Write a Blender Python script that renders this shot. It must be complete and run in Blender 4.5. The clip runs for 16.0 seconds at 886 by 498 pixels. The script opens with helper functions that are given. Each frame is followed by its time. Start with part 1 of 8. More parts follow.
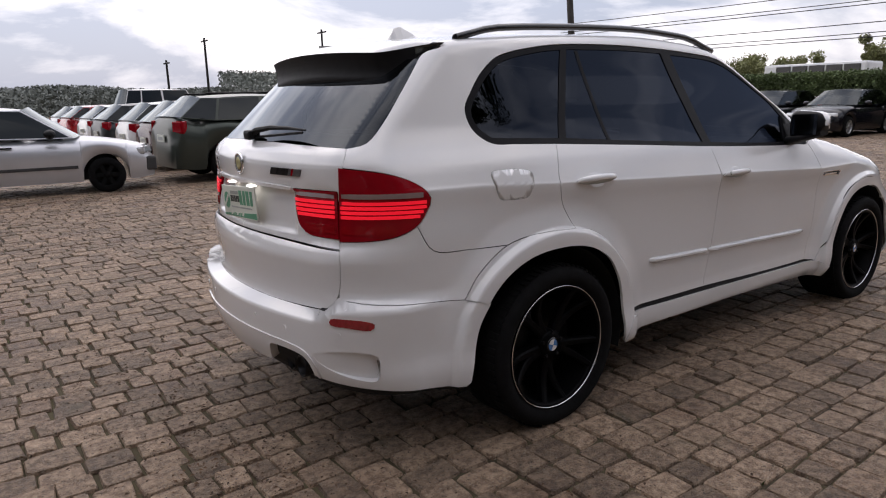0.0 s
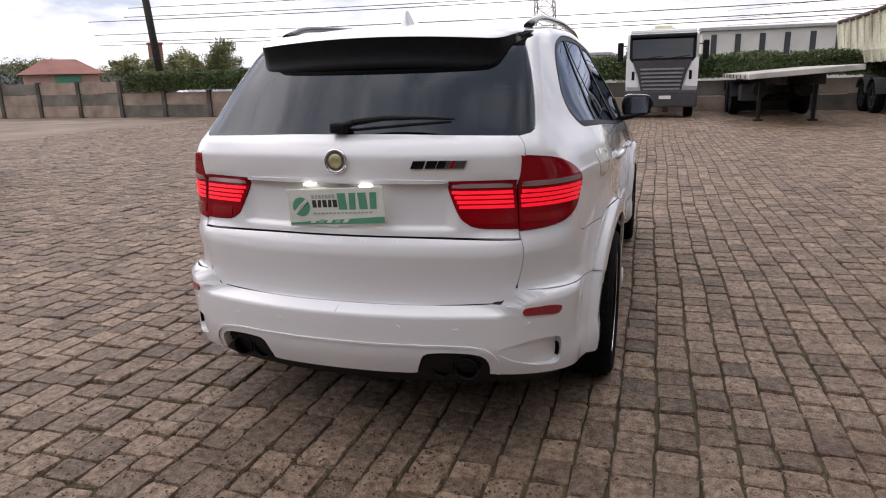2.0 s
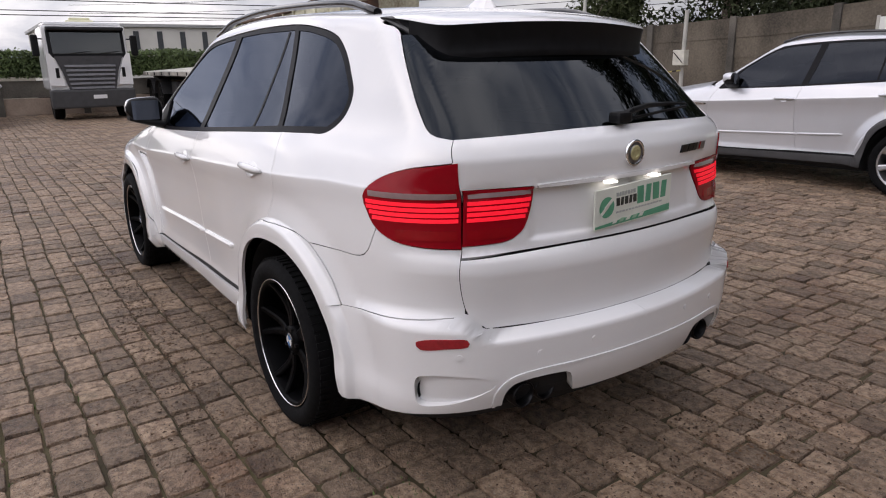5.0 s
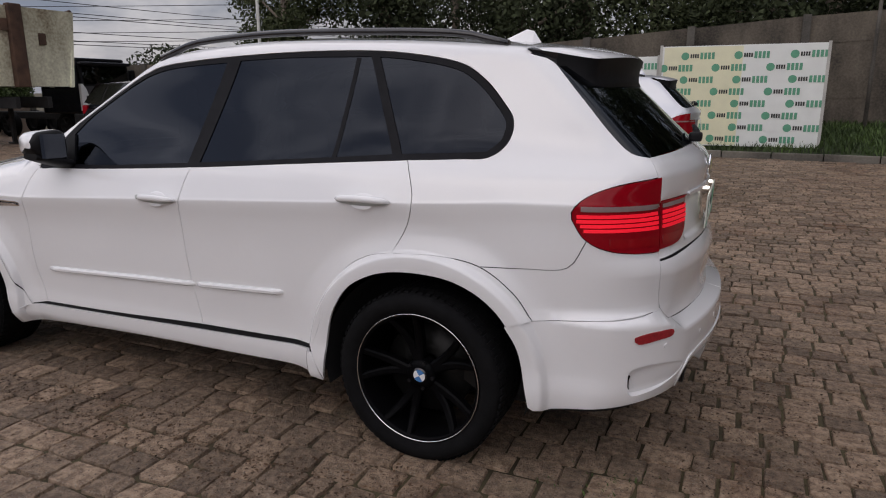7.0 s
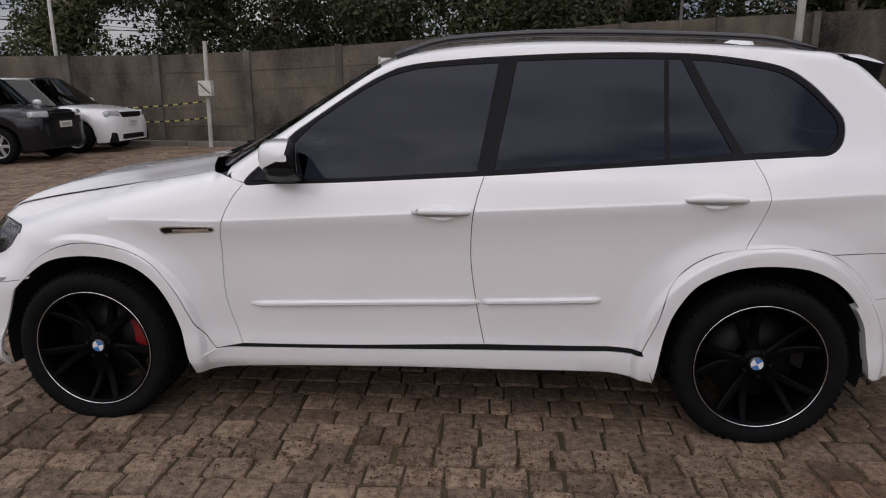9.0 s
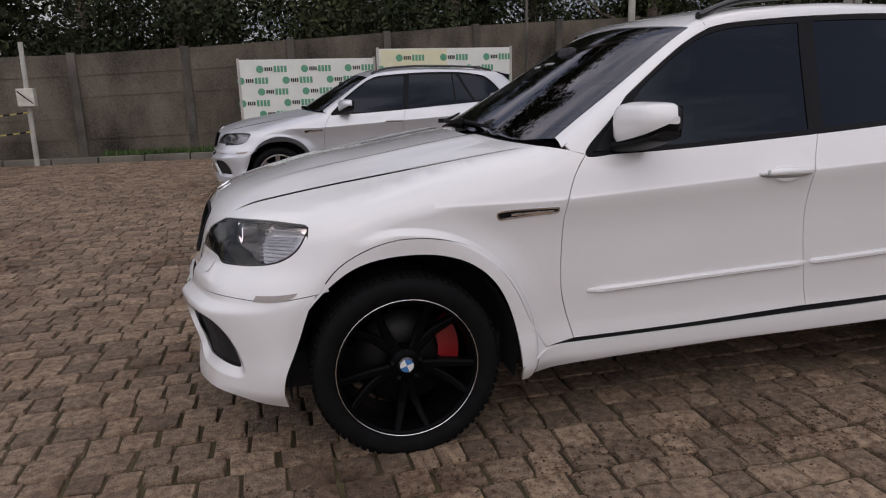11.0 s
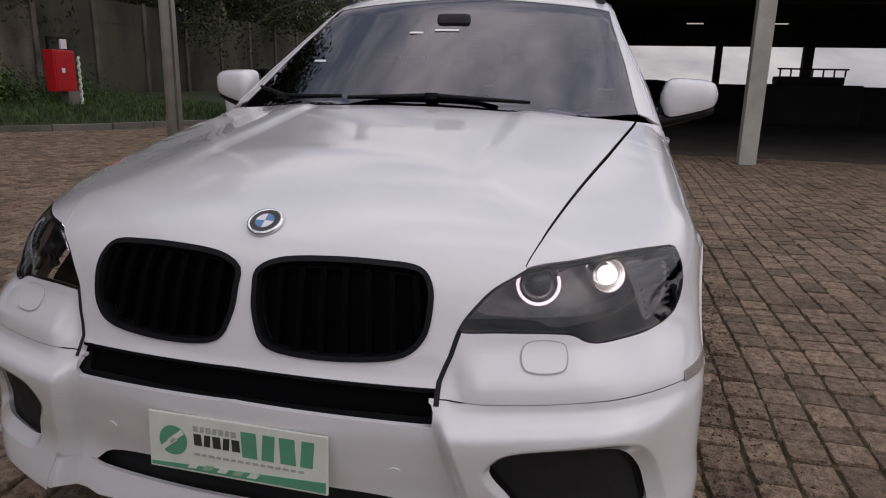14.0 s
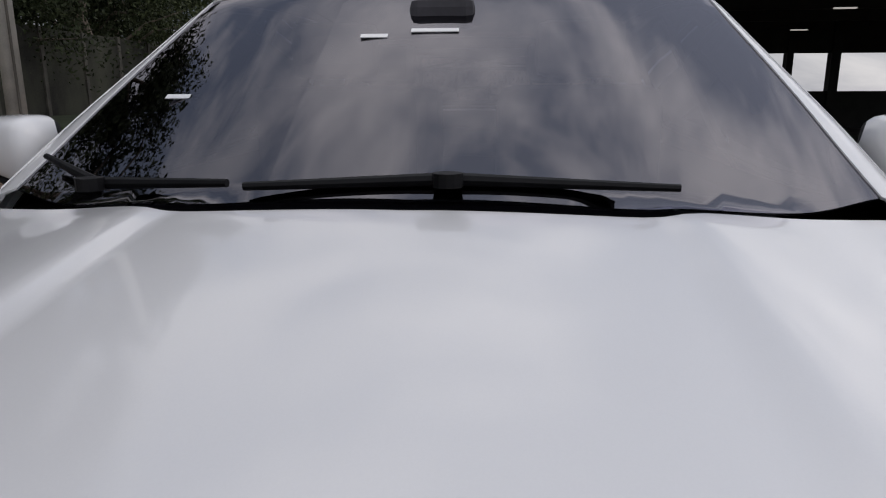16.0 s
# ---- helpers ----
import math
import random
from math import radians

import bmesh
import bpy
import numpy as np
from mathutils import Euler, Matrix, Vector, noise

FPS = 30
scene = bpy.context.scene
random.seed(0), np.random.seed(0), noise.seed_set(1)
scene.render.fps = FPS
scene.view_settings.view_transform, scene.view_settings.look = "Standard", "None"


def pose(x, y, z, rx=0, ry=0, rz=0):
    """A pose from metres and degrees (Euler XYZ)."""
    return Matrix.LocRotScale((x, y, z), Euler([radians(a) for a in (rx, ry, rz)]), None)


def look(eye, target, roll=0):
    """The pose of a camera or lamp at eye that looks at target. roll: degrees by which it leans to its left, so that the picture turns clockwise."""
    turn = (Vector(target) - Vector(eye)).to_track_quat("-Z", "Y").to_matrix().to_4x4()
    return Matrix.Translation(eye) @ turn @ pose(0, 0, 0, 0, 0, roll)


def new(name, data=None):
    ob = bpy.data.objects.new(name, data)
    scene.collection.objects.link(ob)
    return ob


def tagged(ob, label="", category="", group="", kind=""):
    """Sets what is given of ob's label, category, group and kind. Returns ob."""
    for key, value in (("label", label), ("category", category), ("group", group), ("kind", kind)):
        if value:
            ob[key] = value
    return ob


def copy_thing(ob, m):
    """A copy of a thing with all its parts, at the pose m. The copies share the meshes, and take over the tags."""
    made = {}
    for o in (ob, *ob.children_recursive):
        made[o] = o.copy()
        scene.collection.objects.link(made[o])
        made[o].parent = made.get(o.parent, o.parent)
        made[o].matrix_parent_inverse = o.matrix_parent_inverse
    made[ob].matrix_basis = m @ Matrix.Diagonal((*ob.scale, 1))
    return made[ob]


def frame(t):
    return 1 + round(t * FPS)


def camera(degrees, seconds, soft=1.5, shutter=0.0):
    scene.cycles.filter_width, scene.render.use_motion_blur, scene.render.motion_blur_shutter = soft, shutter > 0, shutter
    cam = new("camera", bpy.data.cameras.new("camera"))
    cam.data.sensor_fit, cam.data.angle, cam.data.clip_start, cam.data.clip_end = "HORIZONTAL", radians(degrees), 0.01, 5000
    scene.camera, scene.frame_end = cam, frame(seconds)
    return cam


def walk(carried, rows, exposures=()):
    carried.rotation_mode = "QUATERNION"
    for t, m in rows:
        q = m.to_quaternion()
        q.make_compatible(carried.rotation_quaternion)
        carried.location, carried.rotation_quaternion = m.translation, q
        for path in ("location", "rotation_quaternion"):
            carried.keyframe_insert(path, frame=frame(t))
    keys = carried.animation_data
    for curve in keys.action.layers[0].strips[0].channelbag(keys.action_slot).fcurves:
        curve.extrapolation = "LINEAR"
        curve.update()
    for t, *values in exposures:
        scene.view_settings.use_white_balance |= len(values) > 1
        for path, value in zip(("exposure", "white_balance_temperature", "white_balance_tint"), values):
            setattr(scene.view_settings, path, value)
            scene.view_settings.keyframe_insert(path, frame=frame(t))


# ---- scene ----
cam = camera(66.91, 16.0, soft=1.1)
PATH = [
    (0.0, pose(-3.471, -2.875, 1.398, 77.41, 1.24, -36.66)),
    (0.5, pose(-3.932, -2.574, 1.426, 77.03, 1.13, -44.25)),
    (1.0, pose(-4.246, -2.149, 1.409, 76.28, 1.22, -54.55)),
    (1.5, pose(-4.511, -1.619, 1.432, 76.15, 1.52, -65.55)),
    (2.0, pose(-4.707, -1.124, 1.435, 75.74, 1.44, -72.88)),
    (2.5, pose(-4.727, -0.590, 1.428, 75.57, 1.42, -82.96)),
    (3.0, pose(-4.813, -0.065, 1.455, 75.21, 1.48, -90.97)),
    (3.5, pose(-4.681, 0.408, 1.450, 74.71, 1.35, -98.99)),
    (4.0, pose(-4.564, 0.937, 1.462, 74.69, 1.19, -108.33)),
    (4.5, pose(-4.351, 1.456, 1.455, 74.17, 0.94, -115.81)),
    (4.7, pose(-4.207, 1.628, 1.462, 74.19, 1.01, -119.35)),
    (6.8, pose(-2.756, 3.137, 1.438, 77.01, 0.04, -153.24)),
    (7.0, pose(-2.602, 3.188, 1.467, 76.71, 0.23, -155.46)),
    (7.5, pose(-2.064, 3.408, 1.489, 76.68, 0.22, -161.61)),
    (8.0, pose(-1.508, 3.532, 1.467, 76.28, -0.06, -167.05)),
    (8.5, pose(-0.995, 3.653, 1.484, 76.70, 0.34, -170.40)),
    (9.0, pose(-0.379, 3.694, 1.494, 76.44, 0.21, -174.95)),
    (9.5, pose(0.212, 3.607, 1.493, 76.07, 0.47, -178.25)),
    (10.0, pose(0.754, 3.535, 1.443, 76.30, 0.41, -182.43)),
    (10.2, pose(0.971, 3.513, 1.386, 76.98, 0.89, -183.65)),
    (12.3, pose(2.989, 2.394, 1.294, 74.92, -0.77, -220.65)),
    (12.5, pose(3.090, 2.200, 1.260, 74.87, -1.07, -225.41)),
    (13.0, pose(3.296, 1.725, 1.223, 76.01, -1.04, -237.18)),
    (13.5, pose(3.500, 1.215, 1.255, 76.08, -1.28, -246.61)),
    (14.0, pose(3.440, 0.720, 1.256, 75.97, -1.34, -255.78)),
    (14.5, pose(3.258, 0.317, 1.308, 75.95, -0.91, -263.10)),
    (15.0, pose(2.878, 0.177, 1.373, 75.63, -0.23, -264.39)),
    (15.5, pose(2.430, 0.149, 1.399, 75.94, 0.22, -264.46)),
    (16.0, pose(2.037, 0.146, 1.333, 77.02, 0.15, -264.85)),
]
walk(cam, PATH, [(0, .27, 6820, 16), (1, .40, 6820, 16), (2, .53, 6820, 16), (3.5, .57, 6800, 16), (4.5, .44, 6760, 16), (7, -.14, 6780, 16), (10, -.16, 6800, 16), (13, -.36, 6880, 17), (14.5, -.42, 6760, 15), (16, -.46, 6620, 12)])


# ---- world and light: an overcast noon, brighter towards the hidden sun ----
SUN_AZ, SUN_EL = radians(75), radians(48)
SUN_DIR = Vector((math.cos(SUN_AZ) * math.cos(SUN_EL), math.sin(SUN_AZ) * math.cos(SUN_EL), math.sin(SUN_EL)))
world = bpy.data.worlds.new("overcast_sky")
scene.world = world
world.use_nodes = True
wn, wl = world.node_tree.nodes, world.node_tree.links
sky = wn.new("ShaderNodeTexSky")
sky.sky_type, sky.sun_disc, sky.sun_elevation, sky.sun_rotation = "NISHITA", False, SUN_EL, math.pi / 2 - SUN_AZ
sky.air_density, sky.dust_density = 1.0, 3.0
way = wn.new("ShaderNodeTexCoord")
squash = wn.new("ShaderNodeMapping")
squash.inputs["Scale"].default_value = (1, 1, 3.2)
wl.new(way.outputs["Generated"], squash.inputs["Vector"])
puffs = wn.new("ShaderNodeTexNoise")
puffs.inputs["Scale"].default_value, puffs.inputs["Detail"].default_value, puffs.inputs["Roughness"].default_value = 2.3, 9, .56
puffs.inputs["Distortion"].default_value = .35
wl.new(squash.outputs[0], puffs.inputs["Vector"])
tone = wn.new("ShaderNodeValToRGB")
tone.color_ramp.elements[0].position, tone.color_ramp.elements[0].color = .42, (.27, .32, .42, 1)
tone.color_ramp.elements[1].position, tone.color_ramp.elements[1].color = .62, (1.0, 1.0, 1.02, 1)
wl.new(puffs.outputs["Fac"], tone.inputs["Fac"])
toward = wn.new("ShaderNodeVectorMath")
toward.operation = "DOT_PRODUCT"
toward.inputs[1].default_value = SUN_DIR
wl.new(way.outputs["Generated"], toward.inputs[0])
glow = wn.new("ShaderNodeMapRange")
for key, value in (("From Min", -.5), ("From Max", 1.0), ("To Min", .56), ("To Max", 1.82)):
    glow.inputs[key].default_value = value
wl.new(toward.outputs["Value"], glow.inputs["Value"])
lit = wn.new("ShaderNodeVectorMath")
lit.operation = "SCALE"
wl.new(tone.outputs["Color"], lit.inputs[0])
split = wn.new("ShaderNodeSeparateXYZ")
wl.new(way.outputs["Generated"], split.inputs[0])
height = wn.new("ShaderNodeMapRange")
height.inputs["To Min"].default_value, height.inputs["To Max"].default_value = .86, 1.12
wl.new(split.outputs["Z"], height.inputs["Value"])
deep = wn.new("ShaderNodeMath")
deep.operation = "MULTIPLY"
wl.new(glow.outputs[0], deep.inputs[0])
wl.new(height.outputs[0], deep.inputs[1])
wl.new(deep.outputs[0], lit.inputs["Scale"])
thin = wn.new("ShaderNodeVectorMath")
thin.operation = "SCALE"
thin.inputs["Scale"].default_value = .02
wl.new(sky.outputs[0], thin.inputs[0])
both = wn.new("ShaderNodeVectorMath")
both.operation = "ADD"
wl.new(lit.outputs[0], both.inputs[0])
wl.new(thin.outputs[0], both.inputs[1])
wl.new(both.outputs[0], wn["Background"].inputs["Color"])
wn["Background"].inputs["Strength"].default_value = .94
sun = new("sun", bpy.data.lights.new("sun", "SUN"))
sun.data.energy, sun.data.angle, sun.data.color = .5, radians(150), (1, .96, .9)
sun.matrix_world = look(SUN_DIR * 60, (0, 0, 0))


# ---- materials ----
def shade(name):
    m = bpy.data.materials.new(name)
    m.use_nodes = True
    return m, m.node_tree.nodes, m.node_tree.links, m.node_tree.nodes["Principled BSDF"]


def mat(name, color, rough=.5, metal=0.0, vary=.12, scale=6.0, bump=0.0, fine=60.0, coat=0.0, each=0.0, island=0.0, spec=.5, tint=None):
    """A surface with blotches (vary, scale per metre), fine relief (bump, fine) and a tone of its own for each object or island."""
    m, n, l, b = shade(name)
    b.inputs["Roughness"].default_value, b.inputs["Metallic"].default_value = rough, metal
    b.inputs["Coat Weight"].default_value, b.inputs["Coat Roughness"].default_value = coat, .04
    b.inputs["Specular IOR Level"].default_value = spec
    at = n.new("ShaderNodeTexCoord")
    big, small = n.new("ShaderNodeTexNoise"), n.new("ShaderNodeTexNoise")
    big.inputs["Scale"].default_value, big.inputs["Detail"].default_value = scale, 5
    small.inputs["Scale"].default_value, small.inputs["Detail"].default_value = fine, 6
    l.new(at.outputs["Object"], big.inputs["Vector"])
    l.new(at.outputs["Object"], small.inputs["Vector"])
    mix = n.new("ShaderNodeMix")
    mix.data_type = "RGBA"
    lo = [c * (1 - vary * 1.6) for c in color]
    hi = [min(1, c * (1 + vary)) for c in (tint or color)]
    mix.inputs["A"].default_value, mix.inputs["B"].default_value = (*lo, 1), (*hi, 1)
    add = n.new("ShaderNodeMath")
    add.operation = "ADD"
    half = n.new("ShaderNodeMath")
    half.operation, half.inputs[1].default_value = "MULTIPLY", .35
    l.new(small.outputs["Fac"], half.inputs[0])
    l.new(big.outputs["Fac"], add.inputs[0])
    l.new(half.outputs[0], add.inputs[1])
    spread = n.new("ShaderNodeMapRange")
    spread.inputs["From Min"].default_value, spread.inputs["From Max"].default_value = .42, .95
    l.new(add.outputs[0], spread.inputs["Value"])
    l.new(spread.outputs[0], mix.inputs["Factor"])
    out = mix.outputs["Result"]
    if each or island:
        hue = n.new("ShaderNodeHueSaturation")
        own = n.new("ShaderNodeObjectInfo") if each else n.new("ShaderNodeNewGeometry")
        rng = n.new("ShaderNodeMapRange")
        rng.inputs["To Min"].default_value, rng.inputs["To Max"].default_value = 1 - (each or island), 1 + (each or island)
        l.new(own.outputs["Random" if each else "Random Per Island"], rng.inputs["Value"])
        l.new(rng.outputs[0], hue.inputs["Value"])
        l.new(out, hue.inputs["Color"])
        out = hue.outputs[0]
    l.new(out, b.inputs["Base Color"])
    if bump:
        bp = n.new("ShaderNodeBump")
        bp.inputs["Strength"].default_value, bp.inputs["Distance"].default_value = bump, .01
        l.new(add.outputs[0], bp.inputs["Height"])
        l.new(bp.outputs[0], b.inputs["Normal"])
    return m


def glass(name, tint, gloss=.015, ior=1.5, sheen=(1, 1, 1)):
    """A tinted pane: what passes is tinted, what is mirrored follows Fresnel."""
    m = bpy.data.materials.new(name)
    m.use_nodes = True
    n, l = m.node_tree.nodes, m.node_tree.links
    n.remove(n["Principled BSDF"])
    f, t, g, x = n.new("ShaderNodeFresnel"), n.new("ShaderNodeBsdfTransparent"), n.new("ShaderNodeBsdfGlossy"), n.new("ShaderNodeMixShader")
    f.inputs["IOR"].default_value = ior
    t.inputs["Color"].default_value = (*tint, 1)
    g.inputs["Roughness"].default_value = gloss
    g.inputs["Color"].default_value = (*sheen, 1)
    l.new(f.outputs[0], x.inputs[0])
    l.new(t.outputs[0], x.inputs[1])
    l.new(g.outputs[0], x.inputs[2])
    l.new(x.outputs[0], n["Material Output"].inputs["Surface"])
    return m


def glowing(name, color, strength):
    m, n, l, b = shade(name)
    b.inputs["Base Color"].default_value = (*color, 1)
    b.inputs["Emission Color"].default_value, b.inputs["Emission Strength"].default_value = (*color, 1), strength
    return m


PAINT = mat("white_car_paint", (.78, .775, .775), .22, vary=.025, scale=1.5, fine=400, coat=1.0)
BLACK_GLOSS = mat("black_gloss_trim", (.010, .010, .012), .12, vary=.2, coat=.5)
BLACK = mat("black_plastic", (.007, .007, .008), .5, spec=.18, vary=.25, scale=20, bump=.15, fine=500)
GREYISH = mat("dull_letter_chrome", (.22, .22, .23), .3, .9, vary=.15, scale=40)
TRIM = mat("black_window_trim", (.010, .010, .012), .42, spec=.08, vary=.2, scale=20)
BLACK_SOFT = mat("dark_cavity", (.008, .008, .009), .8, vary=.2)
MESH_BLACK = mat("black_grille", (.0025, .0025, .003), .7, vary=.2, spec=.03)
RUBBER = mat("tyre_rubber", (.0065, .0065, .007), .85, spec=.12, vary=.25, scale=25, bump=.3, fine=300)
RIM = mat("gloss_black_rim", (.003, .003, .0035), .36, vary=.2, spec=.05)
LIP = mat("machined_aluminium", (.75, .75, .76), .22, 1.0, vary=.05)
CHROME = mat("chrome", (.85, .85, .86), .10, 1.0, vary=.04)
CALIPER = mat("red_brake_caliper", (.26, .008, .010), .4, vary=.12, coat=.3)
TAIL_RED = mat("red_lamp_lens", (.27, .004, .010), .12, vary=.08, coat=.12, spec=.15)
TAIL_DEEP = mat("deep_red_lamp_lens", (.28, .004, .008), .14, vary=.1, coat=.4, spec=.3)
TAIL_SILVER = mat("smoked_silver_lens", (.34, .24, .24), .2, .2, vary=.1, coat=.6)
TAIL_GLOW = glowing("lit_red_light_bar", (1.0, .010, .030), .40)
REFLECTOR = mat("red_reflector", (.33, .012, .02), .2, vary=.15, scale=60, coat=.7)
WIN = glass("tinted_side_glass", (.020, .022, .026), ior=1.42, sheen=(.60, .68, .84))
WIN_REAR = glass("tinted_rear_glass", (.03, .033, .036), ior=1.42, sheen=(.85, .92, 1.0))
SCREEN = glass("windscreen_glass", (.12, .11, .14), ior=2.1, sheen=(.94, .92, 1.0))
LENS = glass("clear_lamp_lens", (.92, .93, .95))
HEAD_DARK = mat("smoked_lamp_housing", (.20, .19, .195), .28, .6, vary=.2, scale=18)
LAMP_BALL = mat("dark_projector_ball", (.05, .05, .055), .12, vary=.1, coat=.8)
BRAKE = mat("dull_brake_disc", (.022, .021, .020), .5, .7, vary=.25, scale=20)
XENON = glowing("lit_xenon_lens", (1.0, .92, .89), 4.0)
HALO = glowing("lit_ring", (1.0, .84, .90), 1.3)
LAMP_WHITE = glowing("lit_plate_lamp", (1.0, .97, .9), 2.6)
RIB = mat("silvered_lamp_rib", (.62, .60, .61), .25, .8, vary=.2, scale=30)
AMBER = mat("clear_side_marker", (.33, .29, .27), .25, vary=.1, coat=.5)
BLUE = mat("badge_blue", (.05, .19, .45), .2, vary=.05, coat=1)
WHITE_ENAMEL = mat("badge_white", (.8, .8, .8), .2, vary=.03, coat=1)
BRASS = mat("tarnished_badge_centre", (.50, .46, .24), .45, .3, vary=.2, scale=40)
PLATE = mat("cream_plate", (.72, .74, .66), .4, vary=.06, scale=10)
GREEN = mat("print_green", (.10, .33, .20), .5, vary=.08, scale=12)
GREEN_LIGHT = mat("print_light_green", (.30, .48, .33), .5, vary=.08)
INK = mat("print_black", (.03, .035, .03), .5, vary=.1)
INK_GREY = mat("print_grey", (.42, .44, .42), .5, vary=.1)
CABIN = mat("dark_cabin_lining", (.045, .043, .05), .8, vary=.2, scale=4)


def part(name, bm, material, parent, label=""):
    """One mesh object from a bmesh, under a thing or a part."""
    me = bpy.data.meshes.new(name)
    bm.to_mesh(me)
    bm.free()
    me.materials.append(material)
    ob = new(name, me)
    ob.parent = parent
    if label:
        tagged(ob, label)
    return ob


def solid(name, verts, faces, material, parent=None, label="", smooth=False, norms=None):
    me = bpy.data.meshes.new(name)
    me.from_pydata([tuple(v) for v in verts], [], faces)
    me.materials.append(material)
    if smooth:
        me.polygons.foreach_set("use_smooth", [True] * len(me.polygons))
    if norms is not None:
        me.normals_split_custom_set_from_vertices([tuple(v) for v in norms])
    me.update()
    ob = new(name, me)
    ob.parent = parent
    if label:
        tagged(ob, label)
    return ob


def thing(name, at=None, label="", category="", group="", kind=""):
    ob = new(name)
    ob.empty_display_size = .2
    if at is not None:
        ob.matrix_world = at
    return tagged(ob, label, category, group, kind)


def block(bm, a, b, bevel=0.0, turn=None):
    """A box between two corners, with worn edges, added to a bmesh; turn: a matrix."""
    m = Matrix.LocRotScale([(p + q) / 2 for p, q in zip(a, b)], None, [abs(q - p) for p, q in zip(a, b)])
    r = bmesh.ops.create_cube(bm, size=1, matrix=m)
    if bevel:
        e = list({e for v in r["verts"] for e in v.link_edges})
        r = bmesh.ops.bevel(bm, geom=e, offset=bevel, segments=2, affect="EDGES", profile=.6)
    if turn is not None:
        bmesh.ops.transform(bm, matrix=turn, verts=list({v for v in r["verts"]}))
    return bm


def tube(bm, a, b, r0, r1=None, sides=10):
    a, b = Vector(a), Vector(b)
    m = Matrix.Translation((a + b) / 2) @ (b - a).to_track_quat("Z", "Y").to_matrix().to_4x4()
    bmesh.ops.create_cone(bm, cap_ends=True, segments=sides, radius1=r0, radius2=r0 if r1 is None else r1, depth=(b - a).length, matrix=m)
    return bm


def lathe(bm, profile, axis_at, sides=48, closed=False):
    """Turns a profile of (radius, y) pairs round the y axis through axis_at."""
    rings = []
    for r, y in profile:
        rings.append([bm.verts.new((axis_at[0] + r * math.cos(a), axis_at[1] + y, axis_at[2] + r * math.sin(a))) for a in (math.tau * i / sides for i in range(sides))])
    for p, q in zip(rings, rings[1:]):
        for i in range(sides):
            f = bm.faces.new((p[i], p[(i + 1) % sides], q[(i + 1) % sides], q[i]))
            f.smooth = True
    return bm


def prism(bm, outline, a, b, axis="y"):
    """An outline of 2D points pushed from a to b along an axis."""
    put = {"x": lambda p, d: (d, p[0], p[1]), "y": lambda p, d: (p[0], d, p[1]), "z": lambda p, d: (p[0], p[1], d)}[axis]
    v0, v1 = [bm.verts.new(put(p, a)) for p in outline], [bm.verts.new(put(p, b)) for p in outline]
    n = len(outline)
    for i in range(n):
        bm.faces.new((v0[i], v0[(i + 1) % n], v1[(i + 1) % n], v1[i]))
    bm.faces.new(v0[::-1])
    bm.faces.new(v1)
    bmesh.ops.recalc_face_normals(bm, faces=bm.faces)
    return bm



# ---- the body surface of the white car, as a smooth solid ----
class Curve:
    """A smooth curve through (u, v) pairs, flat beyond its ends."""

    def __init__(self, *pairs):
        self.u, self.v = np.array(pairs, float).T
        h, d = np.diff(self.u), np.diff(self.v) / np.diff(self.u)
        self.m = np.concatenate([[d[0]], np.where(d[1:] * d[:-1] > 0, 2 * d[1:] * d[:-1] / (d[1:] + d[:-1] + 1e-12), 0), [d[-1]]])
        self.h = h

    def __call__(self, q):
        q = np.clip(np.asarray(q, float), self.u[0], self.u[-1])
        i = np.clip(np.searchsorted(self.u, q) - 1, 0, len(self.h) - 1)
        h, t = self.h[i], (q - self.u[i]) / self.h[i]
        return ((1 + 2 * t) * (1 - t) ** 2 * self.v[i] + t * (1 - t) ** 2 * h * self.m[i]
                + t * t * (3 - 2 * t) * self.v[i + 1] + t * t * (t - 1) * h * self.m[i + 1])


def smax(a, b, k):
    h = np.maximum(k - np.abs(a - b), 0) / k
    return np.maximum(a, b) + h * h * k * 0.25


def ramp(v, a, b):
    t = np.clip((v - a) / (b - a), 0, 1)
    return t * t * (3 - 2 * t)


AXLE, HUB_Z = 1.4665, 0.345
WIDE = Curve((.18, .84), (.24, .885), (.30, .918), (.36, .922), (.44, .915), (.62, .924), (.80, .929), (.90, .940), (.974, .9535), (.983, .9540), (.993, .9500),
             (1.04, .933), (1.10, .911), (1.145, .889), (1.20, .860), (1.30, .812), (1.50, .716), (1.65, .652), (1.80, .58))
PLAN = Curve((-2.5, -.19), (-2.3, -.125), (-2.1, -.075), (-1.9, -.04), (-1.6, -.008), (-1.2, .008), (-.7, .010), (0, 0), (.7, .006), (1.2, -.002), (1.5, -.010), (1.7, -.020), (1.9, -.043), (2.1, -.085), (2.4, -.16))
TAIL = Curve((.18, -2.34), (.24, -2.42), (.34, -2.50), (.46, -2.533), (.575, -2.535), (.592, -2.528), (.607, -2.465), (.64, -2.459), (.78, -2.4745), (.798, -2.4765), (.806, -2.4760), (.85, -2.462), (.865, -2.447),
             (1.07, -2.435), (1.15, -2.437), (1.20, -2.415), (1.235, -2.37), (1.45, -2.135), (1.66, -1.90), (1.8, -1.75))
NOSE = Curve((.16, 2.16), (.21, 2.26), (.28, 2.315), (.40, 2.30), (.50, 2.32), (.60, 2.338), (.66, 2.338), (.72, 2.325), (.78, 2.31), (.86, 2.287), (.93, 2.252), (.98, 2.195), (1.03, 2.06), (1.08, 1.9), (1.3, 1.3))
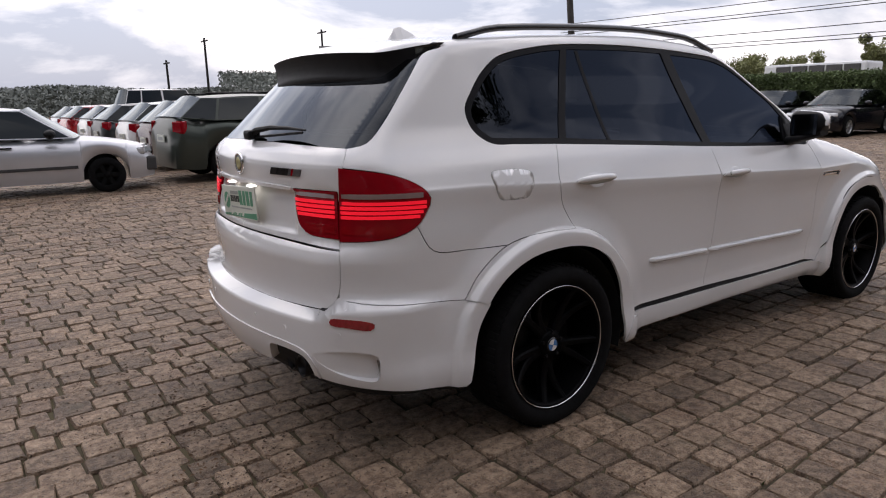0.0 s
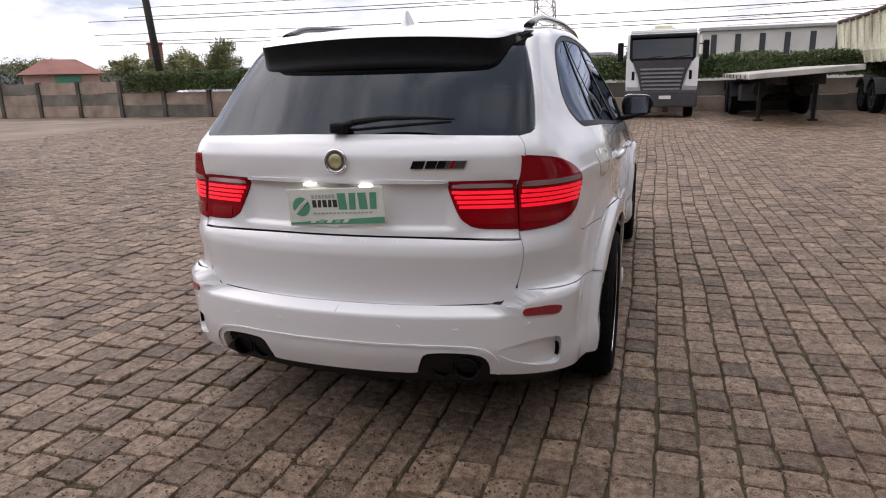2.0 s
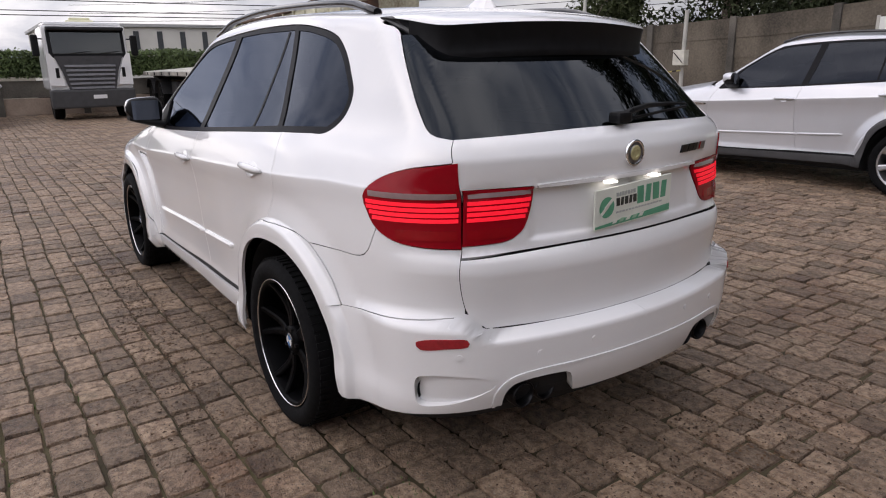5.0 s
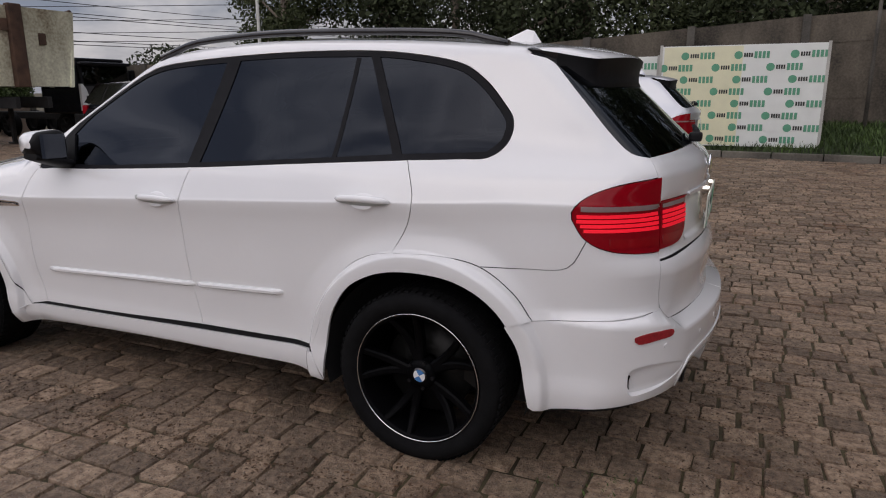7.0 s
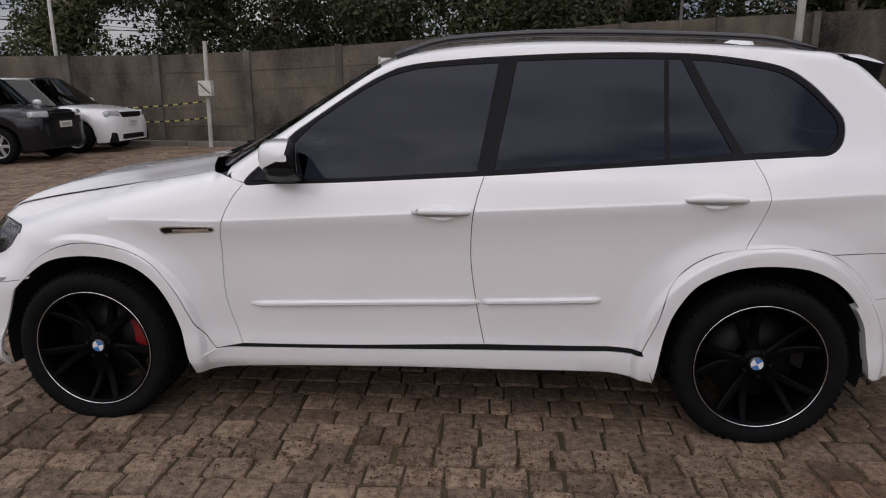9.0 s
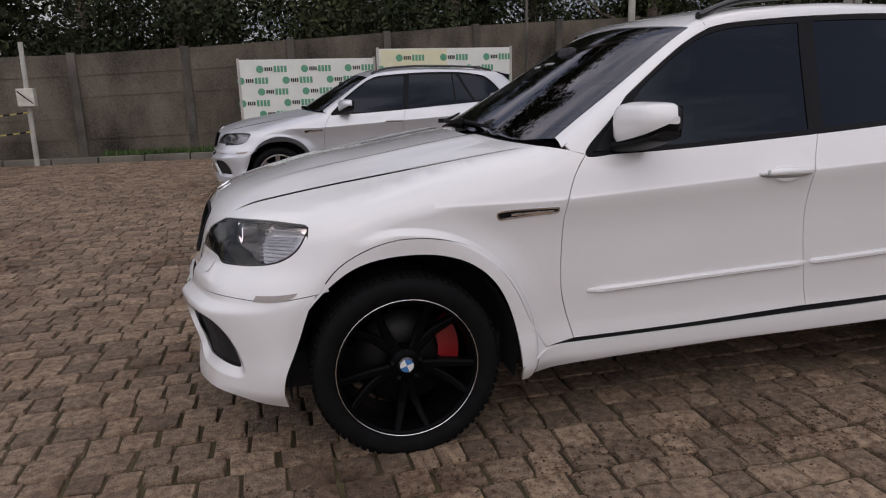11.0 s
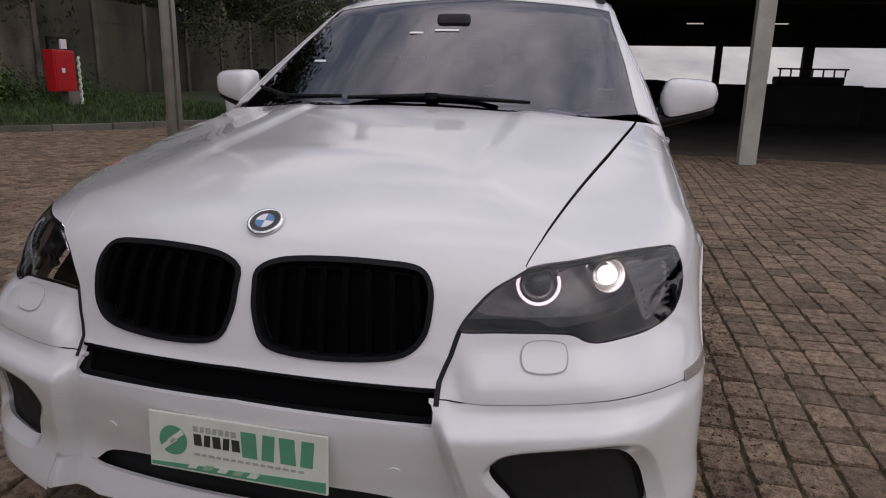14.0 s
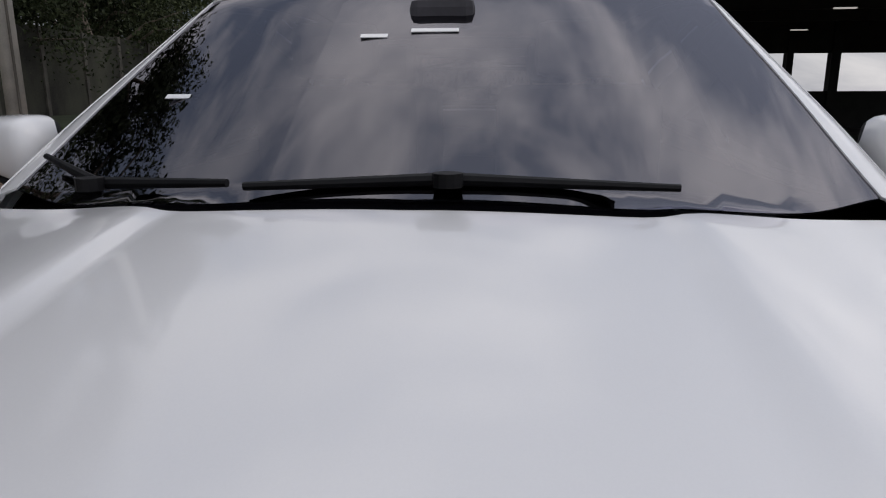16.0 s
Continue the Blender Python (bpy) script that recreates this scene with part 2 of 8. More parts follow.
HOOD = Curve((.7, 1.215), (.95, 1.185), (1.2, 1.16), (1.5, 1.125), (1.8, 1.085), (2.0, 1.05), (2.1, 1.022), (2.2, .975), (2.3, .89), (2.4, .8))
CROWN = Curve((.9, .09), (1.5, .15), (2.1, .27))
ROOF = Curve((-2.3, 1.575), (-2.1, 1.612), (-1.75, 1.668), (-1.2, 1.708), (-.6, 1.722), (-.2, 1.705), (.15, 1.655), (.5, 1.57))


def lifted(x, z):
    """Heights on the side as if the shoulder crease, which climbs towards the tail, ran level."""
    return z - np.clip(.0505 * (-.125 - x), -.05, .085) * ramp(z, .72, .95) * (1 - ramp(z, 1.05, 1.32))


def flare(x, z):
    """How far the wheel arches stand out of the side."""
    out = 0
    for xw, r0, r1, tall in ((-AXLE, .485, .575, .062), (AXLE, .475, .565, .060)):
        r = np.hypot(x - xw, z - HUB_Z)
        fade = ramp(x, 1.46, 1.66)
        sharp = .5 * (1 - fade)
        out = out + tall * ((1 - sharp) * (1 - ramp(r, r0 - .01 - .03 * fade, r1 + .06 + .07 * fade)) + sharp * (1 - ramp(r, .502, .528))) * ramp(z, .12, .25)
    return out


def body(x, y, z):
    """Below nought inside the car."""
    y = np.abs(y)
    side = y - (WIDE(np.maximum(lifted(x, z), .18 + .055 * ramp(x, 1.6, 1.75))) + PLAN(x) * (1 - .6 * ramp(z, 1.15, 1.6)) - .028 * ramp(z, .85, 1.1) * ramp(-x, 1.45, 1.95) + flare(x, z) + .045 * ramp(-x, 1.84, 2.24) * (1 - ramp(z, .635, .675)) + .052 * ramp(x, 1.66, 2.02) * (1 - ramp(z, .60, .82)))
    step = z - .055 * ramp(y, .60, .76) * ramp(z, .5, .6) * (1 - ramp(z, .70, .85))
    recess = .020 * (1 - ramp(y, .40, .46)) * ramp(z, .885, .910) * (1 - ramp(z, 1.056, 1.064))
    rear = TAIL(step) + recess + .25 * y * y - x
    front = x - (NOSE(np.maximum(z + .02, .25)) - .02 - .032 * ((1 - ramp(y, .445, .50)) * ramp(z, .60, .68) + ramp(y, .445, .50) * ramp(z, .668, .75)) - .25 * y * y - (.12 - .075 * (1 - ramp(z, .58, .80))) * y ** 6 + .044 * ramp(y - .25 * (.6 - z), .415, .455) * (1 - ramp(z, .585, .625)))
    ridge = .010 * ramp(y, .36, .43) * (1 - ramp(y, .43, .62))
    hood = z - (HOOD(x) - CROWN(x) * y * y - .022 * ramp(x, .9, 1.6) + ridge * ramp(x, .9, 1.1) * (1 - ramp(x, 1.5, 2.1)))
    screen = z - (1.492 - .585 * (x - .486) - .212 * y * y)
    roof = z - (ROOF(x) + .006 - .105 * y * y)
    cabin = np.maximum(smax(smax(screen, roof, .05), side, .045), .95 - z)
    lower = smax(smax(side, front, .2 - .07 * (1 - ramp(z, .58, .80))), hood, .10)
    low = np.minimum(lower, cabin)
    return smax(low, rear, .2 - .11 * ramp(z, 1.02, 1.24))


PIVOT_R, PIVOT_F, WRAP = -1.9, 1.4, .8


def cast(origin, way, far=1.7):
    """Where rays from inside leave the body."""
    a, b = np.zeros(len(origin)), np.full(len(origin), far)
    for _ in range(34):
        m = (a + b) / 2
        inside = body(*(origin + way * m[:, None]).T) < 0
        a, b = np.where(inside, m, a), np.where(inside, b, m)
    return origin + way * a[:, None]


def around(uv):
    """Points on the side shell: u runs along the side and round both ends, v is the height."""
    u, z = np.asarray(uv, float).T
    base = np.clip(u, PIVOT_R, PIVOT_F)
    angle = (base - u) / WRAP
    o = np.stack([base, 0 * u, z], 1)
    return cast(o, np.stack([-np.sin(angle), np.cos(angle), 0 * u], 1))


def over(uv):
    """Points on the top: u is x, v is y."""
    x, y = np.asarray(uv, float).T
    return cast(np.stack([x, y, 0 * x + .5], 1), np.tile([0., 0, 1], (len(x), 1)))


def to_side(x, y):
    """The u of a place on the side shell."""
    if x < PIVOT_R:
        return PIVOT_R - math.atan2(PIVOT_R - x, y) * WRAP
    if x > PIVOT_F:
        return PIVOT_F + math.atan2(x - PIVOT_F, y) * WRAP
    return x


def normals(p, e=.0025):
    g = np.stack([body(*(p + d).T) - body(*(p - d).T) for d in np.eye(3) * e], 1)
    return g / np.maximum(np.linalg.norm(g, axis=1), 1e-9)[:, None]



# ---- panels cut from the body surface ----
from mathutils.geometry import delaunay_2d_cdt

MID_R, MID_F = PIVOT_R - WRAP * math.pi / 2, PIVOT_F + WRAP * math.pi / 2


def run(*pts, gap=.03):
    """A smooth line through points."""
    p = np.array(pts, float)
    if len(p) == 2:
        n = max(2, int(np.linalg.norm(p[1] - p[0]) / gap) + 1)
        return p[0] + (p[1] - p[0]) * np.linspace(0, 1, n)[:, None]
    d = np.concatenate([[0], np.cumsum(np.maximum(np.linalg.norm(np.diff(p, axis=0), axis=1), 1e-4) ** .5)])
    out = []
    for i in range(len(p) - 1):
        n = max(2, int(np.linalg.norm(p[i + 1] - p[i]) / gap) + 1)
        t = np.linspace(0, 1, n, endpoint=False)[:, None]
        h = d[i + 1] - d[i]
        m0 = (p[i + 1] - p[max(i - 1, 0)]) / (d[i + 1] - d[max(i - 1, 0)]) * h
        j = min(i + 2, len(p) - 1)
        m1 = (p[j] - p[i]) / (d[j] - d[i]) * h
        out.append((1 + 2 * t) * (1 - t) ** 2 * p[i] + t * (1 - t) ** 2 * m0 + t * t * (3 - 2 * t) * p[i + 1] + t * t * (t - 1) * m1)
    return np.concatenate(out + [p[-1:]])


def loop(*runs):
    p = np.concatenate([np.asarray(r, float) for r in runs])
    keep = np.linalg.norm(p - np.roll(p, 1, 0), axis=1) > .002
    return p[keep]


def ring(*pts, gap=.02):
    """A smooth closed line."""
    p = list(pts)
    q = run(*(p[-2:] + p + p[:2]), gap=gap)
    a = np.argmin(np.linalg.norm(q - np.array(p[0]), axis=1))
    n = [i for i in range(a + 3, len(q)) if np.linalg.norm(q[i] - np.array(p[0])) < 1e-6]
    return q[a:n[0]] if n else loop(np.array(p))


def turns(p):
    x, y = p.T
    return np.sum(x * np.roll(y, -1) - y * np.roll(x, -1)) > 0


def inset(p, g):
    if not g:
        return p
    e = np.roll(p, -1, 0) - np.roll(p, 1, 0)
    n = np.stack([-e[:, 1], e[:, 0]], 1) / np.maximum(np.linalg.norm(e, axis=1), 1e-9)[:, None]
    return p + n * (g if turns(p) else -g)


def within(q, p):
    x, y = q[:, 0], q[:, 1]
    out = np.zeros(len(q), bool)
    for (x0, y0), (x1, y1) in zip(p, np.roll(p, -1, 0)):
        c = (y0 > y) != (y1 > y)
        out ^= c & (x < (x1 - x0) * (y - y0) / (y1 - y0 + 1e-15) + x0)
    return out


def near(q, p):
    d = np.full(len(q), 9.)
    for a in range(0, len(p), 200):
        d = np.minimum(d, np.min(np.linalg.norm(q[:, None] - p[None, a:a + 200], axis=2), axis=1))
    return d


def crease_rows():
    """Places on the side shell along which the surface turns sharply."""
    out = []
    us = np.arange(-2.12, 1.35, .016)
    for off in (-.012, -.004, .003, .010, .020):
        out.append(np.stack([us, .979 + off + np.clip(.0505 * (-.125 - us), -.05, .085)], 1))
    us = np.arange(MID_R + .008, -2.06, .016)
    for z in (.786, .796, .803, .812):
        out.append(np.stack([us, 0 * us + z], 1))
    us2 = np.arange(1.74, 2.285, .016)
    for z in (.660, .668, .676, .686):
        out.append(np.stack([us2, 0 * us2 + z], 1))
    us = us[us < -2.44]
    for z in (.555, .572, .582, .592):
        out.append(np.stack([us, 0 * us + z], 1))
    us = us[us < -2.55]
    for z in (.886, .898, .910, 1.055, 1.060, 1.0645):
        out.append(np.stack([us, 0 * us + z], 1))
    a = np.arange(-.25, math.pi + .25, .032)
    for xw in (-AXLE, AXLE):
        for r in (.500, .510, .520, .530):
            q = np.stack([xw + r * np.cos(a), HUB_Z + r * np.sin(a)], 1)
            out.append(q[q[:, 0] < 1.62])
    for off in (.410, .420, .430, .440, .450, .460):
        z = np.arange(.19, .63, .012)
        y, lo, hi = off + .25 * (.6 - z), np.full(len(z), 1.5), np.full(len(z), MID_F)
        for _ in range(22):
            m = (lo + hi) / 2
            wide = around(np.stack([m, z], 1))[:, 1] > y
            lo, hi = np.where(wide, m, lo), np.where(wide, hi, m)
        out.append(np.stack([lo, z], 1))
    return np.concatenate(out)


CREASES = crease_rows()


def cut(outer, holes=(), step=.03, lines=None):
    """Triangles that fill an outline with holes; lines: places to be kept as corners."""
    rings = [outer, *holes]
    lo, hi = outer.min(0), outer.max(0)
    g = np.stack(np.meshgrid(np.arange(lo[0] + step / 2, hi[0], step), np.arange(lo[1] + step / 2, hi[1], step)), -1).reshape(-1, 2)
    ok = within(g, outer)
    for h in holes:
        ok &= ~within(g, h)
    g = g[ok]
    for r in rings:
        g = g[near(g, r) > step * .45] if len(g) else g
    if lines is not None:
        q = lines[np.all((lines > lo) & (lines < hi), axis=1)]
        q = q[within(q, outer)] if len(q) else q
        for h in holes:
            q = q[~within(q, h)] if len(q) else q
        for r in rings:
            q = q[near(q, r) > .005] if len(q) else q
        if len(q):
            g = np.concatenate([g[near(g, q) > .010] if len(g) else g, q])
    pts, edges = [], []
    for r in rings:
        a = len(pts)
        pts += [tuple(v) for v in r]
        edges += [(a + i, a + (i + 1) % len(r)) for i in range(len(r))]
    pts += [tuple(v) for v in g]
    v, _, f, *_ = delaunay_2d_cdt([Vector(p) for p in pts], edges, [], 0, 1e-6)
    v, f = np.array([tuple(p) for p in v]), np.array([list(t) for t in f])
    c = v[f].mean(1)
    ok = within(c, outer)
    for h in holes:
        ok &= ~within(c, h)
    return v, f[ok]


def panel(name, outer, material, parent, holes=(), fn=around, lift=0.0, step=.03, rim=.014, gap=.0018, sym=False, label="", both=False, shape=None, also=None):
    """A piece of the body surface inside an outline, with its edges folded in. sym: the outline ends on the middle line and is mirrored
    into one mesh; both: a second piece on the other side; also: more places to be kept as corners, for a piece whose lift bends it."""
    dense = []
    for a, b in zip(outer, np.roll(outer, -1, 0)):
        k = max(1, int(np.linalg.norm(b - a) / (step * 1.3)))
        dense += [a + (b - a) * i / k for i in range(k)]
    outer = np.array(dense)
    o = inset(outer, gap)
    if sym:
        mid = MID_R if outer[:, 0].min() < -2.5 else MID_F
        if fn is over:
            o[:, 1] = np.where(np.abs(np.asarray(outer)[:, 1]) < 1e-4, 0, o[:, 1])
        else:
            o[:, 0] = np.where(np.abs(np.asarray(outer)[:, 0] - mid) < 1e-4, mid, o[:, 0])
    hs = [inset(np.asarray(h, float), -gap) for h in holes]
    rows = CREASES if also is None else np.concatenate([CREASES, also])
    uv, f = cut(o, hs, step, rows if fn is around and lift is not None and material not in (WIN, WIN_REAR, BLACK_SOFT, MESH_BLACK) else None)
    p = fn(uv)
    n = normals(p) if shape is None else shape(p)
    tri = p[f]
    face = np.cross(tri[:, 1] - tri[:, 0], tri[:, 2] - tri[:, 0])
    back = np.sum(face * n[f].mean(1), 1) < 0
    f[back] = f[back][:, [0, 2, 1]]
    p = p + n * (lift(p)[:, None] if callable(lift) else lift)
    if also is not None:
        tri = p[f]
        face = np.cross(tri[:, 1] - tri[:, 0], tri[:, 2] - tri[:, 0])
        n = np.zeros_like(p)
        for k in range(3):
            np.add.at(n, f[:, k], face)
        n /= np.maximum(np.linalg.norm(n, axis=1), 1e-12)[:, None]
        if sym:
            n[np.abs(p[:, 1]) < 2e-3, 1] = 0
    if rim:
        e = {}
        for t in f:
            for a, b in ((t[0], t[1]), (t[1], t[2]), (t[2], t[0])):
                e[(a, b)] = 1
        edge = [(a, b) for a, b in e if (b, a) not in e and not (sym and abs(p[a][1]) < 2e-3 and abs(p[b][1]) < 2e-3)]
        ids = sorted({i for q in edge for i in q})
        # a rolled edge: a small soft turn, then straight in
        base, base2 = len(p), len(p) + len(ids)
        where = {i: k for k, i in enumerate(ids)}
        p = np.concatenate([p, p[ids] - n[ids] * min(.0015, rim / 2), p[ids] - n[ids] * rim])
        out = np.zeros((len(ids), 3))
        for a, b in edge:
            d = np.cross(p[b] - p[a], n[a])
            out[where[a]] += d
            out[where[b]] += d
        out /= np.maximum(np.linalg.norm(out, axis=1), 1e-9)[:, None]
        n = np.concatenate([n, out, out])
        f = [list(t) for t in f]
        for a, b in edge:
            i, j = where[a], where[b]
            f += [[b, a, base + i, base + j], [base + j, base + i, base2 + i, base2 + j]]
    else:
        f = [list(t) for t in f]
    m = np.array([1, -1, 1])
    if sym:
        k = len(p)
        p, n = np.concatenate([p, p * m]), np.concatenate([n, n * m])
        f = f + [[i + k for i in t[::-1]] for t in f]
    ob = solid(name, p, f, material, parent, label, True, n)
    if both:
        return ob, solid(name, p * m, [t[::-1] for t in f], material, parent, label, True, n * m)
    return ob


def pane_normals(p, e=.004):
    """Normals of the side alone, without the rounded edge towards the roof."""
    side = lambda x, y, z: np.abs(y) - (WIDE(lifted(x, z)) + PLAN(x) * (1 - .6 * ramp(z, 1.15, 1.6)) - .028 * ramp(z, .85, 1.1) * ramp(-x, 1.45, 1.95))
    g = np.stack([side(*(p + d).T) - side(*(p - d).T) for d in np.eye(3) * e], 1)
    return g / np.linalg.norm(g, axis=1)[:, None]


def side_edge():
    """The line on which the side meets the roof and the windscreen, from the tail to the foot of the pillar."""
    out = []
    for x in np.concatenate([np.arange(-1.82, .1, .06), np.arange(.1, .86, .04)]):
        zs = np.arange(1.02, 1.74, .003)
        ys = around(np.stack([0 * zs + x, zs], 1))[:, 1]
        steep = np.nonzero((ys[:-1] - ys[1:] > .0036) & (zs[:-1] > 1.03))[0]
        out.append((x, zs[steep[0]]))
    out = np.array(out)
    for _ in range(12):
        out[1:-1, 1] = (out[:-2, 1] + 2 * out[1:-1, 1] + out[2:, 1]) / 4
    return out


# seams, as places on the side shell (run along the car, height)
SEAM_A = run((.733, 1.097), (.785, 1.027), (.829, .920), (.840, .787), (.838, .576), (.781, .368))
SEAM_B = run((-.304, 1.135), (-.273, 1.038), (-.255, .931), (-.253, .756), (-.286, .525), (-.312, .395))
SEAM_C = run((-1.393, 1.206), (-1.430, 1.126), (-1.447, 1.056), (-1.421, .961), (-1.363, .853))
ARCH_R_FRONT = run((-.975, .405), (-1.034, .544), (-1.069, .669), (-1.142, .765), (-1.246, .827), (-1.363, .853))
ARCH_R_BACK = run((-1.363, .853), (-1.532, .858), (-1.711, .828), (-1.843, .735), (-1.918, .633))
OPEN_R = run((-1.030, .272), (-1.075, .52), (-1.12, .625), (-1.188, .709), (-1.316, .771), (-1.47, .788), (-1.64, .765), (-1.78, .68), (-1.875, .53), (-1.915, .294))
ARCH_F = run((1.70, .656), (1.640, .748), (1.545, .812), (1.437, .837), (1.274, .812), (1.147, .740), (1.053, .623), (.981, .474), (.902, .345))
OPEN_F = run((1.745, .20), (1.775, .40), (1.735, .58), (1.605, .735), (1.441, .776), (1.256, .744), (1.129, .649), (1.049, .477), (1.007, .230))
DLO = ring((.733, 1.097), (.609, 1.221), (.480, 1.348), (.341, 1.452), (.189, 1.540), (.034, 1.588), (-.159, 1.609), (-.396, 1.624), (-.746, 1.635), (-1.088, 1.632), (-1.312, 1.614),
           (-1.534, 1.573), (-1.644, 1.510), (-1.732, 1.422), (-1.779, 1.355), (-1.770, 1.275), (-1.710, 1.224), (-1.600, 1.216), (-1.393, 1.206), (-.850, 1.172), (-.304, 1.135), (.308, 1.103), (.60, 1.095))
SIDE_TOP = side_edge()


def below_edge(line, drop):
    """Keeps a window line under the roof edge and the screen pillar."""
    line = np.array(line, float)
    top = np.interp(line[:, 0], SIDE_TOP[:, 0], SIDE_TOP[:, 1]) - drop
    line[:, 1] = np.where(line[:, 0] > -.3, np.minimum(line[:, 1], top), line[:, 1])
    return line


DLO = below_edge(DLO, .020)
HATCH_GLASS = run((-1.82, SIDE_TOP[0][1]), (-1.885, 1.575), (-2.048, 1.431), (-2.168, 1.304), (-2.233, 1.246), (-2.310, 1.228))
HATCH_SIDE = run((-2.310, 1.228), (-2.346, 1.078), (-2.354, .851), (-2.357, .740), (-2.375, .665), (-2.430, .614))
LAMP = run((-2.343, 1.162), (-2.188, 1.140), (-2.078, 1.098), (-2.028, 1.043), (-2.044, .991), (-2.081, .940), (-2.149, .906), (-2.238, .891), (-2.352, .885))
BUMP_TOP = run((-1.918, .633), (-2.088, .648), (-2.254, .656), (-2.366, .660))
QUARTER = run((-1.721, .826), (-1.892, .826), (-2.023, .840), (-2.081, .940))


def upto(seam, v, axis=1):
    """Where along a seam a value is passed."""
    return int(np.argmin(np.abs(seam[:, axis] - v)))


def build_wheel(rim_mat, lip_mat, spokes, style):
    """A wheel in its own space: the axle along y, the outer face towards +y."""
    w = thing("wheel")
    bm = bmesh.new()
    prof = [(.267, -.130), (.290, -.142), (.322, -.148), (.345, -.138), (.354, -.112), (.3575, -.06), (.3580, 0), (.3575, .06), (.354, .106), (.345, .132), (.322, .143), (.290, .138), (.269, .118)]
    lathe(bm, prof, (0, 0, 0), 72)
    part("tyre", bm, RUBBER, w)
    bm = bmesh.new()
    for k in range(72):
        a = math.tau * k / 72
        m = Matrix.Rotation(a, 4, "Y")
        for y0, y1 in ((.075, .118), (-.12, -.075), (.02, .055), (-.055, -.02)):
            block(bm, (-.011, y0, .3520 if abs(y0) > .06 and abs(y1) > .06 else .3550), (.007, y1, .3600), 0, m)
    part("tread", bm, RUBBER, w)["kind"] = "stuff"
    bm = bmesh.new()
    lathe(bm, [(.271, .114), (.268, .127), (.259, .128), (.253, .114), (.245, .02), (.238, -.11), (.267, -.128)], (0, 0, 0), 72)
    rim = part("rim", bm, rim_mat, w)
    bm = bmesh.new()
    lathe(bm, [(.2720, .1275), (.2710, .1310), (.2680, .1310), (.2672, .1275)], (0, 0, 0), 90)
    part("rim_lip", bm, lip_mat, w, "thin bright machined rim edge")
    for k in range(spokes):
        for lean in ((-.17, .17) if style == "split" else (0,)):
            bm = bmesh.new()
            a = math.tau * k / spokes + .31
            rows = []
            for s in np.linspace(0, 1, 7):
                r = .052 + s * .203
                half = (.020 - .006 * s) if style == "split" else (.036 - .012 * math.sin(s * math.pi))
                ang = a + lean * (s ** .8) + (lean * .35)
                y = .070 + .042 * s - .022 * math.sin(s * math.pi)
                c, t = (r * math.cos(ang), r * math.sin(ang)), (-math.sin(ang), math.cos(ang))
                rows.append([bm.verts.new((c[0] + t[0] * q, y + d, c[1] + t[1] * q)) for q, d in ((-half, -.028), (-half, .002), (-half * .55, .009), (half * .55, .009), (half, .002), (half, -.028))])
            for p, q in zip(rows, rows[1:]):
                for i in range(6):
                    bm.faces.new((p[i], p[(i + 1) % 6], q[(i + 1) % 6], q[i]))
            bm.faces.new(rows[0])
            bm.faces.new(rows[-1][::-1])
            bmesh.ops.recalc_face_normals(bm, faces=bm.faces)
            part("spoke", bm, rim_mat, rim)
    bm = bmesh.new()
    lathe(bm, [(.0001, .092), (.034, .092), (.060, .086), (.066, .070), (.066, .03)], (0, 0, 0), 36)
    part("hub", bm, rim_mat, rim)
    for k in range(5):
        bm = bmesh.new()
        a = math.tau * (k + .5) / 5 + .31
        tube(bm, (.056 * math.cos(a), .080, .056 * math.sin(a)), (.056 * math.cos(a), .094, .056 * math.sin(a)), .010, .008, 6)
        part("wheel_bolt", bm, BLACK, rim)
    for q, m in ((0, BLUE), (1, WHITE_ENAMEL), (2, BLUE), (3, WHITE_ENAMEL)):
        bm = bmesh.new()
        c = bm.verts.new((0, .0965, 0))
        arc = [bm.verts.new((.026 * math.cos(q * math.pi / 2 + t * math.pi / 20), .0955, .026 * math.sin(q * math.pi / 2 + t * math.pi / 20))) for t in range(11)]
        for u, v in zip(arc, arc[1:]):
            bm.faces.new((c, v, u))
        part("hub_badge", bm, m, rim)
    bm = bmesh.new()
    lathe(bm, [(.0001, .0945), (.033, .0945), (.0335, .090)], (0, 0, 0), 32)
    part("hub_cap", bm, BLACK_GLOSS, rim)
    bm = bmesh.new()
    lathe(bm, [(.06, -.002), (.19, -.002), (.19, -.03), (.06, -.03)], (0, 0, 0), 60)
    part("brake_disc", bm, BRAKE, w)
    return w


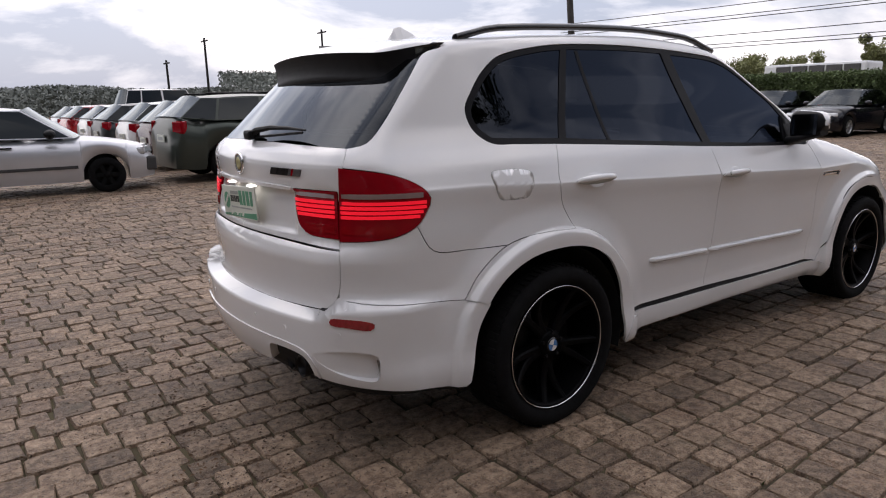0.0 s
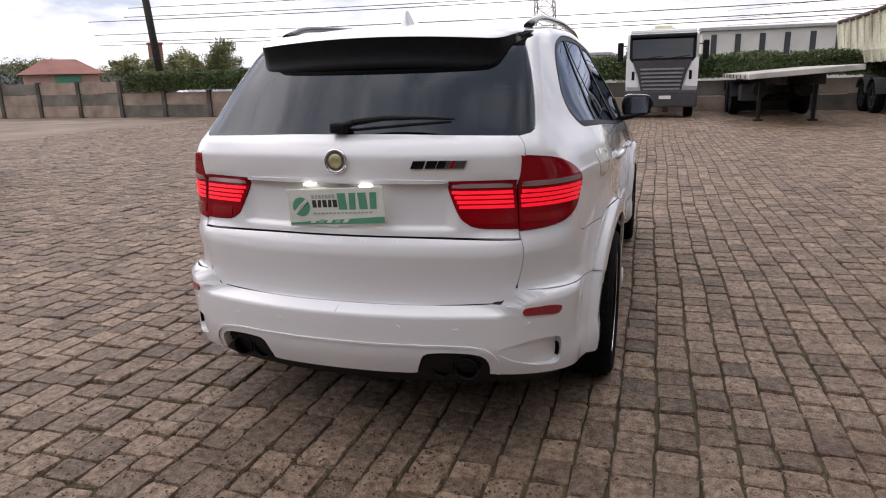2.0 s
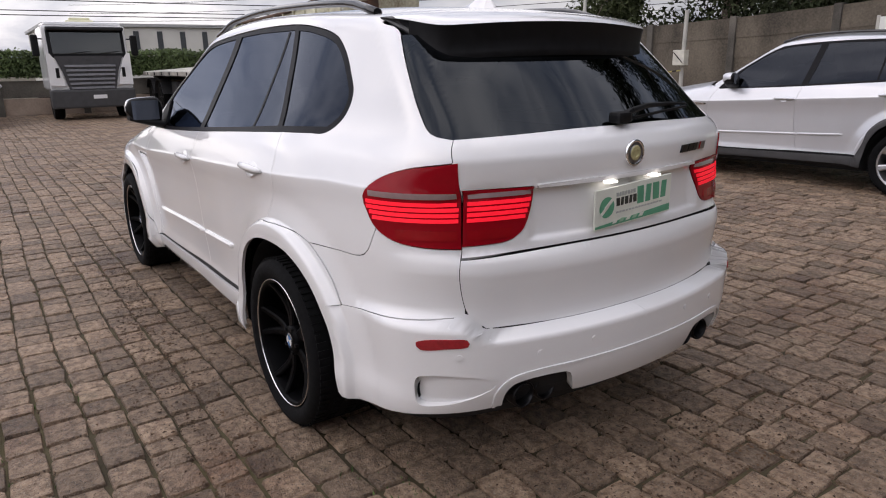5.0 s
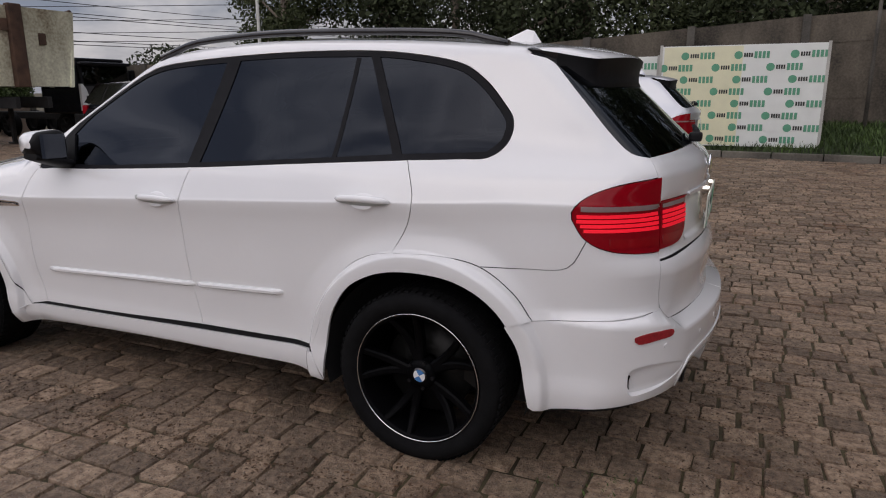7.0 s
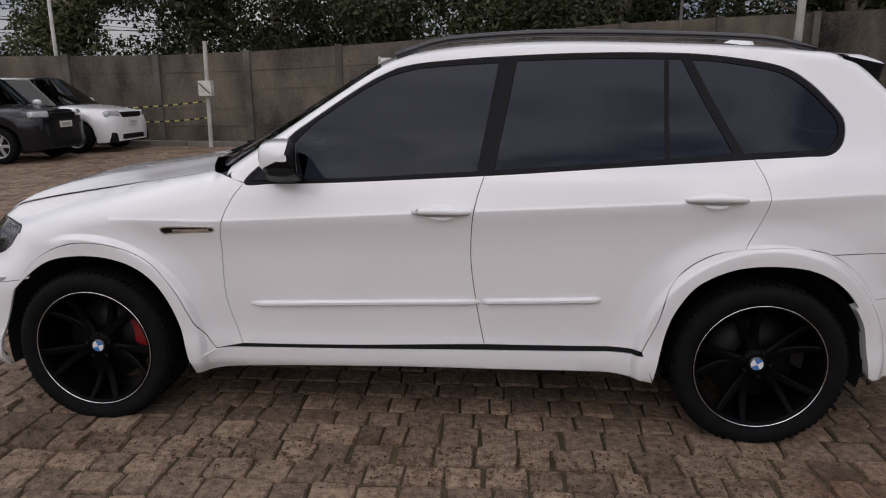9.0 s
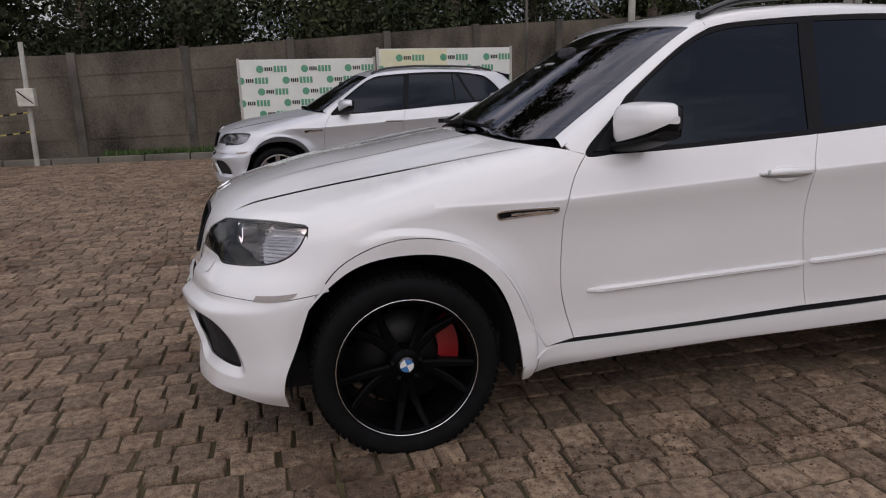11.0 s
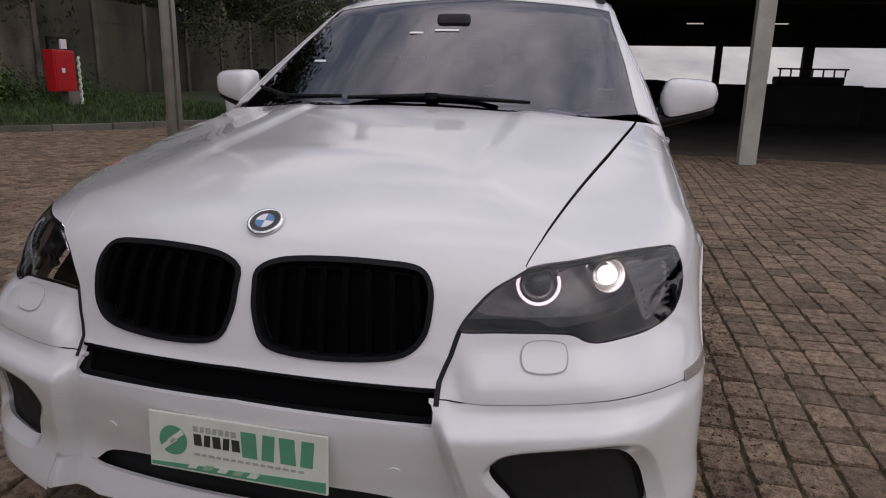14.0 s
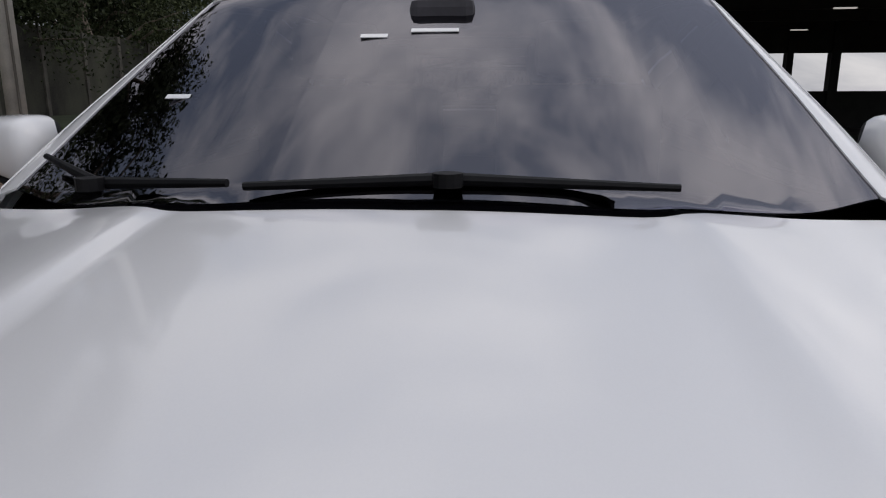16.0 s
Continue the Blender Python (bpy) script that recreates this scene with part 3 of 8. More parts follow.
def add_badge(parent, at, size, name="badge", tarnished=False):
    """A round badge; at: a pose whose z axis stands off the surface."""
    bm = bmesh.new()
    prof = [(size, 0), (size, .004), (size * .94, .0075), (size * .86, .0075), (size * .80, .006)]
    rings = [[bm.verts.new((r * math.cos(a), r * math.sin(a), z)) for a in (math.tau * i / 40 for i in range(40))] for r, z in prof]
    for p, q in zip(rings, rings[1:]):
        for i in range(40):
            bm.faces.new((p[i], p[(i + 1) % 40], q[(i + 1) % 40], q[i])).smooth = True
    ob = part(name, bm, CHROME, parent)
    ob.matrix_local = at
    if tarnished:
        bm = bmesh.new()
        for pairs, nm, m_ in ((((.80, .0062), (.74, .0045), (.60, .0048), (.56, .0066)), "badge_ring", GREYISH),):
            rg = [[bm.verts.new((size * r * math.cos(a), size * r * math.sin(a), z)) for a in (math.tau * i / 40 for i in range(40))] for r, z in pairs]
            for p, q in zip(rg, rg[1:]):
                for i in range(40):
                    bm.faces.new((p[i], p[(i + 1) % 40], q[(i + 1) % 40], q[i]))
            part(nm, bm, m_, ob, "scuffed grey badge ring")
        bm = bmesh.new()
        rings = [[bm.verts.new((size * r * math.cos(a), size * r * math.sin(a), z)) for a in (math.tau * i / 40 for i in range(40))] for r, z in ((.56, .0066), (.50, .0082), (.30, .0092), (.27, .0078), (.10, .0074))]
        for p, q in zip(rings, rings[1:]):
            for i in range(40):
                bm.faces.new((p[i], p[(i + 1) % 40], q[(i + 1) % 40], q[i]))
        bm.faces.new(rings[-1])
        part("badge_centre", bm, BRASS, ob, "worn yellowish badge centre")
        return ob
    bm = bmesh.new()
    rings = [[bm.verts.new((r * math.cos(a), r * math.sin(a), .0062)) for a in (math.tau * i / 40 for i in range(40))] for r in (size * .86, size * .52)]
    for i in range(40):
        bm.faces.new((rings[0][i], rings[0][(i + 1) % 40], rings[1][(i + 1) % 40], rings[1][i]))
    part("badge_ring", bm, BLACK_GLOSS, ob)
    for q, m in enumerate((BLUE, WHITE_ENAMEL, BLUE, WHITE_ENAMEL)):
        bm = bmesh.new()
        c = bm.verts.new((0, 0, .0068))
        arc = [bm.verts.new((size * .52 * math.cos(q * math.pi / 2 + t * math.pi / 20), size * .52 * math.sin(q * math.pi / 2 + t * math.pi / 20), .0066)) for t in range(11)]
        for u, v in zip(arc, arc[1:]):
            bm.faces.new((c, u, v))
        part("badge_quarter", bm, m, ob)
    return ob


def sign_plate(parent, at, w, h, name="number_plate"):
    """A dealer's plate with bars for its print; at: a pose, z off the face, x along it."""
    bm = bmesh.new()
    block(bm, (-w / 2, -h / 2, 0), (w / 2, h / 2, .006), .0025)
    ob = part(name, bm, PLATE, parent, "cream dealer plate with green and black print")
    ob.matrix_local = at
    rows = [(-.115, .29, .25, .10, 7, INK_GREY), (-.105, .10, .27, .20, 5, INK), (.235, .15, .42, .44, 4, GREEN), (.07, -.16, .62, .045, 15, INK_GREY)]
    for x, y, bw, bh, n, m in rows:
        for k in range(n):
            bm = bmesh.new()
            cx, hw = (x + (k - n / 2 + .5) * bw / n) * w, bw / n * w * .36
            lean = hw * (.25 if k % 2 else -.2)
            prism(bm, [(cx - hw, (y - bh / 2) * h), (cx + hw - lean, (y - bh / 2) * h), (cx + hw, (y + bh / 2) * h), (cx - hw + lean, (y + bh / 2) * h)], .005, .0072, "z")
            part("printed_bar", bm, m, ob)
    bm = bmesh.new()
    prism(bm, [(-w * .49, -h * .46), (w * .49, -h * .46), (w * .49, -h * .28), (-w * .49, -h * .40)], .005, .0070, "z")
    part("printed_band", bm, GREEN, ob)
    for k in range(5):
        bm = bmesh.new()
        x0 = (-.28 + k * .085) * w
        prism(bm, [(x0, -.42 * h), (x0 + .05 * w, -.42 * h), (x0 + .075 * w, -.33 * h), (x0 + .025 * w, -.33 * h)], .0066, .0078, "z")
        part("printed_stripe", bm, GREEN_LIGHT if k % 2 else PLATE, ob)
    roundel(ob, -.355 * w, .03 * h, .26 * h)
    return ob


def roundel(parent, x, y, r, z=.0062):
    """The dealer's mark: a green disc cut by two pale slanting bars."""
    bm = bmesh.new()
    bmesh.ops.create_circle(bm, cap_ends=True, segments=28, radius=r, matrix=Matrix.Translation((x, y, z + .0012)))
    ob = part("printed_disc", bm, GREEN, parent)
    for k, (dx, dy) in enumerate(((-.30, -.22), (.22, .28))):
        bm = bmesh.new()
        m = Matrix.Translation((x + dx * r, y + dy * r, z + .0018)) @ Matrix.Rotation(radians(38), 4, "Z")
        block(bm, (-.62 * r, -.17 * r, 0), (.62 * r, .17 * r, .0012), 0, m)
        part("printed_bar", bm, PLATE, ob)
    return ob


def on_body(u, v, fn=around, lift=0.0, spin=0.0):
    """A pose on the surface: z off it, x along the car's level line."""
    p = fn(np.array([[u, v]]))
    n = Vector(normals(p)[0])
    side = Vector((0, 0, 1)).cross(n).normalized()
    return Matrix.Translation(Vector(p[0]) + n * lift) @ Matrix((side, n.cross(side), n)).transposed().to_4x4() @ Matrix.Rotation(spin, 4, "Z")


def flipped(m):
    """The mirror image of a pose on the car's other side."""
    p, z, x = m.translation.copy(), m.col[2].xyz.copy(), m.col[0].xyz.copy()
    for q in (p, z, x):
        q.y = -q.y
    return Matrix.Translation(p) @ Matrix((-x, z.cross(-x), z)).transposed().to_4x4()


def build_suv(paint, wheel, label, category="car", lit=True, group="", cladding=None):
    car = thing("suv_car", None, label, category, group)
    P = lambda name, outer, m=paint, **k: panel(name, outer, m, car, **k)
    # the dark shell behind all panels
    uu, zz = np.arange(MID_R, MID_F + .01, .06), np.concatenate([np.arange(.24, 1.12, .06), [1.12]])
    g = np.stack(np.meshgrid(uu, zz, indexing="ij"), -1).reshape(-1, 2)
    p = around(g)
    p = p - normals(p) * .035
    nz = len(zz)
    keep = lambda q: not any(math.hypot(q[0] - x, q[2] - HUB_Z) < .47 for x in (-AXLE, AXLE))
    f = [(i * nz + j, (i + 1) * nz + j, (i + 1) * nz + j + 1, i * nz + j + 1) for i in range(len(uu) - 1) for j in range(nz - 1)]
    lamp_hole = within(g, inset(HEAD, -.02))
    f = [t for t in f if all(keep(p[i]) for i in t) and not any(lamp_hole[i] for i in t)]
    k = len(p)
    solid("inner_shell", np.concatenate([p, p * [1, -1, 1]]), f + [tuple(i + k for i in t[::-1]) for t in f], BLACK_SOFT, car)
    bm = bmesh.new()
    block(bm, (-2.05, -.72, .20), (1.95, .72, .36), .03)
    block(bm, (-.98, -.76, .20), (.98, .76, .34), .03)
    part("underbody", bm, BLACK_SOFT, car)
    bm = bmesh.new()
    block(bm, (-1.95, -.74, .80), (1.0, .74, .98), .05)
    block(bm, (.55, -.72, .95), (1.02, .72, 1.10), .06)
    part("cabin_floor", bm, CABIN, car)
    for y in (-.36, .36):
        for x in (.02, -.88):
            bm = bmesh.new()
            block(bm, (x - .10, y - .24, .95), (x + .06, y + .24, 1.36), .06, Matrix.Identity(4))
            block(bm, (x - .08, y - .13, 1.38), (x + .02, y + .13, 1.54), .04)
            part("seat_back", bm, CABIN, car)
    for s in (-1, 1):
        for xw in (-AXLE, AXLE):
            bm = bmesh.new()
            lathe(bm, [(.442, .10), (.442, 0), (.445, -.25), (.02, -.26)], (xw, .85, HUB_Z), 40)
            skin = around(np.stack([np.arange(-2.3, 2.3, .02), np.full(230, .5)], 1))
            for w in bm.verts:
                w.co.y = min(w.co.y, float(np.interp(w.co.x, skin[:, 0], skin[:, 1])) - .035)
            if s < 0:
                bmesh.ops.scale(bm, vec=(1, -1, 1), verts=bm.verts)
            bmesh.ops.bisect_plane(bm, geom=bm.verts[:] + bm.edges[:] + bm.faces[:], plane_co=(0, 0, .24), plane_no=(0, 0, 1), clear_inner=True)
            part("wheel_arch_liner", bm, BLACK_SOFT, car)
    # sides
    door_low = run((.781, .368), (.235, .375), (-.312, .395))
    door_low2 = run((-.312, .395), (-.807, .403), (-.975, .405))
    bi, ci = upto(DLO[len(DLO) // 2:], -.304, 0) + len(DLO) // 2, upto(DLO[len(DLO) // 2:], -1.393, 0) + len(DLO) // 2
    fronts = loop(SEAM_A, door_low, SEAM_B[::-1], DLO[bi:])
    P("front_door", fronts, both=True)
    P("rear_door", loop(SEAM_B, door_low2, ARCH_R_FRONT, SEAM_C[::-1], DLO[ci:bi + 1]), both=True)
    quarter = loop(DLO[:ci + 1], SEAM_C, ARCH_R_BACK[:upto(ARCH_R_BACK, -1.721, 0) + 1], QUARTER, LAMP[:upto(LAMP[3:], .94) + 4][::-1], HATCH_SIDE[:upto(HATCH_SIDE, 1.162) + 1][::-1], HATCH_GLASS[::-1],
                   SIDE_TOP[:-1], [(.82, 1.150), (.790, 1.112)])
    P("quarter_panel", quarter, both=True, step=.028)
    # front wing
    edge3 = over(HOOD_EDGE)
    wing_top = np.array([(to_side(q[0], q[1]), q[2] + .0003) for q in edge3])
    P("front_wing", loop(SEAM_A[::-1], [(.80, 1.118), (.86, 1.128)], wing_top[::-1], HEAD[:upto(HEAD[:len(HEAD) // 2], 1.735, 0) + 1], [(1.732, .81), (1.730, .75), (1.69, .69)], ARCH_F, [(.86, .352), (.80, .364)]), both=True)
    # arches and sills
    P("wheel_arch_trim", loop(ARCH_R_FRONT, ARCH_R_BACK, OPEN_R[:len(OPEN_R) // 2 + upto(OPEN_R[len(OPEN_R) // 2:], .615) + 1][::-1], [(-1.0, .34)]), cladding or paint, both=True, lift=.004, step=.022)
    P("wheel_arch_trim", loop(ARCH_F, [(.915, .325), (1.010, .295)], OPEN_F[upto(OPEN_F[:len(OPEN_F) // 2], .60):][::-1][2:], [(1.735, .61)]), cladding or paint, both=True, lift=.004, step=.022)
    sill = loop(run((.902, .345), (.79, .352), (.138, .360), (-.341, .372), (-.825, .384), (-.985, .388)), [(-1.005, .34), (-1.03, .272)], run((-1.03, .272), (-.95, .283), (-.80, .292), (-.35, .286), (.13, .280), (.61, .268), (.85, .252), (1.007, .228)), [(1.01, .30)])
    P("side_skirt", sill, cladding or paint, both=True, lift=.010)
    P("sill_strip", loop(run((.86, .358), (.235, .374), (-.312, .392), (-.96, .402)), [(-.975, .39)], run((-.96, .388), (-.825, .380), (-.34, .368), (.138, .356), (.79, .348), (.88, .348))), BLACK, both=True, lift=-.006, gap=0)
    for a, b, v0, v1 in ((.728, -.293, .560, .592), (-.303, -.805, .594, .616)):
        n = 40
        line = np.stack([np.linspace(a, b, n), np.linspace(v0, v1, n)], 1)
        at_, nn = around(line), normals(around(line))
        ends = np.clip(np.minimum(np.arange(n), np.arange(n)[::-1]) / 1.6, .12, 1)
        prof = ((-.0135, -.012), (-.0125, .008), (-.007, .0145), (.004, .0155), (.0115, .010), (.0135, -.012))
        for s in (1, -1):
            v = [tuple((p + m_ * (d * (k if d > 0 else 1)) + np.array([0, 0, q * (.55 + .45 * k)])) * [1, s, 1]) for p, m_, k in zip(at_, nn, ends) for q, d in prof]
            f = [(i * 6 + j, i * 6 + j + 1, (i + 1) * 6 + j + 1, (i + 1) * 6 + j) for i in range(n - 1) for j in range(5)] + [tuple(range(6)), tuple((n - 1) * 6 + j for j in range(6))[::-1]]
            ob = solid("door_moulding", v, [t if s < 0 else t[::-1] for t in f], paint, car, "", True)
            ob.data.set_sharp_from_angle(angle=radians(40))
    # side windows
    P("window_frame", DLO, TRIM, both=True, lift=-.003, shape=pane_normals, holes=[SIDE_GLASS[k] for k in range(3)])
    for k, nm in enumerate(("front_window", "rear_window", "quarter_window")):
        P(nm, SIDE_GLASS[k], WIN, both=True, lift=-.007, rim=0, gap=0, shape=pane_normals)
    P("window_divider", loop(run((-1.055, 1.604), (-1.048, 1.40), (-1.042, 1.20)), run((-1.062, 1.198), (-1.068, 1.40), (-1.075, 1.604))), TRIM, both=True, lift=-.005, gap=0)
    # roof and screens
    rail_xy = around(SIDE_TOP)
    left = np.array([(q[0], q[1] + .001) for q in rail_xy])
    k0, k1 = upto(left, -1.80, 0), upto(left, .16, 0)
    roof = loop([(-1.86, 0.0)], run((-1.86, 0), (-1.85, .3), (-1.80, left[k0][1])), left[k0:k1 + 1], run((.16, left[k1][1]), (.215, .35), (.228, 0)))
    P("roof", roof, fn=over, sym=True, lift=-.0025, gap=0, rim=.006)
    pill = left[k1:]
    scr_out = np.array([(q[0], q[1] - .028 - .040 * float(ramp(q[0], .2, .8))) for q in pill])
    P("screen_pillar", loop(pill, scr_out[::-1]), fn=over, both=True, lift=-.0025, gap=0, rim=.006, step=.02)
    base = run((scr_out[-1][0], scr_out[-1][1]), (.93, .62), (1.00, .35), (1.02, 0))
    head = run((.226, 0), (.213, .35), (.160, scr_out[0][1]))
    P("windscreen", loop(head, scr_out, base), SCREEN, fn=over, sym=True, lift=-.006, gap=0, rim=0, step=.04)
    P("windscreen_band", loop(run((.244, 0), (.23, .35), (.185, scr_out[0][1] - .014)), scr_out[1:] - [0, .014], run((.83, scr_out[-1][1] - .02), (.90, .62), (.955, .35), (.972, 0)), run((1.02, 0), (1.00, .35), (.93, .62), (scr_out[-1][0], scr_out[-1][1])), scr_out[::-1], head[::-1]),
      BLACK_GLOSS, fn=over, sym=True, lift=-.010, gap=0, rim=0, step=.04)
    # bonnet and nose
    nose_line = run((2.114, .885), (2.25, .905), (2.40, .918), (MID_F, .924))
    nose3 = around(nose_line)
    hood_front = np.array([(q[0], q[1]) for q in nose3])
    hood_front[-1][1] = 0
    hood = loop(HOOD_EDGE, run((.905, .79), (.985, .60), (1.055, .35), (1.075, 0)), hood_front[::-1])
    ajar = lambda q: -.0012 + .0095 * (1 - .6 * ramp(1.6 - q[:, 0], 0, .5)) * ramp(2.10 - q[:, 0], 0, .12) * ramp(q[:, 0], .90, 1.05) * ramp(np.abs(q[:, 1]), .30, .58)
    P("bonnet", hood, fn=over, sym=True, step=.026, rim=.004, gap=.0005, lift=ajar)
    # black strip paints the gap's deep shade and rubber under the bonnet edge
    gap_strip = loop(HOOD_EDGE[2:-2] + [0, .0005], (HOOD_EDGE[2:-2] - [0, .05])[::-1])
    P("bonnet_seal", gap_strip, BLACK_SOFT, fn=over, both=True, lift=-.0012, gap=0, rim=0)
    kid = KIDNEY
    P("nose_panel", loop(nose_line + [0, .006], [(MID_F, .668)], run((MID_F, .668), (2.45, .664), (2.291, .660)), NOSE_CUT[::-1]), sym=True, holes=[kid], step=.022, gap=0, lift=.0006)
    P("kidney_surround", inset(kid, -.001), BLACK, both=True, holes=[inset(kid, .009)], lift=.006, step=.012, gap=0, rim=.03)
    P("kidney_mesh", inset(kid, .010), MESH_BLACK, both=True, lift=-.032, step=.03, gap=0, rim=0)
    for j in range(7):
        u = 2.318 + j * .045
        vs = [v for v in np.arange(.68, .92, .004) if within(np.array([[u, v]]), inset(kid, .012))[0]]
        if vs:
            P("kidney_bar", loop(run((u - .006, vs[0]), (u + .006, vs[0])), run((u + .006, vs[-1]), (u - .006, vs[-1]))), MESH_BLACK, both=True, lift=-.006, gap=0, rim=.024, step=.02)
    # headlamps
    into = lambda q: np.tile(np.array([.80, .585, .13]), (len(q), 1))
    P("headlamp_housing", HEAD, HEAD_DARK, both=True, lift=-.150, gap=0, rim=0, shape=into)
    lamps = P("headlamp", HEAD, LENS, both=True, lift=-.001, gap=.002, rim=0)
    P("headlamp_edge", HEAD, BLACK, both=True, lift=-.002, holes=[inset(HEAD, .006)], gap=.0005, step=.015, rim=.010)
    P("lamp_reflector", ring((2.170, .835), (2.05, .850), (1.900, .870), (1.785, .872), (1.790, .81), (1.90, .765), (2.04, .768), (2.170, .785), gap=.014), RIB, both=True, lift=-.142, gap=0, rim=0, step=.02, shape=into)
    P("lamp_reflector", ring((1.752, .874), (1.80, .886), (1.880, .888), (1.880, .768), (1.835, .774), (1.785, .806), (1.758, .850), gap=.014), RIB, both=True, lift=-.034, gap=0, rim=0, step=.02)
    for at_, r, hot in (((1.915, .734, .834), .023, True), ((2.038, .588, .836), .036, False)):
        for s in (1, -1):
            z = Vector((1, .40 if hot else .22, .06)).normalized()
            x = Vector((0, 0, 1)).cross(z).normalized()
            m = Matrix.Translation(at_) @ Matrix((x, z.cross(x), z)).transposed().to_4x4()
            if s < 0:
                m = flipped(m)
            ob = lamps[0 if s > 0 else 1]
            bm = bmesh.new()
            prof = [(r * 1.5, -.05), (r * 1.42, .002), (r * 1.38, .008), (r * 1.28, .004), (r * 1.12, -.012), (r, -.014)]
            if hot:
                prof = [(r * 1.85, -.03), (r * 1.8, .006), (r * 1.7, .010), (r * 1.6, .004), (r * 1.45, -.030), (r * 1.05, -.034)]
            rg = [[bm.verts.new((q * math.cos(a), q * math.sin(a), d)) for a in (math.tau * i / 32 for i in range(32))] for q, d in prof]
            for p0, q0 in zip(rg, rg[1:]):
                for i in range(32):
                    bm.faces.new((p0[i], p0[(i + 1) % 32], q0[(i + 1) % 32], q0[i])).smooth = True
            part("lamp_bezel", bm, RIB, ob).matrix_local = m
            bm = bmesh.new()
            bmesh.ops.create_uvsphere(bm, u_segments=24, v_segments=12, radius=r, matrix=Matrix.Translation((0, 0, -.006)) @ Matrix.Diagonal((1, 1, .7, 1)))
            part("projector_lens", bm, XENON if hot and lit else LAMP_BALL, ob).matrix_local = m
            if lit and not hot:
                bm = bmesh.new()
                for k in range(36):
                    a0, a1 = math.radians(150 + k * 6.5), math.radians(150 + (k + 1) * 6.5)
                    tube(bm, (r * 1.24 * math.cos(a0), r * 1.24 * math.sin(a0), .006), (r * 1.24 * math.cos(a1), r * 1.24 * math.sin(a1), .006), .0036, None, 6)
                part("light_ring", bm, HALO, ob).matrix_local = m
    for s in (1, -1):
        for k in range(9):
            bm = bmesh.new()
            v = .770 + k * .0135
            q = around(np.array([(1.812 - .006 * k, v), (1.885, v + .003)]))
            q = q - normals(q) * .018
            a, b = Vector(q[0]), Vector(q[1])
            for w in (a, b):
                w.y *= s
            tube(bm, a, b, .0030, None, 8)
            part("indicator_rib", bm, RIB, lamps[0 if s > 0 else 1])
    # front bumper: the shell with its openings, then what fills them
    fog = ring((2.213, .510), (2.184, .536), (2.11, .543), (2.04, .542), (2.005, .523), (1.968, .474), (1.944, .413), (1.936, .380), (1.950, .374), (2.036, .376), (2.125, .372), (2.150, .386), (2.181, .440), (2.208, .484))
    slot = loop(run((2.291, .655), (2.45, .660), (MID_F, .664)), [(MID_F, .612)], run((MID_F, .612), (2.45, .604), (2.305, .595)))
    upper = loop(NOSE_CUT[upto(NOSE_CUT, .777):], [(2.303, .636)], BUMPER_SEAM, [(1.668, .664), (1.676, .69), (1.712, .75), (1.716, .81)], HEAD[upto(HEAD[:len(HEAD) // 2], 1.735, 0) + 2:upto(HEAD[:-4], 2.251, 0) + 1])
    P("bumper_corner", upper, both=True, step=.022, gap=.0008, lift=-.0008)
    low_cut = run((2.28, .352), (2.33, .392), (2.45, .412), (MID_F, .416))
    low = loop(BUMPER_SEAM, run((1.703, .650), (1.722, .60), (1.748, .50), (1.784, .36), (1.800, .226)), run((1.815, .228), (1.885, .247), (1.953, .262), (2.04, .268), (2.112, .262), (2.190, .253)), [(2.197, .29), (2.215, .345)], low_cut, [(MID_F, .606)], run((MID_F, .606), (2.45, .598), (2.303, .590)), [(2.300, .62)])
    # the fog opening lies in a hollow under a brow, with a shelf below
    brow = ring((2.226, .512), (2.200, .552), (2.11, .564), (2.03, .564), (1.985, .541), (1.944, .484), (1.916, .413), (1.906, .362), (1.93, .342), (2.036, .341), (2.135, .344), (2.166, .380), (2.190, .436), (2.219, .484), gap=.010)

    def hollow(q):
        uv = np.array([(to_side(a, abs(b)), c) for a, b, c in q])
        d0, d1 = near(uv, brow), near(uv, fog)
        return np.where(within(uv, brow), -.021 * np.minimum(d0 / (d0 + d1 + 1e-6), .999) ** .8, 0)

    P("front_bumper", low, sym=True, holes=[fog], step=.011, lift=hollow, also=np.concatenate([brow, inset(brow, .007), inset(brow, -.006)]))
    cut_low = NOSE_CUT[upto(NOSE_CUT, .777):]
    P("nose_gap", loop(cut_low, (cut_low - [.009, 0])[::-1]), BLACK_SOFT, both=True, lift=.0012, gap=0, rim=0, step=.012)
    P("fog_grille", inset(fog, -.004), MESH_BLACK, both=True, lift=-.065, gap=0, rim=0)
    P("fog_surround", inset(fog, -.001), BLACK, both=True, holes=[inset(fog, .005)], lift=-.032, gap=0, rim=.04, step=.012)
    P("bumper_slot", slot, MESH_BLACK, sym=True, lift=-.030, gap=0, rim=0)
    P("lower_grille", loop(low_cut, [(MID_F, .350)], run((MID_F, .350), (2.45, .345), (2.24, .33))), MESH_BLACK, sym=True, lift=-.05, gap=0, rim=0)
    P("front_lip", loop(run((2.170, .340), (2.215, .350), (2.28, .350), (2.45, .354), (MID_F, .358)), [(MID_F, .305)], run((MID_F, .305), (2.45, .296), (2.20, .264), (2.170, .262))), sym=True, lift=lambda q: .014 - .0165 * ramp(np.abs(q[:, 1]), .41, .455), step=.02, gap=0)
    P("side_marker", loop(run((1.750, .664), (1.764, .649), (1.803, .637), (1.869, .636)), run((1.861, .656), (1.797, .660), (1.750, .667))), AMBER, both=True, lift=.003, gap=0, step=.015)
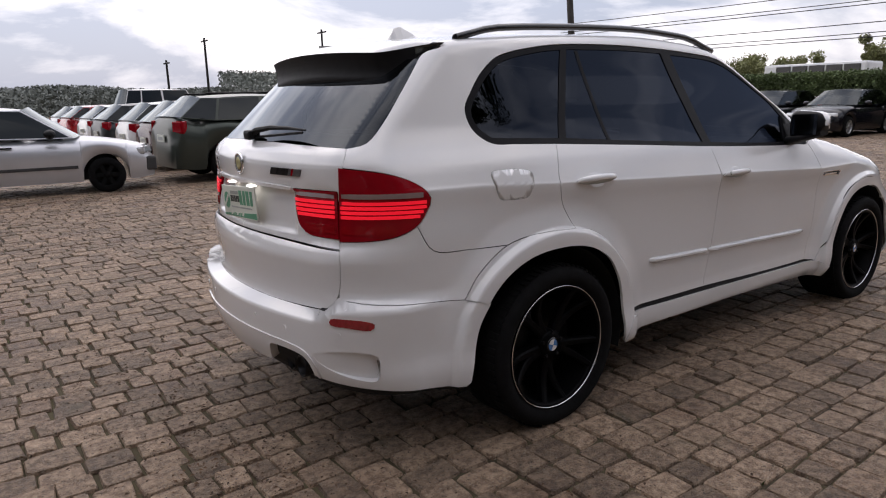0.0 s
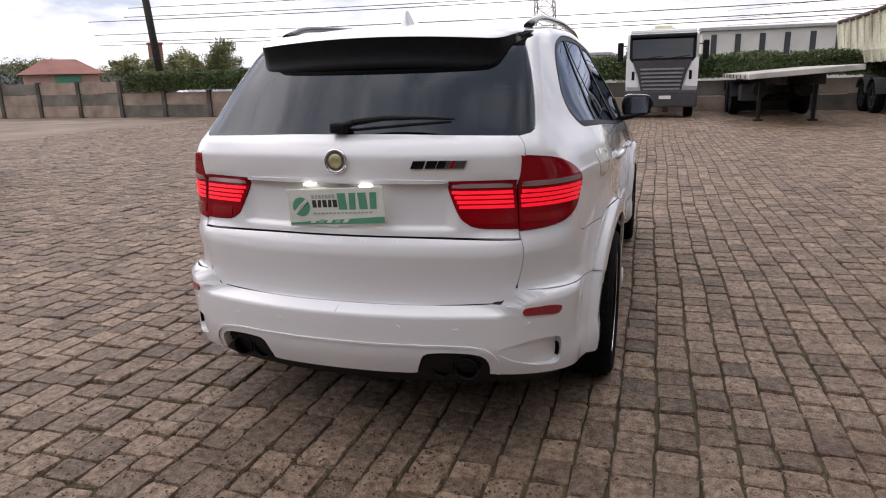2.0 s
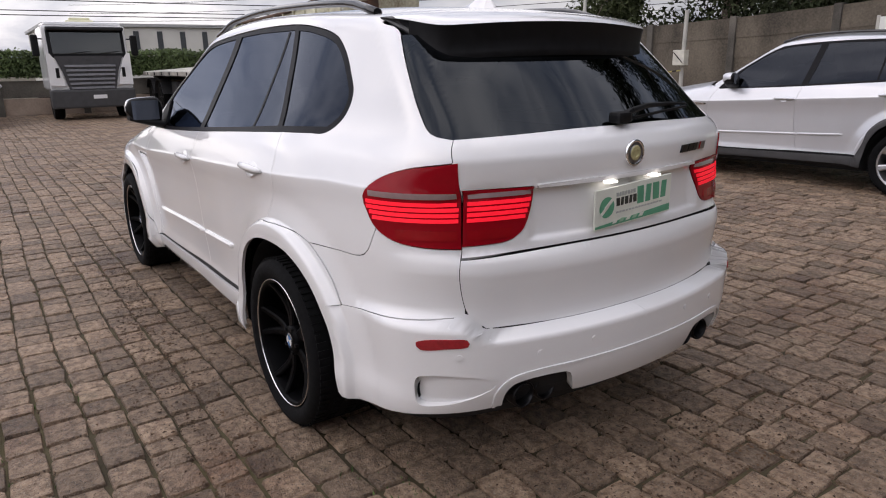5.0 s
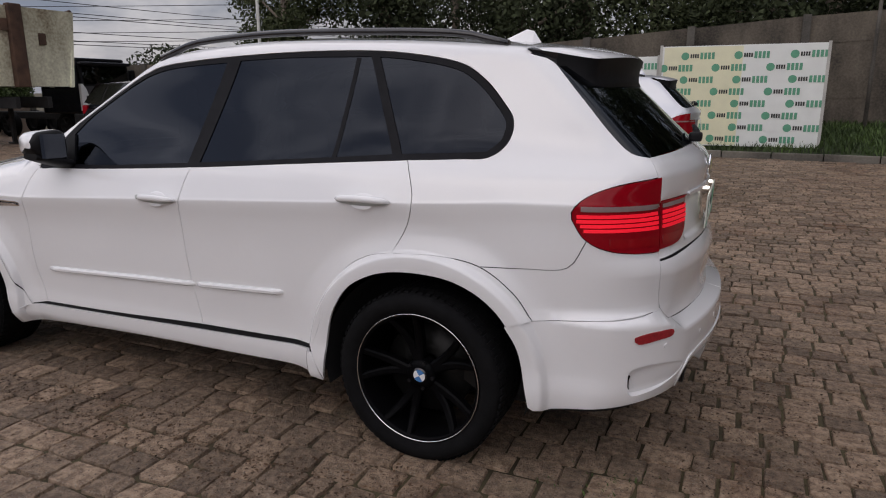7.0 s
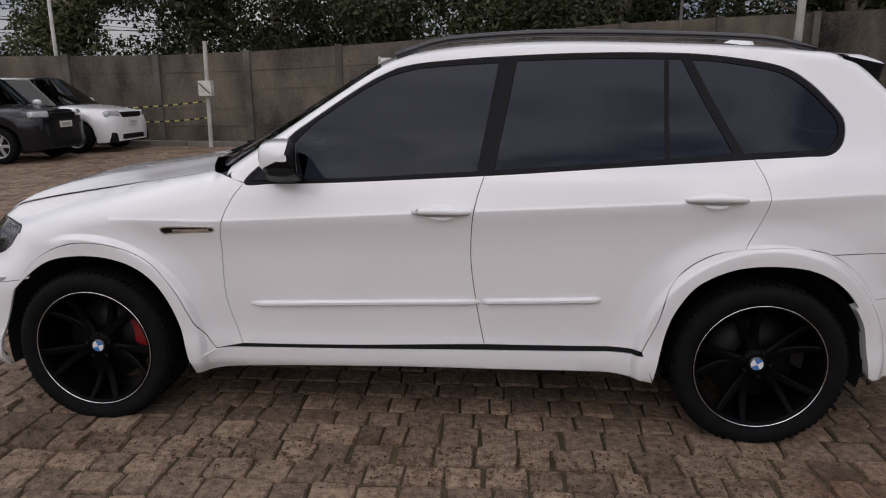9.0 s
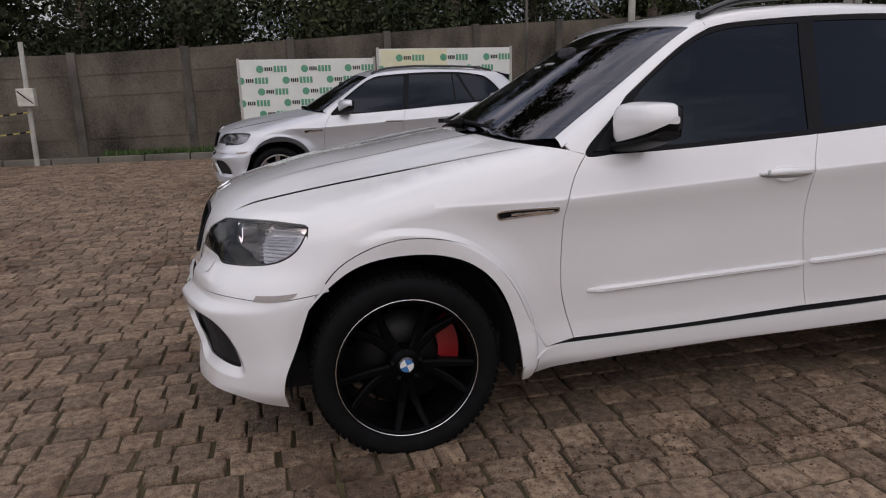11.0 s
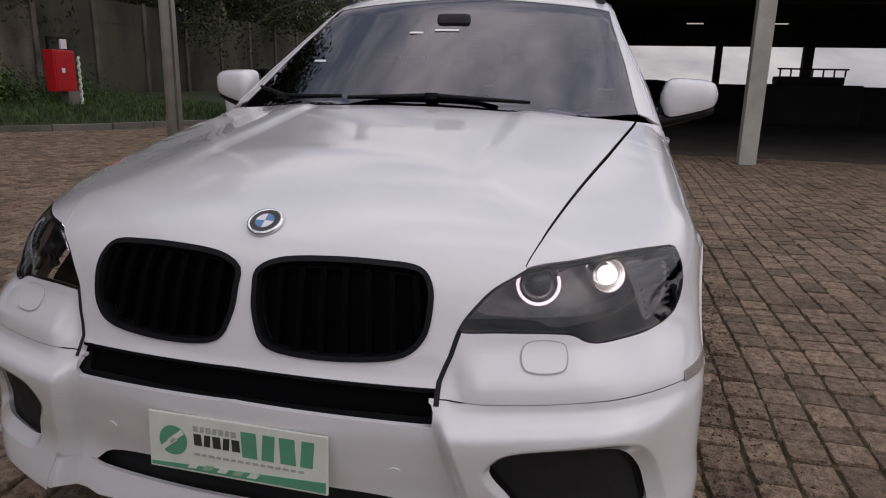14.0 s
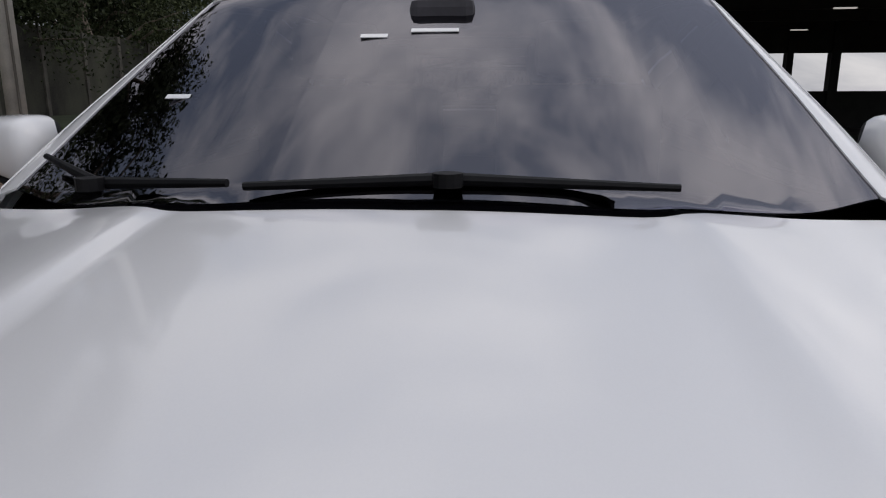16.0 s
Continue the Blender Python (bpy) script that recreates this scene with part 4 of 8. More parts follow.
    wash = ring((2.136, .748), (2.080, .745), (2.093, .702), (2.150, .704), gap=.008)
    P("washer_cover", wash, both=True, lift=.0025, step=.012, gap=0, rim=.004)
    P("washer_gap", inset(wash, -.0025), INK_GREY, both=True, lift=.0008, step=.012, gap=0, rim=0)
    for u, v in ((2.36, .475), (1.945, .295)):
        P("parking_sensor", ring(*[(u + .011 * math.cos(a), v + .011 * math.sin(a)) for a in np.arange(0, 6.2, .7)], gap=.006), both=True, lift=.003, step=.01, gap=0, rim=.004)
    # tail
    hatch_up = loop(HATCH_SIDE[:upto(HATCH_SIDE, .858) + 1], run((-2.354, .858), (-2.706, .868), (MID_R, .870)), [(MID_R, 1.24)], run((MID_R, 1.240), (-2.8, 1.240), (-2.45, 1.232), (-2.310, 1.228)))
    inner = loop(run((-2.352, 1.073), (-2.586, 1.071), gap=.014), run((-2.586, 1.071), (-2.572, 1.000), (-2.548, .936), (-2.510, .906), gap=.014), run((-2.510, .906), (-2.470, .897), (-2.352, .893), gap=.014), run((-2.352, .893), (-2.351, 1.06), gap=.014))
    P("tailgate", hatch_up, sym=True, holes=[inner], step=.024, gap=.0008)
    P("tailgate_lower", loop(HATCH_SIDE[upto(HATCH_SIDE, .850):], run((-2.430, .614), (-2.702, .6075), (MID_R, .6075)), [(MID_R, .864)], run((MID_R, .864), (-2.706, .862), (-2.354, .852))), sym=True, step=.024, gap=.0007)
    lampo = loop(LAMP, [(-2.350, .98), (-2.346, 1.078)])
    for nm, o in (("tail_lamp", lampo), ("tail_lamp", inner)):
        obs = P(nm, o, TAIL_RED, both=True, lift=.004, gap=.002, step=.016, rim=.02)
        for ob in obs:
            ob["label"] = "red tail lamp with lit light bars"
        lo, hi = o[:, 0].min() + .012, o[:, 0].max() - .012
        bars = [(1.057 if o is lampo else 1.0535, .009 if o is lampo else .0075, TAIL_SILVER)] + [(1.030 - .0175 * k, .0060, TAIL_GLOW if lit else TAIL_RED) for k in range(4)]
        bars.append((.930, .016, TAIL_DEEP))
        for v, hgt, m in bars:
            us = [u for u in np.arange(lo, hi, .006) if within(np.array([[u, v - hgt], [u, v + hgt]]), inset(o, .008)).all()]
            if len(us) > 6:
                pcs = panel("light_bar", loop(run((us[0], v - hgt), (us[-1], v - hgt)), run((us[-1], v + hgt), (us[0], v + hgt))), m, car, both=True, lift=.0068, gap=0, step=.016, rim=.004)
                for ob, q in zip(pcs, obs):
                    ob.parent = q
    P("reflector", ring((-2.246, .592), (-2.292, .606), (-2.34, .609), (-2.392, .607), (-2.394, .584), (-2.33, .576), (-2.259, .568), gap=.014), REFLECTOR, both=True, lift=.004, gap=0, step=.014)
    tips = run((-2.486, .345), (-2.500, .395), (-2.530, .428), (-2.60, .440), (-2.70, .440), (-2.745, .428), (-2.765, .365))
    rb = loop(BUMP_TOP, run((-2.366, .660), (-2.385, .645), (-2.430, .614), (-2.702, .6075), (MID_R, .6075)), [(MID_R, .345)], run((MID_R, .345), (-2.80, .345), (-2.765, .350)), tips[::-1], run((-2.486, .345), (-2.30, .328), (-2.10, .302), (-1.935, .288)), run((-1.918, .30), (-1.905, .38), (-1.876, .52), (-1.826, .612)), [(-1.872, .6235)])
    vent = ring((-2.240, .458), (-2.275, .474), (-2.34, .478), (-2.42, .468), (-2.470, .450), (-2.462, .425), (-2.39, .388), (-2.30, .364), (-2.246, .362), (-2.234, .41), gap=.012)
    P("rear_bumper", rb, sym=True, holes=[vent], step=.020, gap=.0007, rim=.05)
    P("bumper_scoop", inset(vent, -.004), both=True, lift=lambda q: -.002 - .030 * ramp(np.abs(q[:, 1]), .62, .88), gap=0, rim=0, step=.014)
    for s in (1, -1):
        edge = around(np.array([(-2.2435 + .004 * math.sin(math.pi * t), .384 + .056 * t) for t in np.linspace(0, 1, 8)]))
        nn = normals(edge)
        vv = np.concatenate([edge - nn * .006, edge - nn * .026]) * [1, s, 1]
        solid("bumper_vent", vv, [(i, i + 1, i + 9, i + 8) for i in range(7)], MESH_BLACK, car)
    P("bumper_crease", loop(run((MID_R, .476), (-2.75, .474), (-2.60, .471), (-2.515, .455), (-2.470, .405), (-2.455, .345)), run((-2.463, .345), (-2.479, .403), (-2.523, .447), (-2.60, .463), (-2.75, .467), (MID_R, .468))), sym=True, lift=.005, gap=0, step=.012)
    P("ledge_cover", loop(run((-2.335, .680), (-2.395, .658), (-2.445, .630)), run((-2.455, .598), (-2.39, .622), (-2.335, .645))), both=True, lift=-.003, gap=0, rim=0, step=.012)
    P("body_corner", loop(ARCH_R_BACK[upto(ARCH_R_BACK, -1.721, 0):], BUMP_TOP, HATCH_SIDE[upto(HATCH_SIDE, .885):upto(HATCH_SIDE, .665)][::-1], LAMP[upto(LAMP[4:], .94) + 4:][::-1], QUARTER[::-1]), both=True, step=.024)
    for u, v in ((-2.37, .545), (-2.85, .540), (-2.62, .53)):
        P("parking_sensor", ring(*[(u + .010 * math.cos(a), v + .010 * math.sin(a)) for a in np.arange(0, 6.2, .7)], gap=.006), both=True, lift=.003, step=.01, gap=0, rim=.004)
    for s in (1, -1):
        for y in (.392, .490):
            bm = bmesh.new()
            prof = [(.044, .10), (.047, 0), (.043, -.004), (.039, 0), (.037, .12)]
            rg = [[bm.verts.new((-2.432 + d, s * y + r * math.cos(a), .362 + r * math.sin(a))) for a in (math.tau * i / 28 for i in range(28))] for r, d in prof]
            for p0, q0 in zip(rg, rg[1:]):
                for i in range(28):
                    bm.faces.new((p0[i], p0[(i + 1) % 28], q0[(i + 1) % 28], q0[i])).smooth = True
            part("exhaust_tip", bm, mats_exhaust, car)
    # rear screen, spoiler, wiper
    gl = loop(HATCH_GLASS[4:], run((-2.310, 1.230), (-2.45, 1.234), (-2.8, 1.242), (MID_R, 1.242)), [(MID_R, 1.52)], run((MID_R, 1.52), (-2.4, 1.545), (-2.05, 1.56), HATCH_GLASS[4]))
    P("rear_screen", gl, WIN_REAR, sym=True, lift=-.004, gap=.001, rim=0, step=.02)
    ys = np.sin(np.linspace(-math.pi / 2, math.pi / 2, 97))
    reach = Curve((0, 1), (.6, 1), (.78, .985), (.84, .92), (.88, .74), (.905, .50), (.93, .30), (.965, .14), (1, .02))
    section = ((-1.97, 1.645), (-2.092, 1.613), (-2.106, 1.602), (-2.098, 1.580), (-2.090, 1.545), (-2.090, 1.510), (-2.100, 1.488), (-2.085, 1.474))
    rows = []
    for t in ys:
        root = np.array([-1.815 + .03 * t * t, t * left[k0][1], float(ROOF(-1.82)) + .004 - .105 * (t * left[k0][1]) ** 2])
        y, k = t * .625, float(reach(abs(t)))
        sweep, drop = .25 * y * y, .075 * y * y
        rows.append([tuple(root)] + [tuple(root + k * (np.array([x + sweep * (.5 if j == 0 else 1), y, z - drop]) - root)) for j, (x, z) in enumerate(section)])
    v = [q for r in rows for q in r]
    n = len(rows[0])
    quad = lambda i, j: (i * n + j, (i + 1) * n + j, (i + 1) * n + j + 1, i * n + j + 1)
    mid = lambda i: abs(ys[i] + ys[i + 1]) / 2
    rows_ = range(len(rows) - 1)
    solid("spoiler", v, [quad(i, j) for i in rows_ for j in range(3) if mid(i) < .95], paint, car, "", True)
    solid("spoiler_face", v, [quad(i, j) for i in rows_ for j in range(3, n - 1) if mid(i) < .905], BLACK, car, "black spoiler face under the roof edge", True)
    for s in (1, -1):
        fin = [quad(i, j) for i in rows_[1:-1] for j in range(n - 1) if s * ys[i] > 0 and ((j > 2 and mid(i) >= .905) or mid(i) >= .95)]
        used = sorted({i for q in fin for i in q})
        new_id = {i: k for k, i in enumerate(used)}
        solid("spoiler_fin", [v[i] for i in used], [tuple(new_id[i] for i in q) for q in fin], BLACK_GLOSS, car, "glossy black fin beside the rear screen", True)
    wiper_arm = [(-2.375, .012, 1.262), (-2.372, -.05, 1.285), (-2.352, -.16, 1.298), (-2.335, -.30, 1.298), (-2.322, -.43, 1.292)]
    bm = bmesh.new()
    for a, b, r0, r1 in zip(wiper_arm, wiper_arm[1:], (.016, .013, .010, .007), (.013, .010, .007, .004)):
        tube(bm, a, b, r0, r1, 8)
    block(bm, (-2.40, -.03, 1.245), (-2.345, .04, 1.285), .012)
    tube(bm, (-2.367, -.02, 1.255), (-2.330, -.42, 1.283), .006, .005, 6)
    part("rear_wiper", bm, BLACK, car)
    # roof rails and aerial
    for s in (1, -1):
        bm = bmesh.new()
        pts = []
        for x in np.linspace(.10, -1.70, 25):
            t = (.10 - x) / 1.8
            y = float(np.interp(x, left[:, 0], left[:, 1])) - .055
            lift = .030 * min(1, math.sin(math.pi * min(1, max(0, t))) * 3.2)
            pts.append(Vector((x, s * y, float(ROOF(x)) - .105 * y * y + .008 + lift)))
        rows = [[bm.verts.new((q.x, q.y + .019 * math.cos(g), q.z + .016 * math.sin(g))) for g in np.linspace(0, math.tau, 10, endpoint=False)] for q in pts]
        for p0, q0 in zip(rows, rows[1:]):
            for i in range(10):
                bm.faces.new((p0[i], p0[(i + 1) % 10], q0[(i + 1) % 10], q0[i])).smooth = True
        bm.faces.new(rows[0])
        bm.faces.new(rows[-1][::-1])
        bmesh.ops.recalc_face_normals(bm, faces=bm.faces)
        part("roof_rail", bm, BLACK_GLOSS, car)
    bm = bmesh.new()
    prof = [(-1.66, .0), (-1.62, .055), (-1.585, .06), (-1.50, .018), (-1.46, .0)]
    v = []
    for x, h in prof:
        w = .028 * (1 - ((x + 1.56) / .12) ** 2) + .006
        z = float(ROOF(x))
        v.append([bm.verts.new((x, -w, z)), bm.verts.new((x, 0, z + h + .004)), bm.verts.new((x, w, z))])
    for a, b in zip(v, v[1:]):
        bm.faces.new((a[0], a[1], b[1], b[0]))
        bm.faces.new((a[1], a[2], b[2], b[1]))
    part("roof_aerial", bm, paint, car)
    # mirrors
    for s in (1, -1):
        rows = []
        for t in np.linspace(0, 1, 13):
            y = .890 + t * .222
            k = math.sqrt(max(.03, 1 - (2 * t - 1) ** 6))
            c, hx, hz = Vector((.545 - .06 * t, s * y, 1.214 + .008 * t)), .072 * k + .012, (.070 - .016 * t * t) * k + .006
            ring_ = []
            for a in np.linspace(0, math.tau, 20, endpoint=False):
                ca, sa = math.cos(a), math.sin(a)
                ex = hx * (1.25 if ca > 0 else .62) * math.copysign(abs(ca) ** .75, ca)
                ring_.append((c.x + ex, c.y, c.z + hz * (1 if sa > 0 else 1.4 - .62 * t) * math.copysign(abs(sa) ** .48, sa)))
            rows.append(ring_)
        v = [q for r in rows for q in r]
        up, dn = [], []
        for i in range(12):
            for j in range(20):
                q = (i * 20 + j, i * 20 + (j + 1) % 20, (i + 1) * 20 + (j + 1) % 20, (i + 1) * 20 + j)
                q = q if s > 0 else q[::-1]
                (dn if 6 <= j <= 17 else up).append(q)
        cap = [tuple(range(20))[::-1], tuple(12 * 20 + j for j in range(20))]
        cap = cap if s > 0 else [c[::-1] for c in cap]
        mir = solid("door_mirror", v, up + cap, paint, car, "", True)
        solid("mirror_underside", v, dn, BLACK, mir, "", True)
        bm = bmesh.new()
        pts = []
        for t in np.linspace(.14, .86, 9):
            k = math.sqrt(1 - (2 * t - 1) ** 6)
            pts.append((.545 - .06 * t - (.072 * k + .012) * .62 - .002, s * (.890 + t * .222), .058 * k ** .5, 1.210 + .008 * t))
        cols = [[bm.verts.new((x, y, z + h)), bm.verts.new((x, y, z - h))] for x, y, h, z in pts]
        for p0, q0 in zip(cols, cols[1:]):
            bm.faces.new((p0[0], p0[1], q0[1], q0[0]) if s > 0 else (p0[0], q0[0], q0[1], p0[1]))
        part("mirror_glass", bm, CHROME, mir)
        bm = bmesh.new()
        arm = []
        for t in np.linspace(0, 1, 8):
            c, hx, hz = (.560 - .055 * t, s * (.862 + .235 * t), 1.116 + .054 * t ** 1.3), .082 - .034 * t ** 2, .026 - .010 * t
            arm.append([bm.verts.new((c[0] + hx * math.copysign(abs(math.cos(a)) ** .7, math.cos(a)), c[1], c[2] + hz * math.copysign(abs(math.sin(a)) ** .7, math.sin(a)))) for a in np.linspace(0, math.tau, 14, endpoint=False)])
        for p0, q0 in zip(arm, arm[1:]):
            for i in range(14):
                bm.faces.new((p0[i], p0[(i + 1) % 14], q0[(i + 1) % 14], q0[i])).smooth = True
        bm.faces.new(arm[0])
        bm.faces.new(arm[-1][::-1])
        bmesh.ops.recalc_face_normals(bm, faces=bm.faces)
        part("mirror_foot", bm, BLACK, mir)
        tri_ = panel("mirror_triangle", loop(run((.70, 1.105), (.58, 1.232)), run((.52, 1.262), (.47, 1.112))), BLACK, car, lift=.004, gap=0)
        if s < 0:
            tri_.data.transform(Matrix.Diagonal((1, -1, 1, 1)))
            tri_.data.flip_normals()
    # door handles, vents, filler flap
    for a, v in ((-.125, .986), (-1.235, 1.048)):
        for s in (1, -1):
            m = on_body(a, v)
            if s < 0:
                m = flipped(m)
            bm = bmesh.new()
            rows = []
            for t in np.linspace(-1, 1, 15):
                x = t * .122
                hh = .0135 * (1 - .35 * abs(t) ** 3) * (1 if abs(t) < .98 else .55)
                off = .030 - .016 * t * t if abs(t) < .93 else .006
                th = .008 + .004 * (1 - t * t)
                rows.append([bm.verts.new((x, hh * math.cos(g) * 1.1, off + th * math.sin(g))) for g in np.linspace(0, math.tau, 10, endpoint=False)])
            for p0, q0 in zip(rows, rows[1:]):
                for i in range(10):
                    bm.faces.new((p0[i], p0[(i + 1) % 10], q0[(i + 1) % 10], q0[i])).smooth = True
            bm.faces.new(rows[0])
            bm.faces.new(rows[-1][::-1])
            bmesh.ops.recalc_face_normals(bm, faces=bm.faces)
            h = part("door_handle", bm, paint, car)
            h.matrix_local = m
            bm = bmesh.new()
            bmesh.ops.create_uvsphere(bm, u_segments=20, v_segments=10, radius=1, matrix=Matrix.Diagonal((.062, .036, .004, 1)))
            part("handle_cup", bm, paint, h)
            # grey sliver that paints the shadow line under the handle
            bm = bmesh.new()
            bmesh.ops.create_uvsphere(bm, u_segments=24, v_segments=8, radius=1, matrix=Matrix.Translation((0, -.004, .004)) @ Matrix.Diagonal((.122, .0165, .012, 1)))
            part("handle_gap", bm, INK_GREY, h)
            if a > -.5:
                bm = bmesh.new()
                bmesh.ops.create_cone(bm, cap_ends=True, segments=20, radius1=.0105, radius2=.009, depth=.006, matrix=Matrix.Translation((-.094, 0, .0275)))
                part("door_lock", bm, INK_GREY, h)
    vent_o = ring((1.106, .902), (1.060, .911), (.95, .912), (.868, .911), (.861, .904), (.866, .889), (.95, .884), (1.056, .876), (1.097, .874), gap=.012)
    vs = P("side_vent", vent_o, CHROME, both=True, lift=.003, gap=0, step=.012, rim=.01, holes=[inset(vent_o, .006)])
    P("vent_insert", inset(vent_o, .002), BLACK, both=True, lift=.0005, gap=0, step=.012, rim=0)
    P("vent_blade", loop(run((1.05, .897), (.885, .901)), run((.885, .893), (1.05, .888))), CHROME, both=True, lift=.005, gap=0, step=.02, rim=.004)
    flap = ring((-1.768, 1.110), (-1.70, 1.122), (-1.62, 1.118), (-1.580, 1.10), (-1.596, 1.035), (-1.615, 1.008), (-1.70, 1.006), (-1.745, 1.018), gap=.012)
    f2 = panel("fuel_flap", flap, paint, car, lift=.0008, gap=0, step=.02, rim=.001)
    f3 = panel("flap_gap", inset(flap, -.0018), INK_GREY, car, lift=.0004, gap=0, step=.02, rim=0)
    for ob in (f2, f3):
        ob.data.transform(Matrix.Diagonal((1, -1, 1, 1)))
        ob.data.flip_normals()
    # front wipers
    for pts in (((.985, .06, 1.203), (.998, -.27, 1.190), (.972, .42, 1.190)), ((.93, -.56, 1.184), (.990, -.30, 1.194), (.80, -.74, 1.218))):
        bm = bmesh.new()
        a, b, c = (Vector(q) for q in pts)
        tube(bm, b, a, .007, .011, 8)
        tube(bm, a, c, .011, .006, 8)
        tube(bm, a + Vector((.02, 0, .012)), a + Vector((.02, 0, -.01)), .024, None, 12)
        part("wiper", bm, BLACK, car)
    bm = bmesh.new()
    block(bm, (.45, -.075, 1.480), (.40, .075, 1.545), .02)
    part("interior_mirror", bm, CABIN, car)
    for x, y, w in ((.517, -.008, .052), (.655, -.525, .035), (.53, -.14, .03)):
        bm = bmesh.new()
        z = 1.492 - .585 * (x - .486) - .212 * y * y
        block(bm, (-.008, y - w, -.001), (.008, y + w, .001), 0, Matrix.Translation((x, 0, z - .0045)) @ Matrix.Rotation(radians(30), 4, "Y"))
        part("windscreen_sticker", bm, WHITE_ENAMEL, car)
    # badges, plates and lettering bars
    add_badge(car, on_body(MID_F, .948, lift=.001), .041, "bonnet_badge")
    add_badge(car, on_body(MID_R, 1.147, lift=.001), .047, "tail_badge", tarnished=True)
    sign_plate(car, Matrix.Translation((-2.450, 0.006, .977)) @ Matrix.Rotation(radians(-90), 4, "Z") @ Matrix.Rotation(radians(92), 4, "X") @ Matrix.Rotation(radians(3.0), 4, "Z"), .40, .142)
    sign_plate(car, Matrix.Translation((2.318, .008, .495)) @ Matrix.Rotation(radians(90), 4, "Z") @ Matrix.Rotation(radians(88), 4, "X"), .415, .130, "front_plate")
    P("plate_lamp_strip", loop(run((-2.60, 1.0655), (-2.8, 1.0655), (MID_R, 1.0655)), run((MID_R, 1.079), (-2.8, 1.079), (-2.60, 1.077))), sym=True, lift=.010, gap=0, rim=.02, step=.02)
    for y in (.115, -.115):
        bm = bmesh.new()
        block(bm, (-2.452, y - .022, 1.054), (-2.425, y + .022, 1.062), .002)
        part("plate_lamp", bm, LAMP_WHITE if lit else WHITE_ENAMEL, car)
    for a, b, m in ((.302, .348, mats_exhaust), (.362, .400, mats_exhaust), (.410, .440, mats_exhaust), (.446, .462, GREYISH), (.468, .482, TAIL_RED), (.488, .530, GREYISH)):
        y0, y1 = -a, -b
        u = [to_side(-2.4, .5 * (a + b))][0]
        q = around(np.array([[PIVOT_R - math.atan2(.53, (a + b) / 2) * WRAP, 1.134]]))[0]
        nn = normals(q[None])[0] * [1, -1, 1]
        q = q * [1, -1, 1]
        bm = bmesh.new()
        yaw = math.atan2(nn[1], nn[0])
        prism(bm, [(-abs(b - a) / 2 - .006, -.014), (abs(b - a) / 2 - .006, -.014), (abs(b - a) / 2 + .006, .014), (-abs(b - a) / 2 + .006, .014)], 0, .006, "z")
        ob = part("lettering_bar", bm, m, car)
        ob.matrix_local = Matrix.Translation(q) @ Matrix.Rotation(yaw, 4, "Z") @ Matrix.Rotation(radians(90), 4, "Y") @ Matrix.Rotation(radians(90), 4, "Z")
    # wheels
    for s in (1, -1):
        for xw in (-AXLE, AXLE):
            w = copy_thing(wheel, Matrix.Translation((xw, s * .848, HUB_Z + (-.006 if xw > 0 else .003))) @ (Matrix.Identity(4) if s > 0 else Matrix.Rotation(math.pi, 4, "Z")) @ Matrix.Rotation(.45 * s + xw, 4, "Y"))
            w.parent = car
            bm = bmesh.new()
            pts = [(xw - r * math.cos(a) , HUB_Z + .02 + r * math.sin(a)) for r, aa in ((.222, np.linspace(-.30, .62 if xw > 0 else .25, 9)), (.140 if xw > 0 else .165, np.linspace(.52 if xw > 0 else .18, -.20, 9))) for a in aa]
            prism(bm, pts, s * .865, s * .80, "y")
            part("brake_caliper", bm, CALIPER if lit and xw > 0 else BRAKE, car)
    return car


HOOD_EDGE = run((2.100, .566), (2.035, .586), (1.95, .603), (1.812, .627), (1.591, .667), (1.331, .716), (1.05, .767), (.905, .79))
HEAD = ring((2.114, .885), (2.017, .895), (1.90, .899), (1.79, .895), (1.735, .886), (1.742, .845), (1.766, .800), (1.818, .764), (1.90, .748), (1.964, .745), (2.023, .743), (2.046, .750), (2.067, .763), (2.175, .768), (2.251, .770), (2.230, .805), (2.184, .851), gap=.02)
NOSE_CUT = run((2.114, .885), (2.184, .851), (2.230, .805), (2.251, .770), (2.267, .723), (2.288, .672), (2.297, .630))
BUMPER_SEAM = run((2.303, .643), (2.164, .640), (2.06, .642), (1.98, .644), (1.874, .640), (1.80, .640), (1.70, .657))
KIDNEY = ring((2.640, .842), (2.637, .880), (2.590, .903), (2.487, .911), (2.377, .909), (2.308, .900), (2.289, .872), (2.292, .819), (2.307, .766), (2.345, .730), (2.425, .716), (2.540, .716), (2.608, .733), (2.634, .788), gap=.014)
KIDNEY = KIDNEY - [0, .014]
SIDE_GLASS = [
    loop(run((.655, 1.120), (.55, 1.232), (.44, 1.345), (.31, 1.442), (.17, 1.522), (.02, 1.568), (-.15, 1.586), (-.355, 1.597)), run((-.355, 1.597), (-.318, 1.40), (-.272, 1.155)), run((-.272, 1.155), (.30, 1.122), (.655, 1.120))),
    loop(run((-.435, 1.604), (-.746, 1.611), (-1.125, 1.607)), run((-1.125, 1.607), (-1.205, 1.44), (-1.315, 1.228)), run((-1.315, 1.228), (-.85, 1.194), (-.345, 1.160)), run((-.345, 1.160), (-.395, 1.40), (-.435, 1.604))),
    loop(run((-1.170, 1.604), (-1.312, 1.590), (-1.52, 1.550), (-1.62, 1.494), (-1.705, 1.412), (-1.750, 1.350), (-1.742, 1.288), (-1.695, 1.246)), run((-1.695, 1.246), (-1.358, 1.230)), run((-1.358, 1.230), (-1.255, 1.43), (-1.170, 1.604))),
]
